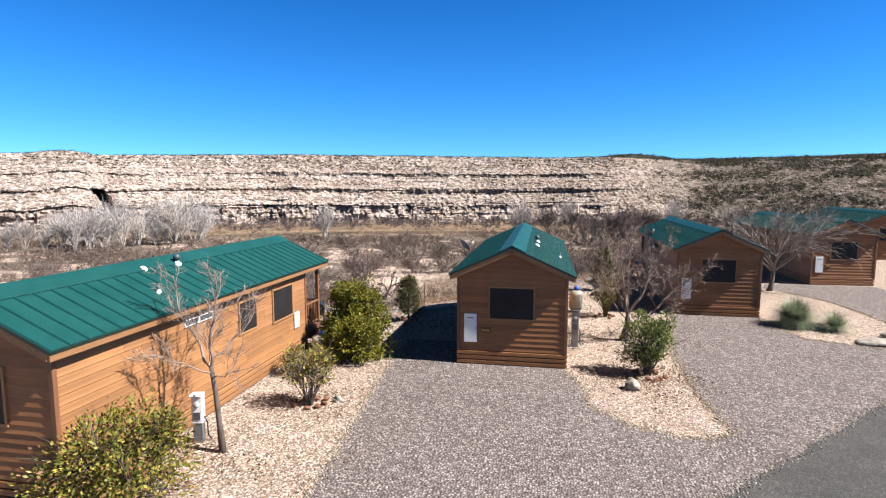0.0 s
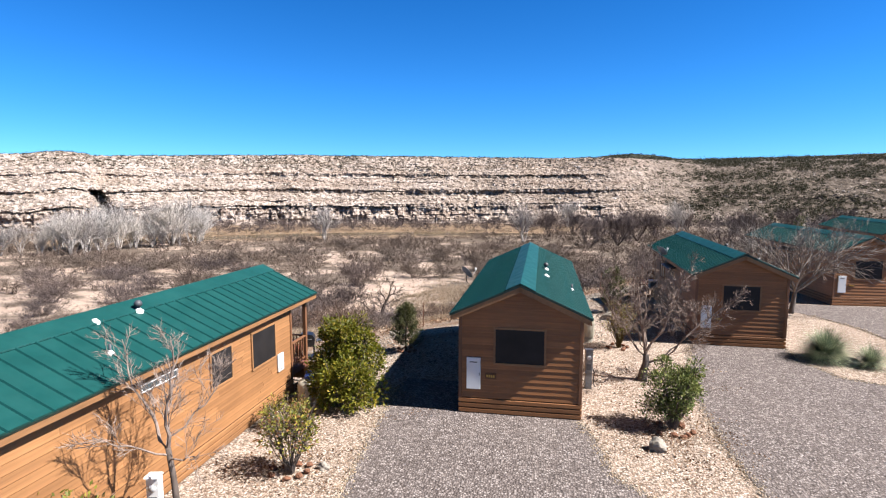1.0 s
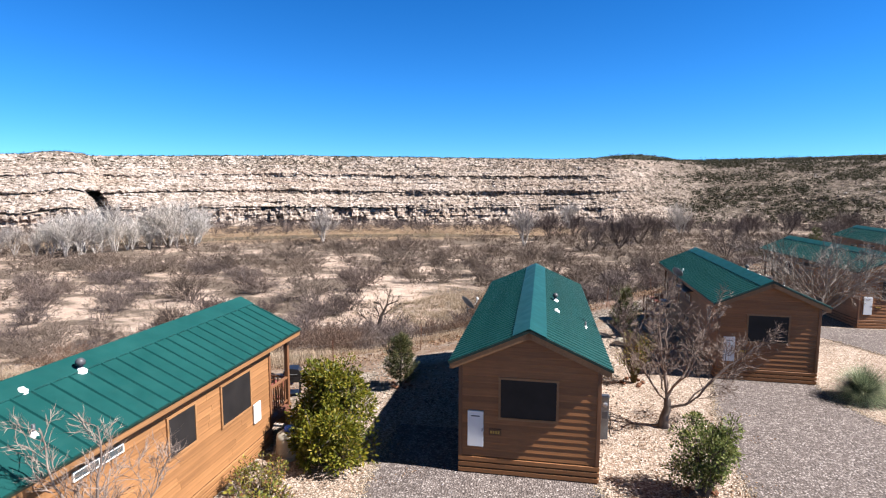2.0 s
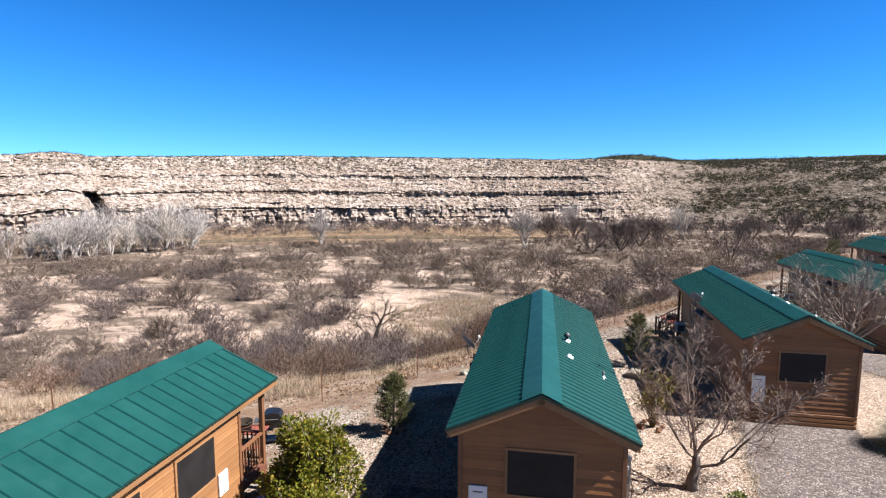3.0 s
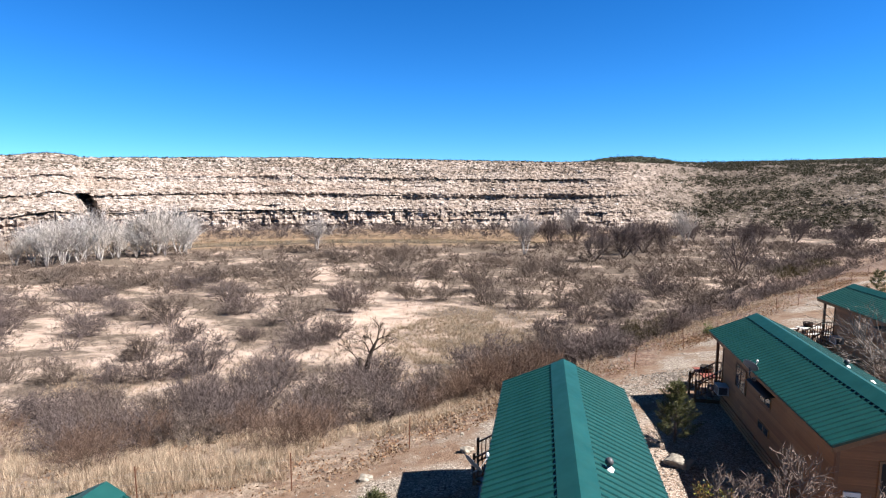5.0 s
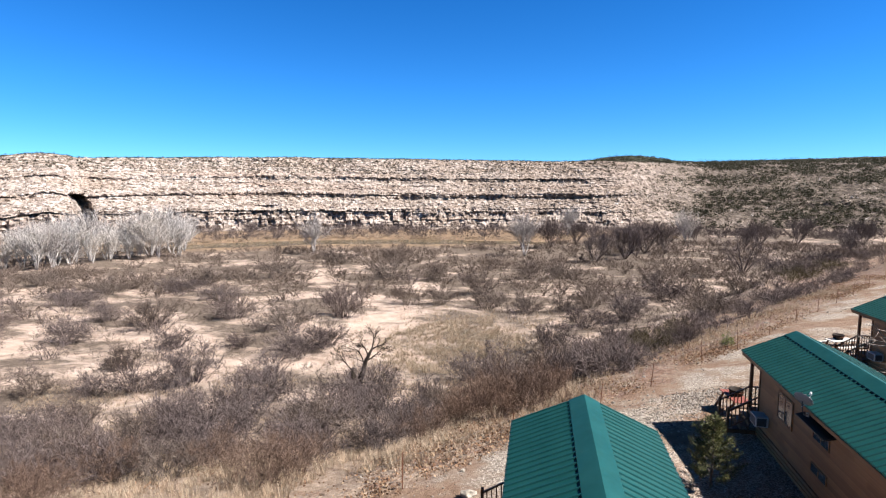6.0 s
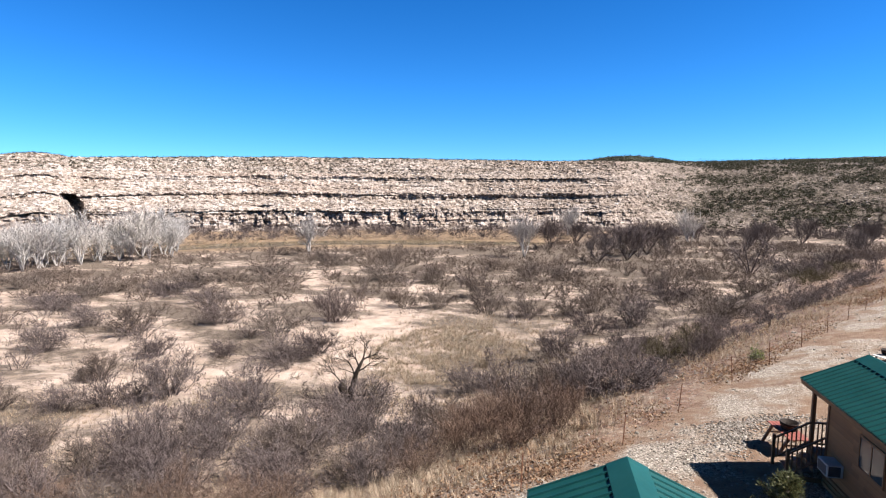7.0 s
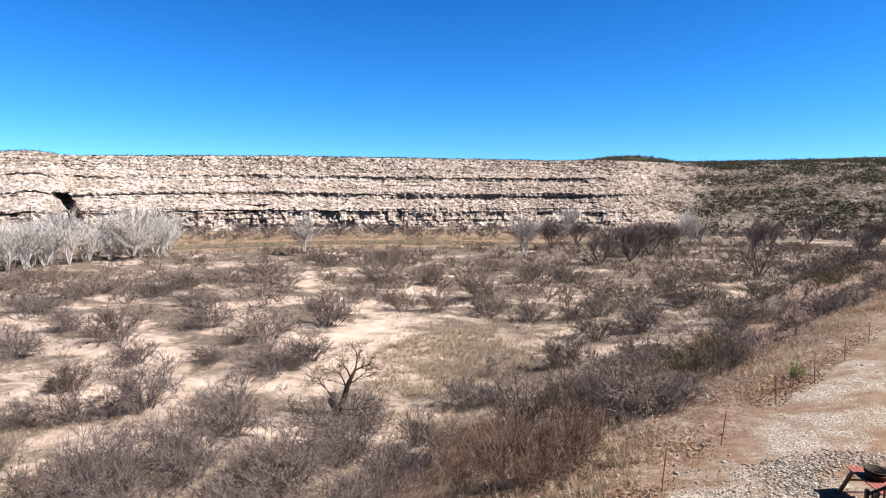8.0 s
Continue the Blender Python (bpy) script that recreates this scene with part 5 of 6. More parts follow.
BANK_B = [(7.0, 36.9, 5.2, 2.0), (10.5, 66.3, 7.5, 3.1), (8.0, 81.8, 9.4, 3.9), (14.8, 85.8, 9.8, 4.0), (24.0, 104.8, 10.9, 4.6), (26.4, 84.5, 11.7, 4.0), (39.6, 109.9, 11.2, 4.4), (53.6, 124.9, 13.7, 4.6), (65.7, 137.0, 12.4, 4.0), (14.0, 47.7, 4.7, 2.6), (-8.9, 41.0, 3.6, 2.8),
          (-25.5, 18.8, 5.2, 2.4), (-23.7, 20.7, 5.9, 2.6), (-18.6, 24.9, 6.2, 2.5), (-14.2, 30.7, 7.0, 2.6), (-9.9, 27.5, 6.2, 1.8), (-25.6, 26.8, 6.0, 2.7), (-26.0, 19.1, 4.6, 2.4), (-26.2, 22.6, 5.0, 2.6), (-20.4, 18.9, 4.6, 2.4), (-17.0, 18.4, 4.2, 2.0), (-21.0, 25.5, 5.4, 2.8), (-24.2, 28.2, 5.6, 2.8), (-14.2, 26.2, 5.2, 2.6), (-14.4, 30.2, 5.6, 2.8), (-20.7, 32.3, 5.6, 2.8), (-11.6, 22.6, 4.6, 2.2), (-8.3, 26.4, 4.8, 2.4), (-8.4, 31.7, 5.2, 2.6), (-13.2, 36.4, 5.4, 2.6), (-17.4, 22.2, 4.8, 2.4), (-29.5, 25.0, 5.4, 2.6), (-36.2, 31.2, 6.6, 2.8), (-37.1, 28.7, 5.8, 2.6), (-49.5, 41.6, 5.1, 2.6)]
rng = random.Random(5)
for rows, lab in ((VALLEY_A, "leafless grey-brown thorn shrub on pale sand"), (VALLEY_C, "spreading leafless thorn shrub on pale sand"), (VALLEY_B, "leafless grey thorn thicket on the river plain"), (BANK, "dense leafless grey shrub on the bank"), (BANK_B, "leafless grey-brown shrub below the fence")):
    for x, y, w_, h_ in rows:
        lone("shrub", rng.choice(DUN if rows is VALLEY_B or rng.random() < 0.25 else GREY), lab, "shrub", "bare shrubs of the plain", x, y, (w_ / 6.0, w_ / 6.0 * rng.uniform(0.75, 1), h_ / 3.0), rng.uniform(-0.4, 0.4))
for x, y, w_, h_ in ((-0.9, 27.0, 5.4, 3.0), (-3.3, 32.6, 4.5, 2.8), (1.4, 31.2, 4.1, 2.6), (-10.6, 18.6, 4.6, 2.2), (-15.0, 19.6, 4.4, 2.2), (-5.5, 24.2, 3.6, 1.9), (-30.4, 18.0, 5.5, 2.4), (-2.5, 36.0, 4.5, 2.4), (-25.9, 22.2, 4.6, 2.2), (-18.5, 13.2, 4.2, 1.9), (-10.8, 16.6, 4.4, 2.2), (-19.8, 18.8, 4.6, 2.2), (-21.5, 15.6, 4.0, 1.8), (-1.6, 26.4, 5.5, 3.2), (0.8, 27.2, 4.2, 2.6), (-4.2, 29.0, 4.2, 2.2), (-4.8, 35.6, 4.6, 2.4)):
    lone("shrub", rng.choice(RUST), "russet leafless bush on the leaf-strewn bank", "shrub", "russet bushes of the bank", x, y, (w_ / 6.0, w_ / 6.0, h_ / 3.0), rng.uniform(0, 6))
for x, y, w_, h_ in ((11.8, 51.0, 5.6, 2.6), (14.6, 53.5, 4.6, 2.2), (46.9, 107.0, 7.0, 2.8), (52.1, 111.7, 7.0, 2.6), (61.4, 123.6, 8.0, 2.6), (15.2, 58.7, 5.0, 2.2), (18.3, 65.5, 5.0, 2.2)):
    lone("shrub", OLIVE[0], "olive-brown bush among grey shrubs", "shrub", "olive bushes", x, y, (w_ / 6.0, w_ / 6.0, h_ / 3.0), rng.uniform(0, 6))

# the same brush thinning out over the rest of the plain


def scatter(name, specs, sources, material, label, category):
    """Many small plants joined into one object: rows of x, y, z, scale x, scale z, turn, source."""
    allv, allf, n = [], [], 0
    for x, y, z, sx_, sz_, a, k in specs:
        sv, sf = sources[k]
        c, s = math.cos(a), math.sin(a)
        q = np.empty_like(sv)
        q[:, 0] = x + (sv[:, 0] * c - sv[:, 1] * s) * sx_
        q[:, 1] = y + (sv[:, 0] * s + sv[:, 1] * c) * sx_
        q[:, 2] = z + sv[:, 2] * sz_
        allv.append(q)
        allf += [tuple(i + n for i in f) for f in sf]
        n += len(sv)
    me_ = bpy.data.meshes.new(name)
    me_.from_pydata(np.concatenate(allv).tolist(), [], allf)
    me_.materials.append(material)
    return tagged(new(name, me_), label, category, kind="stuff")


def source(bm):
    return np.array(bm.v), bm.f


far_src = [source(mound(90 + i, 14, 6, 5, 0.035, 0.020)) for i in range(4)]
low_src = [source(mound(95 + i, 9, 5, 3, 0.05, 0.040)) for i in range(4)]
specs, reds = [], []
rng = random.Random(8)
while len(specs) < 50:
    az, r = rng.uniform(-58, 34), math.sqrt(rng.uniform(45 ** 2, 125 ** 2))
    x, y = polar(az, r)
    d = float(beyond(x, y))
    dens = noise.noise(Vector((x * 0.03, y * 0.03, 2.0))) + 0.25 * (r / 250) + (0.35 if az > 6 else 0)
    if d < 18 or dens < rng.uniform(-0.25, 0.5):
        continue
    s = rng.uniform(0.5, 1.3) * (0.8 + 0.5 * r / 250)
    specs.append((x, y, gz(x, y), s, s * rng.uniform(0.65, 1.0), rng.uniform(0, 6.28), rng.randrange(4)))
while len(specs) < 155:
    x = rng.uniform(4, 95)
    d = rng.uniform(5, 30)
    y = float(np.interp(x, FENCE_X, FENCE_Y)) + d / 0.66
    s = rng.uniform(0.45, 0.95) * (0.8 + 0.006 * x)
    specs.append((x, y, gz(x, y), s, s * rng.uniform(0.6, 0.95), rng.uniform(0, 6.28), rng.randrange(4)))
while len(specs) < 235:
    x = rng.uniform(0, 42)
    y = float(np.interp(x, FENCE_X, FENCE_Y)) + rng.uniform(5, 21) / 0.66
    s = rng.uniform(0.55, 1.0)
    specs.append((x, y, gz(x, y), s, s * rng.uniform(0.65, 1.0), rng.uniform(0, 6.28), rng.randrange(4)))
scatter("brushland", specs, far_src, B_BRUSH, "wide spread of leafless grey brush over the plain", "brush")
far = []
while len(far) < 1300:
    az, r = rng.uniform(-58, 34), math.sqrt(rng.uniform(105 ** 2, 256 ** 2))
    x, y = polar(az, r)
    if float(beyond(x, y)) < 20 or noise.noise(Vector((x * 0.025, y * 0.04, 4.0))) + 0.15 + (0.3 if az > 0 else 0) < rng.uniform(-0.3, 0.4):
        continue
    if -36 < az < 2 and r > 232:
        continue
    s = rng.uniform(0.6, 1.6)
    far.append((x, y, gz(x, y), s, s * rng.uniform(0.55, 0.9), rng.uniform(0, 6.28), rng.randrange(4)))
scatter("far_brush", far, low_src, B_DUN, "leafless grey brush massed towards the river", "brush")
for _ in range(760):
    az, r = rng.uniform(-58, 34), rng.uniform(280, 350)
    s = rng.uniform(0.8, 1.9)
    x, y = polar(az, r)
    reds.append((x, y, gz(x, y), s, s * rng.uniform(0.6, 1.1), rng.uniform(0, 6.28), rng.randrange(4)))
scatter("riverside_brush", reds, low_src, B_BRUSH, "dark bare brush between the river and the cliff", "brush")

# knee-high growth between the shrubs, thick in drifts and round the larger shrubs
knee_src = [source(mound(110 + i, 9, 5, 4, 0.03, 0.026, 0.6)) for i in range(4)]
drift = []
rng = random.Random(18)
BIG = VALLEY_A + VALLEY_C + VALLEY_B + BANK
while len(drift) < 1500:
    if len(drift) < 650:
        bx, by, bw, _ = rng.choice(BIG)
        x, y = bx + rng.gauss(0, bw * 0.62), by + rng.gauss(0, bw * 0.5)
    else:
        az, r = rng.uniform(-58, 34), math.sqrt(rng.uniform(40 ** 2, 190 ** 2))
        x, y = polar(az, r)
        if noise.noise(Vector((x * 0.035, y * 0.06, 12.0))) + (0.2 if az > 4 else -0.05) < rng.uniform(-0.25, 0.35):
            continue
    if float(beyond(x, y)) < 17:
        continue
    s = rng.uniform(0.16, 0.5)
    drift.append((x, y, gz(x, y), s, s * rng.uniform(0.5, 1.0), rng.uniform(0, 6.28), rng.randrange(4)))
scatter("knee_high_brush", drift, knee_src, B_DUN, "low dry brush between the larger shrubs", "brush")
reeds, reed_src = [], [source(mound(130 + i, 16, 4, 3, 0.05, 0.04, 0.95)) for i in range(2)]
for _ in range(520):
    az = rng.uniform(-50, 14)
    x, y = polar(az, 277 + 4 * math.sin(az * 0.22) + rng.gauss(3, 2.5))
    s = rng.uniform(0.3, 0.7)
    reeds.append((x, y, gz(x, y), s, s * rng.uniform(0.7, 1.1), rng.uniform(0, 6.28), rng.randrange(2)))
scatter("dry_reeds", reeds, reed_src, L_STRAW, "tan dry reeds along the far water's edge", "reeds")

# silver-barked cottonwoods by the river
def bare_tree(seed, height, trunk_r, kids, spread, stems=1, lean=0.0, fork=0.35, rise=0.08, fine=0.006, shrink=0.62, first=0.5, low=0.8):
    rng = random.Random(seed)
    trunk, crown = Build(), Build()
    for k in range(stems):
        a = rng.uniform(0, 6.283)
        d = Vector((math.cos(a) * lean, math.sin(a) * lean, 1)).normalized()
        p, pts = Vector((math.cos(a) * 0.12 * (stems > 1), math.sin(a) * 0.12 * (stems > 1), -0.1)), []
        n = 4
        for i in range(n + 1):
            pts.append(p.copy())
            d = (d + Vector((rng.uniform(-0.1, 0.1), rng.uniform(-0.1, 0.1), 0.05))).normalized()
            p = p + d * height * fork / n
        trunk.tube(pts, [trunk_r * (1.25 if i == 0 else 1 - 0.09 * i) for i in range(n + 1)], 9)
        for j in range(kids[0]):
            aa = j / kids[0] * 6.283 + rng.uniform(-0.5, 0.5)
            out = Vector((math.cos(aa), math.sin(aa), rng.uniform(0.5, 1.5)))
            q_ = rng.uniform(low, 1.0) * n if j else n - 0.01
            start = pts[int(q_)].lerp(pts[min(n, int(q_) + 1)], q_ % 1)
            grow(crown, rng, start, (d * 0.6 + out * spread).normalized(), height * first * rng.uniform(0.75, 1.1), trunk_r * 0.42, 0, kids[1:], 0.2, rise, shrink, (6, 4, 3, 3), (4, 3, 2, 1), 0.75, None, fine, 3)
    return trunk, crown


def plant_tree(trunk, crown, tm, cm, label, group, x, y, s, turn, base_z=None, name="tree"):
    t = thing(name, label, "tree", group)
    part("trunk", trunk if isinstance(trunk, bpy.types.Mesh) else trunk.mesh("trunk", tm, True), tm, t)
    part("crown", crown if isinstance(crown, bpy.types.Mesh) else crown.mesh("crown", cm), cm, t, "crown of bare branches")
    t.matrix_world = pose(x, y, gz(x, y) if base_z is None else base_z, 0, 0, turn) @ Matrix.Diagonal((s, s, s, 1))
    return t


def limbed_tree(seed, trunk_pts, trunk_r, limbs, kids, reach, fine, every=0.16):
    """A bare tree from its trunk line and its main limbs (points, thickness); shoots grow along each limb."""
    rng = random.Random(seed)
    trunk, crown = Build(), Build()
    n = len(trunk_pts) - 1
    trunk.tube(trunk_pts, [trunk_r * (1.3 if i == 0 else 1 - 0.3 * i / n) for i in range(n + 1)], 10)
    for pts, r in limbs:
        line = [Vector(p) for p in pts]
        smooth_ = [line[0]]
        for p, q in zip(line, line[1:]):
            for f in (0.33, 0.66, 1.0):
                smooth_.append(p.lerp(q, f) + Vector((rng.uniform(-1, 1), rng.uniform(-1, 1), rng.uniform(-1, 1))) * 0.05)
        m_ = len(smooth_) - 1
        crown.tube(smooth_, [r + (fine * 2 - r) * (i / m_) ** 0.8 for i in range(m_ + 1)], 6, False)
        for i in range(m_):
            a, b_ = smooth_[i], smooth_[i + 1]
            f = i / m_
            if f < 0.22:
                continue
            d = (b_ - a).normalized()
            for _ in range(max(1, round((b_ - a).length / every))):
                side_ = d.orthogonal().normalized()
                side_.rotate(Matrix.Rotation(rng.uniform(0, 6.283), 3, d))
                go = (d * 0.7 + side_ * rng.uniform(0.6, 1.2) + Vector((0, 0, 0.25))).normalized()
                grow(crown, rng, a.lerp(b_, rng.random()), go, reach * rng.uniform(0.5, 1.1) * (1 - 0.35 * f), max(r * 0.3 * (1 - 0.6 * f), fine * 1.4), 0, kids, 0.26, 0.07, 0.6, (4, 3, 3, 3), (4, 3, 2, 1), 0.8, None, fine, 2)
    return trunk, crown


silver = []
for i in range(3):
    tr_, cr_ = bare_tree(120 + i, 12.0, 0.16, (7, 7, 7), 0.75, 4, 0.35, 0.4, 0.1, 0.04, 0.58, 0.45, 0.4)
    silver.append((tr_.mesh("trunk", B_PALE, True), cr_.mesh("crown", B_PALE)))
COTTON = [(x, y, 7.5 + (7 * k) % 4) for k, (x, y) in enumerate(((-154, 131), (-151, 134), (-148, 137), (-144, 139), (-141, 143), (-139, 147), (-141, 157), (-139, 163), (-137, 166), (-130, 166), (-129, 174), (-158, 128), (-162, 125), (-164, 150), (-164, 164)))]
SILVER = [(-142.5, 130.7, 11), (-141.1, 134.5, 11.5), (-141.6, 141.3, 12), (-145.7, 153.4, 15), (-145.2, 159.5, 11), (-143.9, 170.1, 14), (-135.9, 169.5, 15), (-137.5, 182.9, 16), (-139.4, 193.4, 12), (-82.1, 188.5, 12.5), (-4.6, 194.1, 12.5), (16.1, 300.0, 13),
          (61.2, 237.8, 12.5), (-172.0, 166.8, 11), (-156.0, 177.4, 11), (-150, 140, 11), (-152, 148, 12), (-158, 158, 12), (-165, 150, 11), (-129, 176, 12), (-148, 185, 13)] + COTTON
rng = random.Random(31)
for x, y, h_ in SILVER:
    a, c = rng.choice(silver)
    plant_tree(a, c, B_PALE, B_PALE, "silver-grey leafless cottonwood near the river", "cottonwoods by the river", x, y, h_ / 10.6, rng.uniform(0, 360))
thicket = []
for i in range(2):
    tr_, cr_ = bare_tree(140 + i, 12.0, 0.15, (5, 6, 6), 0.55, 9, 0.75, 0.38, 0.08, 0.035, 0.6, 0.42, 0.4)
    thicket.append((tr_.mesh("trunk", B_BRUSH, True), cr_.mesh("crown", B_BRUSH)))
for x, y, h_ in ((18.2, 172.5, 11), (28.6, 183.8, 13), (37.3, 198.1, 13), (45.1, 200.5, 12), (5.2, 226.7, 13), (17.0, 254.7, 12), (68.8, 253.5, 10), (93.1, 180.5, 9), (33, 190, 11), (75, 215, 10), (88, 235, 11), (104, 240, 12), (120, 225, 11)):
    a, c = rng.choice(thicket)
    plant_tree(a, c, B_BRUSH, B_BRUSH, "dark many-stemmed leafless tree on the plain", "dark trees of the plain", x, y, h_ / 12.0, rng.uniform(0, 360))

# one open tree with leaning stems stands clear of the rest
to_, co_ = limbed_tree(215, [(0, 0, -0.3), (0, 0, 0.2), (0.05, 0, 0.6)], 0.42,
                       [([(0, 0, 0.3), (-1.2, 0, 3), (-3, 0, 5.5), (-5.5, 0.3, 8.5)], 0.22), ([(0, 0, 0.3), (-0.4, 0.5, 3.5), (-1.2, 1, 7), (-1.5, 1.2, 10.5)], 0.2), ([(0, 0, 0.3), (0.8, -0.4, 3.5), (2.0, -0.8, 7), (3, -1, 10)], 0.2),
                        ([(0.2, 0, 0.3), (1.8, 0, 2.4), (4.2, 0.3, 4.6), (6.5, 0.5, 6.5)], 0.2), ([(0, 0.2, 0.3), (-1.8, 1.5, 3), (-3.5, 3, 6)], 0.15), ([(0, -0.2, 0.3), (0.5, -1.6, 3.5), (0.8, -3, 7.5)], 0.15),
                        ([(1.8, 0, 2.4), (3.2, 0.8, 5), (4.2, 1.2, 8)], 0.12)], (4, 4, 3), 2.2, 0.028, 0.75)
plant_tree(to_, co_, B_BRUSH, B_BRUSH, "open leafless tree with leaning dark stems", "dark trees of the plain", 49.8, 140.0, 1.0, 0)

# broken, blackened tree with a fallen limb
dead_t = Build().tube([(0, 0, -0.3), (-0.05, 0, 0.6), (-0.38, 0.02, 1.25), (-0.2, 0.05, 1.85)], [0.52, 0.43, 0.42, 0.26], 9)
dead_t.tube([(0.2, 0, 0.35), (0.6, 0.05, 1.3), (0.95, 0.05, 2.6), (1.6, 0, 3.9)], [0.36, 0.27, 0.2, 0.12], 8)
rng = random.Random(77)
dead_c = Build()
for p, d, l in (((1.6, 0, 3.85), (0.9, 0, 0.8), 1.5), ((1.55, 0, 3.8), (0.2, 0.1, 1), 1.7), ((0.75, 0.05, 1.8), (-0.15, 0.1, 1), 2.1), ((-0.3, 0, 1.6), (-0.9, 0.1, 0.8), 2.0), ((1.2, 0, 3.1), (-0.4, 0.3, 1), 1.6), ((1.0, 0, 2.7), (1, -0.2, 0.7), 1.5),
                ((-0.4, -0.3, 0.3), (-1, -0.3, -0.02), 3.6), ((-0.3, -0.3, 0.2), (-0.8, -0.6, 0.03), 2.6), ((0.6, -0.2, 0.45), (1, -0.1, 0.08), 2.6), ((0.4, -0.4, 0.3), (0.7, -0.7, 0.1), 2.4)):
    grow(dead_c, rng, p, d, l, 0.085, 0, (6, 6, 5), 0.28, 0.03, 0.58, (5, 4, 3, 3), (4, 3, 2, 1), 0.75, None, 0.012, 2)
plant_tree(dead_t, dead_c, B_DEAD, B_DEAD, "broken blackened dead tree on open sand", "dead trees", -18.2, 49.7, 1.05, 10)
log = Build().tube([(0, 0, 0.12), (0.9, 0.2, 0.3), (1.8, 0.9, 0.28), (2.9, 1.0, 0.6)], [0.1, 0.085, 0.06, 0.02], 7)
log.tube([(0.9, 0.2, 0.3), (0.7, 1.2, 0.9), (0.2, 1.8, 1.5)], [0.06, 0.04, 0.012], 6)
for p, d in (((1.8, 0.9, 0.28), (0.5, 0.6, 0.6)), ((2.4, 0.95, 0.45), (0.8, -0.6, 0.3)), ((0.5, 1.5, 1.2), (-0.4, 0.2, 0.8)), ((1.3, 0.5, 0.3), (0.6, -0.8, 0.3)), ((0.3, 0.1, 0.2), (-0.8, 0.5, 0.4))):
    grow(log, rng, p, d, 1.2, 0.03, 0, (4, 4), 0.3, 0.02, 0.6, (4, 3, 3, 3), (3, 2, 2, 1), 0.8, None, 0.008, 2)
ob = single("fallen_log", log, B_DEAD, "dark fallen branch lying on the bank", "log", smooth=True)
ob.matrix_world = pose(-7.2, 34.4, gz(-7.2, 34.4) - 0.05, 0, 0, 160) @ Matrix.Diagonal((1.25, 1.25, 1.25, 1))

# ---- trees and shrubs of the yard ----
t1, c1 = limbed_tree(201, [(0, 0, -0.1), (-0.06, 0, 0.7), (-0.14, 0.03, 1.4), (-0.2, 0, 2.0)], 0.07,
                     [([(-0.2, 0, 1.95), (-0.6, 0.1, 2.6), (-0.95, 0.1, 3.1), (-1.0, 0, 4.1)], 0.038), ([(-0.2, 0, 1.95), (-0.12, -0.1, 2.7), (0.08, -0.1, 3.4), (-0.02, 0, 4.2)], 0.039),
                      ([(-0.17, 0, 1.75), (0.35, -0.25, 1.95), (0.75, -0.35, 2.15)], 0.019), ([(-0.18, 0, 1.85), (-0.6, -0.5, 2.2), (-1.1, -0.75, 2.45)], 0.021), ([(-0.15, 0, 1.6), (-0.55, 0.5, 2.1), (-0.7, 0.9, 3.0)], 0.022),
                      ([(-0.16, 0, 2.2), (0.3, 0.5, 2.7), (0.5, 0.75, 3.3)], 0.022)], (6, 5), 0.72, 0.0045, 0.11)
plant_tree(t1, c1, B_TREE, B_CROWN, "young bare grey tree before a sunlit cabin wall", "bare yard trees", -4.31, -7.33, 1.0, 0)
t2, c2 = limbed_tree(207, [(0, 0, -0.1), (0.03, 0, 0.35), (0.12, 0.02, 0.62), (0.1, 0, 0.95)], 0.15,
                     [([(0.1, 0, 0.9), (0.02, 0.05, 1.7), (-0.15, 0.1, 2.7), (-0.3, 0.2, 4.3)], 0.061), ([(0.1, 0, 0.85), (-0.55, 0.15, 1.7), (-1.2, 0.2, 2.6), (-1.75, 0.3, 3.7)], 0.043),
                      ([(0.14, 0, 0.65), (0.8, -0.2, 0.95), (1.35, -0.25, 1.7), (2.1, -0.1, 2.4), (2.9, 0.1, 2.9)], 0.050), ([(0.1, 0, 1.0), (0.7, 0.2, 1.9), (1.1, 0.3, 2.8), (1.4, 0.4, 3.9)], 0.043),
                      ([(0.08, 0.02, 1.0), (0.2, 0.8, 1.9), (0.3, 1.5, 3.0), (0.2, 1.8, 3.9)], 0.040), ([(0.06, 0, 0.95), (-0.3, -0.8, 1.8), (-0.6, -1.4, 2.8)], 0.036), ([(0.1, 0, 1.1), (0.5, -0.7, 2.0), (0.7, -1.2, 3.2)], 0.036),
                      ([(0.04, 0.05, 1.5), (-0.5, 0.7, 2.3), (-0.9, 1.2, 3.4)], 0.032), ([(0.7, -0.15, 0.95), (1.5, 0.4, 1.5), (2.3, 0.7, 2.3)], 0.029)], (6, 5, 4), 0.88, 0.0052, 0.23)
plant_tree(t2, c2, B_TREE, B_CROWN, "bare round-crowned tree in the gravel bed", "bare yard trees", 6.03, 3.95, 1.0, 0)
t3, c3 = bare_tree(211, 5.2, 0.14, (9, 8, 8, 6), 1.5, 1, 0.2, 0.28, 0.0, 0.008, 0.62, 0.5)
plant_tree(t3, c3, B_TREE, B_ASH, "pale bare spreading tree in front of a far cabin", "bare yard trees", 15.93, 16.5, 1.05, 120)


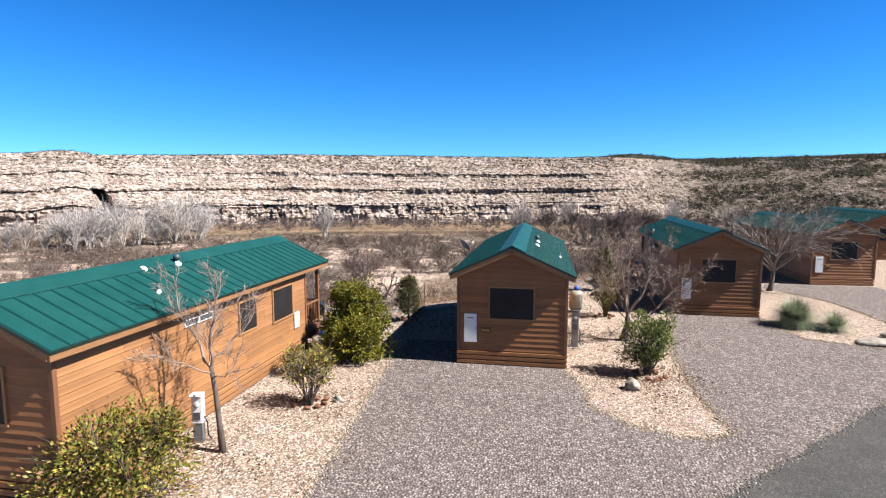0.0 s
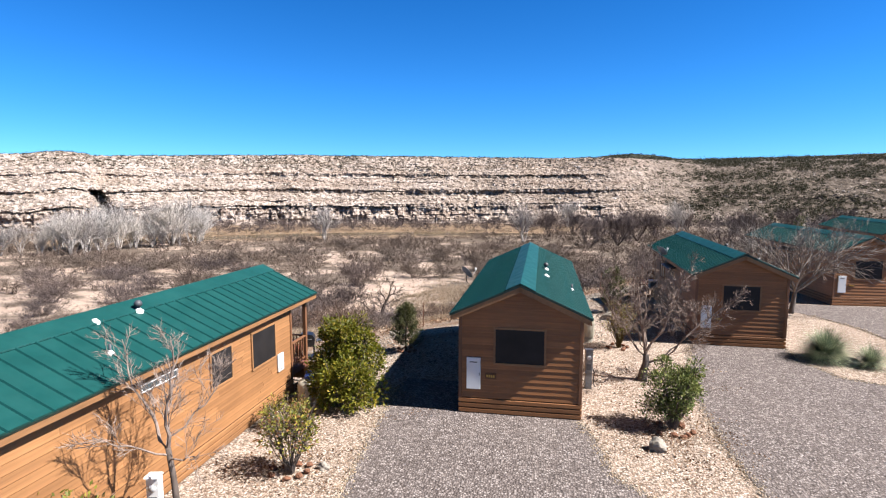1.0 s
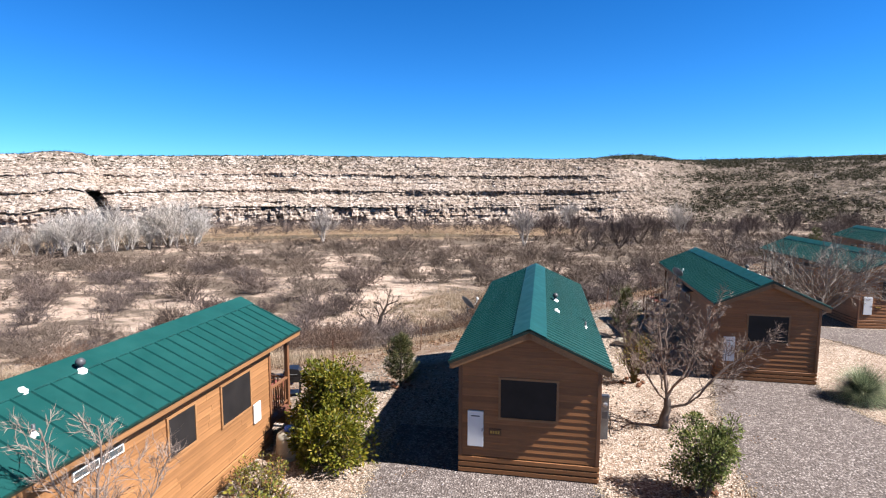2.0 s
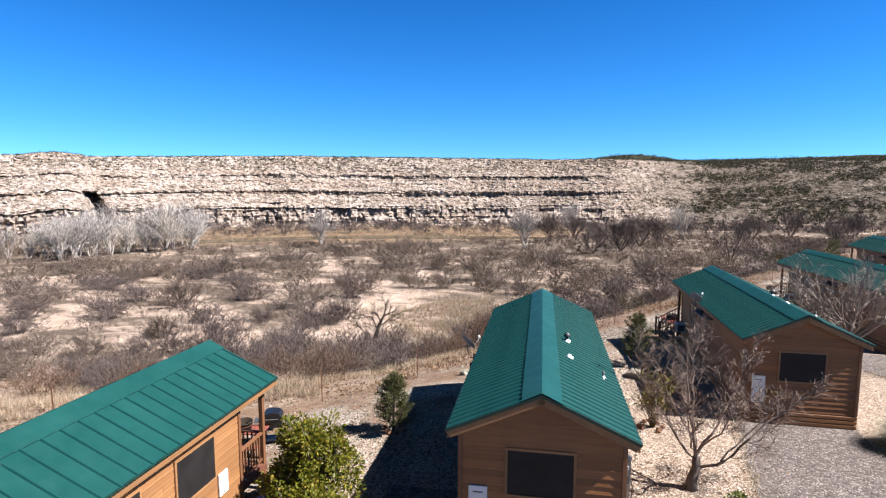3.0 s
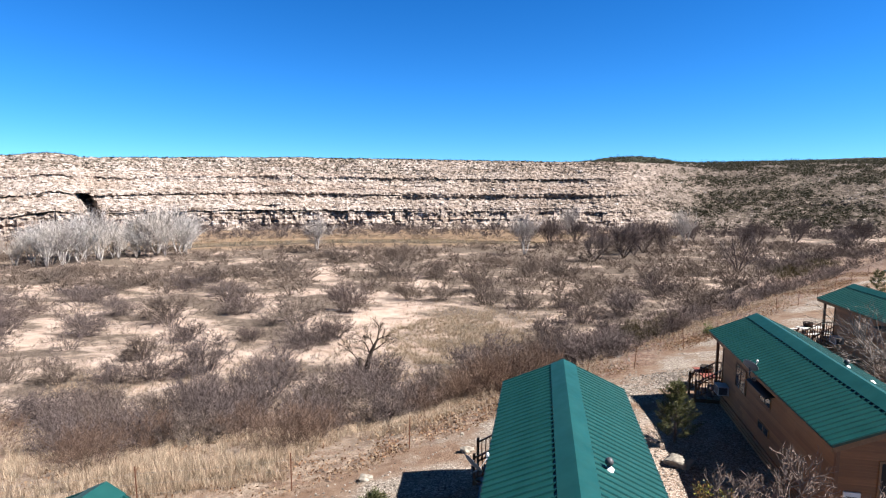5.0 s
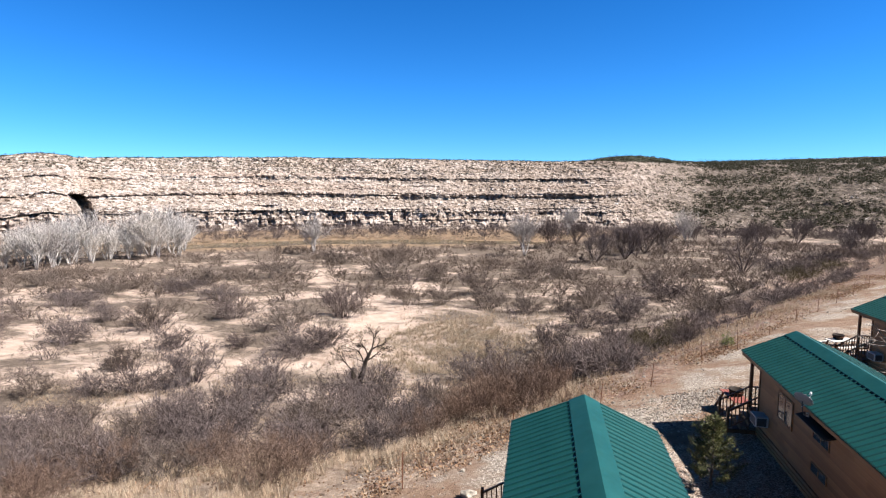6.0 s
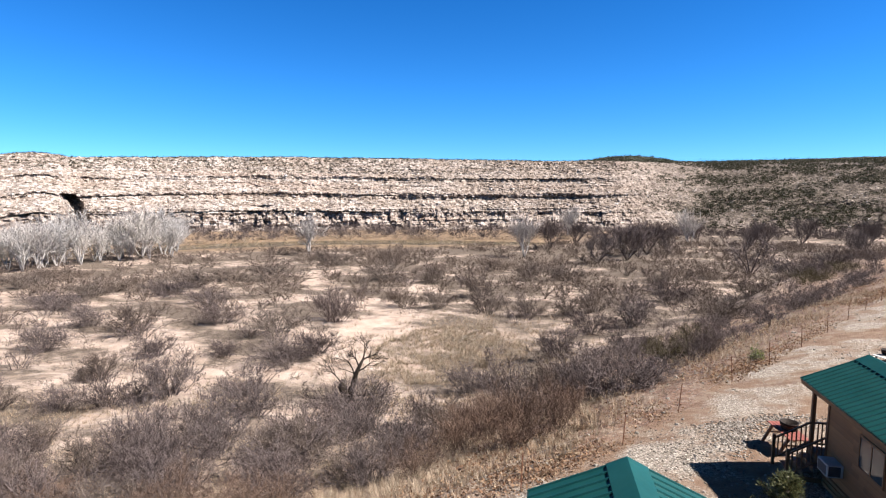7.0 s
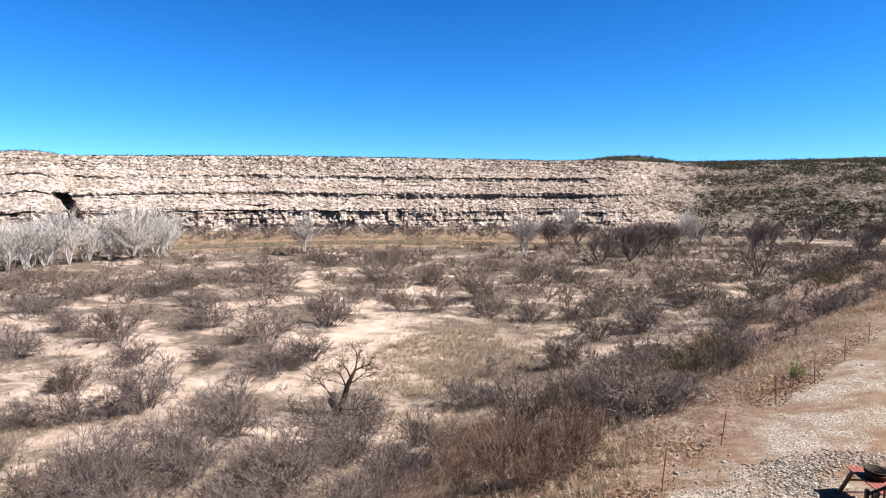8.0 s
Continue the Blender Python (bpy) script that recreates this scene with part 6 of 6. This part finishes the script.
def leafy_shrub(name, label, group, x, y, height, width, n_leaves, leaf, lobes, leaf_mat, twig_mat, seed, skirt=0.15, bare=0.0, category="bush", vase=0.0):
    """Stems inside, leaves in clumps through an uneven crown."""
    rng = random.Random(seed)
    t = thing(name, label, category, group)
    stems, crown = Build(), Build()
    clumps = []
    for k in range(lobes):
        a, rr = rng.uniform(0, 6.283), math.sqrt(rng.random()) * width * 0.36
        zc = height * rng.uniform(skirt + 0.12, 0.86)
        rr *= 1.15 - 0.65 * max(0, zc / height - 0.45)
        rr *= min(1.0, 0.45 + vase * zc / height) if vase else 1.0
        c = Vector((rr * math.cos(a) * 1.15, rr * math.sin(a), zc))
        clumps.append((c, width * rng.uniform(0.07, 0.21) * (1.15 - 0.4 * zc / height)))
        mid = c * 0.5 + Vector((rng.uniform(-0.1, 0.1), rng.uniform(-0.1, 0.1), 0))
        stems.tube([(rng.uniform(-0.08, 0.08), rng.uniform(-0.08, 0.08), -0.05), tuple(mid), tuple(c), tuple(c + Vector((c.x * 0.3, c.y * 0.3, 0.25)))], [0.016, 0.011, 0.007, 0.0], 4, False)
        for _ in range(5):
            q = c + Vector((rng.gauss(0, 1), rng.gauss(0, 1), rng.gauss(0, 1))) * clumps[-1][1]
            stems.tube([tuple(c * 0.8), tuple(c.lerp(q, 0.6)), tuple(q)], [0.007, 0.005, 0.0], 3, False)
    for k in range(n_leaves):
        c, r = rng.choice(clumps)
        v_ = Vector((rng.gauss(0, 1), rng.gauss(0, 1), rng.gauss(0, 0.9))).normalized() * r * rng.uniform(0.45, 1.25) ** 0.7
        p = c + v_
        if p.z < height * skirt * rng.uniform(0.3, 1.0) or rng.random() < bare * (1 - p.z / height):
            continue
        crown.leaf(p, v_ * 0.8 + Vector((rng.uniform(-0.3, 0.3), rng.uniform(-0.3, 0.3), rng.uniform(-0.2, 0.35))) * 0.3, leaf * rng.uniform(0.7, 1.3), leaf * rng.uniform(0.2, 0.32), rng)
    part("branchwork", stems, twig_mat, t, "thin woody stems")
    part("foliage", crown, leaf_mat, t)
    t.location = (x, y, gz(x, y))
    return t


leafy_shrub("evergreen_bush", "tall dense green evergreen bush beside the gravel", "leafy bushes", -3.95, 0.75, 2.8, 2.2, 13000, 0.115, 74, L_BUSH, B_TREE, 301, 0.04)
leafy_shrub("evergreen_bush", "lower green bush growing against a taller one", "leafy bushes", -3.7, -0.35, 1.6, 2.1, 6500, 0.115, 44, L_BUSH, B_TREE, 303, 0.04)
leafy_shrub("sparse_bush", "thin yellow-green bush with red stones round it", "leafy bushes", -3.52, -4.4, 1.75, 1.5, 1500, 0.095, 34, L_BRONZE, B_TREE, 305, 0.3, 0.5, vase=0.8)
leafy_shrub("bronzed_bush", "broad bush with green and bronze leaves by a wall", "leafy bushes", -5.45, -9.35, 1.65, 2.9, 17000, 0.095, 84, L_BRONZE, B_TREE, 307, 0.05, 0.2)
leafy_shrub("green_shrub", "upright grey-green shrub on pale gravel", "leafy bushes", 6.2, -0.1, 2.3, 1.5, 6500, 0.085, 60, L_SHRUB, B_TREE, 309, 0.1, 0.25)
leafy_shrub("yellow_shrub", "sparse yellow-green shrub between two cabins", "leafy bushes", 5.75, 8.0, 2.1, 1.6, 1800, 0.07, 40, L_BRONZE, B_YELLOW, 311, 0.25, 0.4, vase=0.8)
leafy_shrub("low_bush", "low bush with bronze leaves near a propane tank", "leafy bushes", -4.75, -2.0, 1.0, 1.3, 2200, 0.07, 24, L_BRONZE, B_TAN, 313, 0.08, 0.3)
leafy_shrub("sage_bush", "small grey-green bush beside the fence", "leafy bushes", 14.3, 38.9, 1.1, 1.2, 1600, 0.06, 20, L_SHRUB, B_TREE, 315, 0.05)


def small_pine(label, x, y, height, width, seed):
    rng = random.Random(seed)
    t = thing("young_pine", label, "pine tree", "young pines")
    part("trunk", Build().tube([(0, 0, -0.05), (0.02, 0.01, height * 0.5), (0, 0, height * 0.96)], [0.05, 0.034, 0.008], 7), B_TREE, t, smooth=True)
    boughs, needles = Build(), Build()
    for k in range(46):
        z = height * (0.08 + 0.86 * (k / 46))
        reach = width * 0.5 * (1 - 0.86 * (z / height) ** 1.15) * rng.uniform(0.6, 1.25)
        a = k * 2.4 + rng.uniform(-0.3, 0.3)
        d = Vector((math.cos(a), math.sin(a), 0.32))
        pts = [Vector((0, 0, z)), Vector((0, 0, z)) + d * reach * 0.5, Vector((0, 0, z)) + d * reach + Vector((0, 0, reach * 0.28))]
        boughs.tube(pts, [0.014, 0.01, 0.004], 4, False)
        for j in range(170):
            s = rng.uniform(0.3, 1.05)
            p = pts[0].lerp(pts[1], s * 2) if s < 0.5 else pts[1].lerp(pts[2], min(1.05, s * 2 - 1))
            p = p + Vector((rng.gauss(0, 0.055), rng.gauss(0, 0.055), rng.gauss(0, 0.055)))
            v_ = (d + Vector((rng.uniform(-1, 1), rng.uniform(-1, 1), rng.uniform(-0.4, 1.2))) * 0.9)
            needles.leaf(p, v_, rng.uniform(0.08, 0.14), 0.012, rng)
    part("branchwork", boughs, B_TREE, t)
    part("foliage", needles, L_PINE, t, "dense grey-green needles")
    t.location = (x, y, gz(x, y))


small_pine("young dark green pine beside a shaded cabin wall", -3.32, 6.3, 2.1, 1.5, 401)
small_pine("young dark pine in the shade between cabins", 6.35, 15.2, 2.6, 1.9, 403)
small_pine("tall dark green pine beyond a far cabin", 23.95, 35.2, 4.7, 2.3, 405)


def yucca(label, x, y, r, n, seed):
    rng = random.Random(seed)
    t = thing("yucca", label, "yucca", "yuccas in the gravel")
    blades = Build()
    for k in range(n):
        a, e = rng.uniform(0, 6.283), math.acos(rng.uniform(-0.25, 0.99))
        d = Vector((math.cos(a) * math.sin(e), math.sin(a) * math.sin(e), math.cos(e)))
        l = r * rng.uniform(0.55, 1.15)
        side = d.cross(Vector((0, 0, 1))).normalized() * 0.0052
        base = Vector((rng.uniform(-0.1, 0.1), rng.uniform(-0.1, 0.1), 0.25 * r))
        tip = base + d * l - Vector((0, 0, 0.12 * l * math.sin(e)))
        mid = base + d * l * 0.5
        n0 = len(blades.v)
        blades.v += [tuple(base - side * 0.6), tuple(base + side * 0.6), tuple(mid + side), tuple(mid - side), tuple(tip)]
        blades.f += [(n0, n0 + 1, n0 + 2, n0 + 3), (n0 + 3, n0 + 2, n0 + 4)]
    part("foliage", blades, L_YUCCA, t)
    part("stump", Build().lathe([(0.12, -0.05), (0.14, 0.1), (0.1, 0.3 * r), (0.001, 0.34 * r)], sides=10), B_TAN, t, "fibrous dry stump")
    t.location = (x, y, gz(x, y))


yucca("round grey-green yucca in a gravel island", 13.65, 7.6, 1.2, 4200, 501)
yucca("small spiky yucca beside a larger one", 14.95, 7.0, 0.85, 1300, 503)

# ---- dry grass, litter and scree ----
def tuft(seed, n, h_, spread):
    rng = random.Random(seed)
    bm = Build()
    for _ in range(n):
        a, r = rng.uniform(0, 6.283), rng.random() * spread * 0.4
        lean = rng.uniform(0.05, 0.7)
        p = Vector((r * math.cos(a), r * math.sin(a), -0.03))
        q = p + Vector((math.cos(a) * lean, math.sin(a) * lean, 1)).normalized() * h_ * rng.uniform(0.5, 1.1)
        s = Vector((-math.sin(a), math.cos(a), 0)) * rng.uniform(0.006, 0.012)
        k = len(bm.v)
        bm.v += [tuple(p - s), tuple(p + s), tuple(q)]
        bm.f.append((k, k + 1, k + 2))
    return source(bm)


tufts = [tuft(600 + i, 22, 0.55, 0.5) for i in range(4)]
specs = []
rng = random.Random(9)
while len(specs) < 6500:
    x, y = rng.uniform(-50, 40), rng.uniform(2, 75)
    d = float(beyond(x, y))
    if d < 0.6 or d > 34 or (x > -3 and rng.random() < 0.55) or (d > 9 and rng.random() < 0.6):
        continue
    if noise.noise(Vector((x * 0.16, y * 0.16, 5))) < rng.uniform(-0.3, 0.35):
        continue
    s = rng.uniform(0.5, 1.3)
    specs.append((x, y, gz(x, y), s, s, rng.uniform(0, 6.28), rng.randrange(4)))
belt = 0
while belt < 4200:
    x = rng.uniform(-48, 3)
    d = abs(rng.gauss(0, 3.6)) + 0.5
    y = float(np.interp(x, FENCE_X, FENCE_Y)) + d / 0.66
    if noise.noise(Vector((x * 0.22, y * 0.22, 15))) + (0.25 if x < -9 else -0.3) < rng.uniform(-0.3, 0.4):
        continue
    s = rng.uniform(0.6, 1.25)
    specs.append((x, y, gz(x, y), s, s, rng.uniform(0, 6.28), rng.randrange(4)))
    belt += 1
for _ in range(1500):
    x, y = rng.gauss(-9, 7), rng.gauss(72, 10)
    if noise.noise(Vector((x * 0.3, y * 0.3, 2))) < rng.uniform(-0.4, 0.2):
        continue
    s = rng.uniform(0.9, 1.9)
    if float(beyond(x, y)) > 12:
        specs.append((x, y, gz(x, y), s, s, rng.uniform(0, 6.28), rng.randrange(4)))
meadow = []
while len(meadow) < 1300:
    x, y = rng.uniform(-22, 0), rng.uniform(54, 84)
    if ((x + 11) / 10) ** 2 + ((y - 69) / 14) ** 2 > 1 or noise.noise(Vector((x * 0.35, y * 0.35, 2))) < rng.uniform(-0.5, 0.25):
        continue
    s = rng.uniform(0.7, 1.5)
    meadow.append((x, y, gz(x, y), s * 1.3, s, rng.uniform(0, 6.28), rng.randrange(4)))
scatter("meadow_grass", meadow, tufts, L_MEADOW, "tufted grey-straw grass in an open patch of the plain", "grass")
scatter("dry_grass", specs, tufts, L_STRAW, "straw-coloured dry grass tufts on the bank", "grass")
chips = []
for i in range(3):
    bm = Build()
    rr = random.Random(700 + i)
    for _ in range(14):
        p = Vector((rr.uniform(-0.5, 0.5), rr.uniform(-0.5, 0.5), rr.uniform(0.0, 0.05)))
        bm.leaf(p, (rr.uniform(-1, 1), rr.uniform(-1, 1), rr.uniform(-0.1, 0.5)), rr.uniform(0.06, 0.12), rr.uniform(0.025, 0.045), rr)
    chips.append(source(bm))
specs = []
while len(specs) < 2400:
    x = rng.uniform(-30, 46)
    d = abs(rng.gauss(1.0, 3.2)) - 0.6
    if x < -6 and rng.random() < 0.75:
        continue
    y = float(np.interp(x, FENCE_X, FENCE_Y)) + d / 0.66
    if noise.noise(Vector((x * 0.2, y * 0.2, 9))) < rng.uniform(-0.4, 0.3):
        continue
    s = rng.uniform(0.7, 1.5)
    specs.append((x, y, gz(x, y) + 0.02, s, s, rng.uniform(0, 6.28), rng.randrange(3)))
for cx, cy, r_, n in ((6.0, -0.3, 1.0, 70), (6.6, -1.6, 0.9, 30), (-3.6, -4.3, 0.8, 40), (-3.9, 0.2, 1.0, 50), (5.8, 4.2, 1.2, 36), (-5.0, -8.0, 1.2, 30)):
    for _ in range(n):
        x, y = rng.gauss(cx, r_), rng.gauss(cy, r_ * 0.8)
        if -0.1 < x < 3.75 or x < -5.85:
            continue
        s = rng.uniform(0.4, 0.8)
        specs.append((x, y, gz(x, y) + 0.02, s, s, rng.uniform(0, 6.28), rng.randrange(3)))
scatter("leaf_litter", specs, chips, L_LITTER, "fallen russet leaves along the fence", "leaf litter")


def pebble(seed, r):
    rr = random.Random(seed)
    bm = Build()
    bm.lathe([(r * rr.uniform(0.8, 1.1), -r * 0.1), (r * 0.6, r * rr.uniform(0.45, 0.7)), (0.001, r * 0.7)], sides=5)
    bm.v = [(x * rr.uniform(0.8, 1.25), y * rr.uniform(0.75, 1.2), z) for x, y, z in bm.v]
    return source(bm)


M_COBBLE, nt, b = mat("mixed_grey_stones", 0.9)
col = ramp(nt, island_of(nt), [(0, (0.081, 0.068, 0.056)), (0.5, (0.175, 0.148, 0.123)), (0.8, (0.269, 0.234, 0.200)), (1, (0.392, 0.350, 0.302))])
col = mix(nt, 1.0, col, ramp(nt, noise_of(nt, coords(nt), 14, 4), [(0.3, (0.75,) * 3), (0.7, (1.15,) * 3)]), "MULTIPLY")
nt.links.new(col, b.inputs["Base Color"])
cob = [pebble(800 + i, 0.06) for i in range(5)]
specs = []
for cx, cy, sx_, sy_, n in ((8.4, 25.6, 0.8, 0.32, 420), (10.4, 26.2, 0.9, 0.3, 420), (7.7, 23.8, 0.35, 0.9, 420), (8.5, 24.5, 0.4, 0.5, 260), (6.2, 22.3, 0.8, 1.6, 420), (-4.6, 6.5, 1.8, 2.6, 1300), (4.6, 12.5, 0.8, 4.0, 600), (22, 36, 2.5, 2.0, 300), (10.5, 25.5, 1.5, 0.6, 260)):
    for _ in range(n):
        x, y = rng.gauss(cx, sx_), rng.gauss(cy, sy_)
        if -0.2 < x < 3.8 and -0.2 < y < 12.2 or float(beyond(x, y)) > -0.5:
            continue
        s = rng.uniform(0.45, 1.15)
        specs.append((x, y, gz(x, y), s, s, rng.uniform(0, 6.28), rng.randrange(5)))
scatter("loose_stones", specs, cob, M_COBBLE, "loose grey stones strewn behind the cabins", "stones")
specs = []
for _ in range(1900):
    x = rng.uniform(-22, 40) if rng.random() < 0.35 else rng.uniform(-4, 34)
    y = float(np.interp(x, FENCE_X, FENCE_Y)) + rng.gauss(2.2, 2.6) / 0.66
    s = rng.uniform(0.6, 2.4) if rng.random() < 0.12 else rng.uniform(0.3, 0.9)
    specs.append((x, y, gz(x, y), s, s, rng.uniform(0, 6.28), rng.randrange(5)))
scatter("bank_rubble", specs, cob, M_ROCK, "pale rubble along the top of the bank", "rubble")

# stray stones where the two gravels meet
M_PEA, nt, b = mat("beige_pebbles", 0.9)
nt.links.new(ramp(nt, island_of(nt), [(0, (0.154, 0.105, 0.063)), (0.5, (0.294, 0.224, 0.147)), (1, (0.420, 0.357, 0.280))]), b.inputs["Base Color"])
SEAM = [[(-1.3, -12), (-1.6, -9.5), (-2.0, -4.5), (-2.35, -0.5), (-2.45, 2.6)], [(3.5, -0.1), (3.9, -1.0), (4.2, -3.2), (5.2, -4.3), (6.6, -4.8), (7.5, -4.3), (7.3, -1), (7.5, 2.5), (8.2, 6), (9.0, 9.4)],
        [(12.8, 9.4), (12.6, 7.4), (13.2, 5.4), (15.3, 4.4), (17.2, 4.9), (18.0, 8), (18.0, 10.5), (17.8, 13.5), (16.7, 16.1)]]
KERB = [(-0.9, -14.6), (6.25, -7.37), (12.5, -1.2), (26, 12.4)]
small = [pebble(820 + i, 0.022) for i in range(5)]
for name, material, lab in (("stray_grey_stones", M_COBBLE, "stray grey stones at the edge of a gravel bed"), ("stray_beige_stones", M_PEA, "stray beige stones spilled over grey gravel")):
    specs = []
    for line in SEAM + ([KERB] if material == M_COBBLE else []):
        for (ax, ay), (bx, by) in zip(line, line[1:]):
            for _ in range(int(math.hypot(bx - ax, by - ay) * 55)):
                t = rng.random()
                off = rng.gauss(0, 0.1)
                n_ = math.hypot(bx - ax, by - ay)
                s = rng.uniform(0.6, 1.2)
                specs.append((ax + (bx - ax) * t - (by - ay) / n_ * off, ay + (by - ay) * t + (bx - ax) / n_ * off, 0.012, s, s, rng.uniform(0, 6.28), rng.randrange(5)))
    scatter(name, specs, small, material, lab, "stones")

# ---- growth on the cliff and hillside ----
def clump(seed, n=26):
    rr = random.Random(seed)
    bm = Build()
    for _ in range(n):
        p = Vector((rr.gauss(0, 0.42), rr.gauss(0, 0.42), abs(rr.gauss(0.35, 0.28))))
        k = len(bm.v)
        for _ in range(3):
            bm.v.append(tuple(p + Vector((rr.uniform(-0.34, 0.34), rr.uniform(-0.34, 0.34), rr.uniform(-0.28, 0.34)))))
        bm.f.append((k, k + 1, k + 2))
    return source(bm)


clumps = [clump(900 + i, 18) for i in range(5)]
specks = [clump(950 + i, 7) for i in range(5)]
specs = []
rng = random.Random(12)
na, nrow = CLIFF.shape[:2]
CLIFF_RUN, HILL_RUN = [np.cumsum(np.hypot(*np.diff(q, axis=0, prepend=q[:1]).T) * (np.arange(len(q)) < len(q) - 12)) for q in (cs, hs)]
CLIFF_RUN, HILL_RUN = CLIFF_RUN / CLIFF_RUN[-1], HILL_RUN / HILL_RUN[-1]
while len(specs) < 17000:
    i = rng.randrange(na)
    az = azs[i]
    j = int(np.searchsorted(HILL_RUN if az > 13 else CLIFF_RUN, rng.random()))
    j = min(nrow - 1, max(12, j))
    p = CLIFF[i, j]
    steep = abs(CLIFF[i, min(j + 1, nrow - 1), 2] - p[2]) / (np.hypot(*(CLIFF[i, min(j + 1, nrow - 1), :2] - p[:2])) + 1e-3)
    hill = min(1, max(0, (az - 8) / 8))
    if steep > 1.1 and rng.random() > 0.15:
        continue
    if rng.random() > 0.06 + 0.94 * hill + (0.4 if p[2] > 20 else 0):
        continue
    if noise.noise(Vector((p[0] * 0.03, p[1] * 0.03, p[2] * 0.1))) < rng.uniform(-0.5, 0.25):
        continue
    s = rng.uniform(0.6, 1.6) * (0.8 + 1.0 * hill)
    specs.append((p[0], p[1], p[2], s, s * rng.uniform(0.7, 1.1), rng.uniform(0, 6.28), rng.randrange(5)))
rim = 0
while rim < 2600:
    i = rng.randrange(na)
    if not -50 < azs[i] < 10:
        continue
    p = CLIFF[i, rng.randrange(nrow)]
    if not 19 < p[2] < 31.5 or noise.noise(Vector((p[0] * 0.02, p[1] * 0.02, p[2] * 0.12 + 3))) < rng.uniform(-0.45, 0.35):
        continue
    s = rng.uniform(0.6, 1.5)
    specs.append((p[0], p[1], p[2], s, s * 0.75, rng.uniform(0, 6.28), rng.randrange(5)))
    rim += 1
tiny = []
while len(tiny) < 14000:
    i = rng.randrange(na)
    j = min(nrow - 14, max(14, int(np.searchsorted(CLIFF_RUN, rng.random()))))
    p = CLIFF[i, j]
    if azs[i] > 17 or noise.noise(Vector((p[0] * 0.05, p[1] * 0.05, p[2] * 0.15))) < rng.uniform(-0.5, 0.4):
        continue
    s = rng.uniform(0.4, 1.05)
    tiny.append((p[0], p[1], p[2], s, s * 0.8, rng.uniform(0, 6.28), rng.randrange(5)))
blocks = []
while len(blocks) < 11000:
    i, f = rng.randrange(na), rng.random()
    j = min(nrow - 14, max(10, int(np.searchsorted(HILL_RUN if azs[i] > 12 else CLIFF_RUN, f))))
    p = CLIFF[i, j]
    if noise.noise(Vector((p[0] * 0.06, p[1] * 0.06, p[2] * 0.2 + 30))) < rng.uniform(-0.5, 0.4):
        continue
    s = rng.uniform(4, 10) if rng.random() < 0.88 else rng.uniform(10, 20)
    blocks.append((p[0], p[1], p[2] - 0.1, s * rng.uniform(0.8, 1.4), s, rng.uniform(0, 6.28), rng.randrange(5)))
M_TALUS, nt, b = mat("pale_fallen_blocks", 0.95)
col = ramp(nt, island_of(nt), [(0, (0.135, 0.100, 0.080)), (0.4, (0.225, 0.185, 0.158)), (0.8, (0.320, 0.280, 0.252)), (1, (0.420, 0.385, 0.355))])
nt.links.new(mix(nt, 1.0, col, ramp(nt, noise_of(nt, coords(nt), 1.5, 4), [(0.3, (0.75,) * 3), (0.7, (1.15,) * 3)]), "MULTIPLY"), b.inputs["Base Color"])
scatter("fallen_blocks", blocks, cob, M_TALUS, "pale fallen blocks strewn over the cliff slopes", "boulders")
scatter("ledge_scrub", tiny, specks, L_JUNIPER, "small dry scrub speckling the cliff ledges", "scrub")
for _ in range(900):
    az = rng.uniform(2, 34) if rng.random() < 0.5 else rng.uniform(4, 12.5)
    r = rng.uniform(820, 900)
    top = 9.6 + 900 * float(np.interp(az, HILL_AZ, HILL_UP))
    f = 0.85 + 0.15 * (r - 850) / 50 if r > 850 else 0.55 + 0.3 * (r - 780) / 70
    x, y = polar(az, r)
    s = rng.uniform(2, 3.6)
    specs.append((x, y, -17 + (top + 17) * f, s, s * 0.8, rng.uniform(0, 6.28), rng.randrange(5)))
scatter("cliff_scrub", specs, clumps, L_JUNIPER, "dark juniper and scrub dotting the cliff and hill", "scrub")
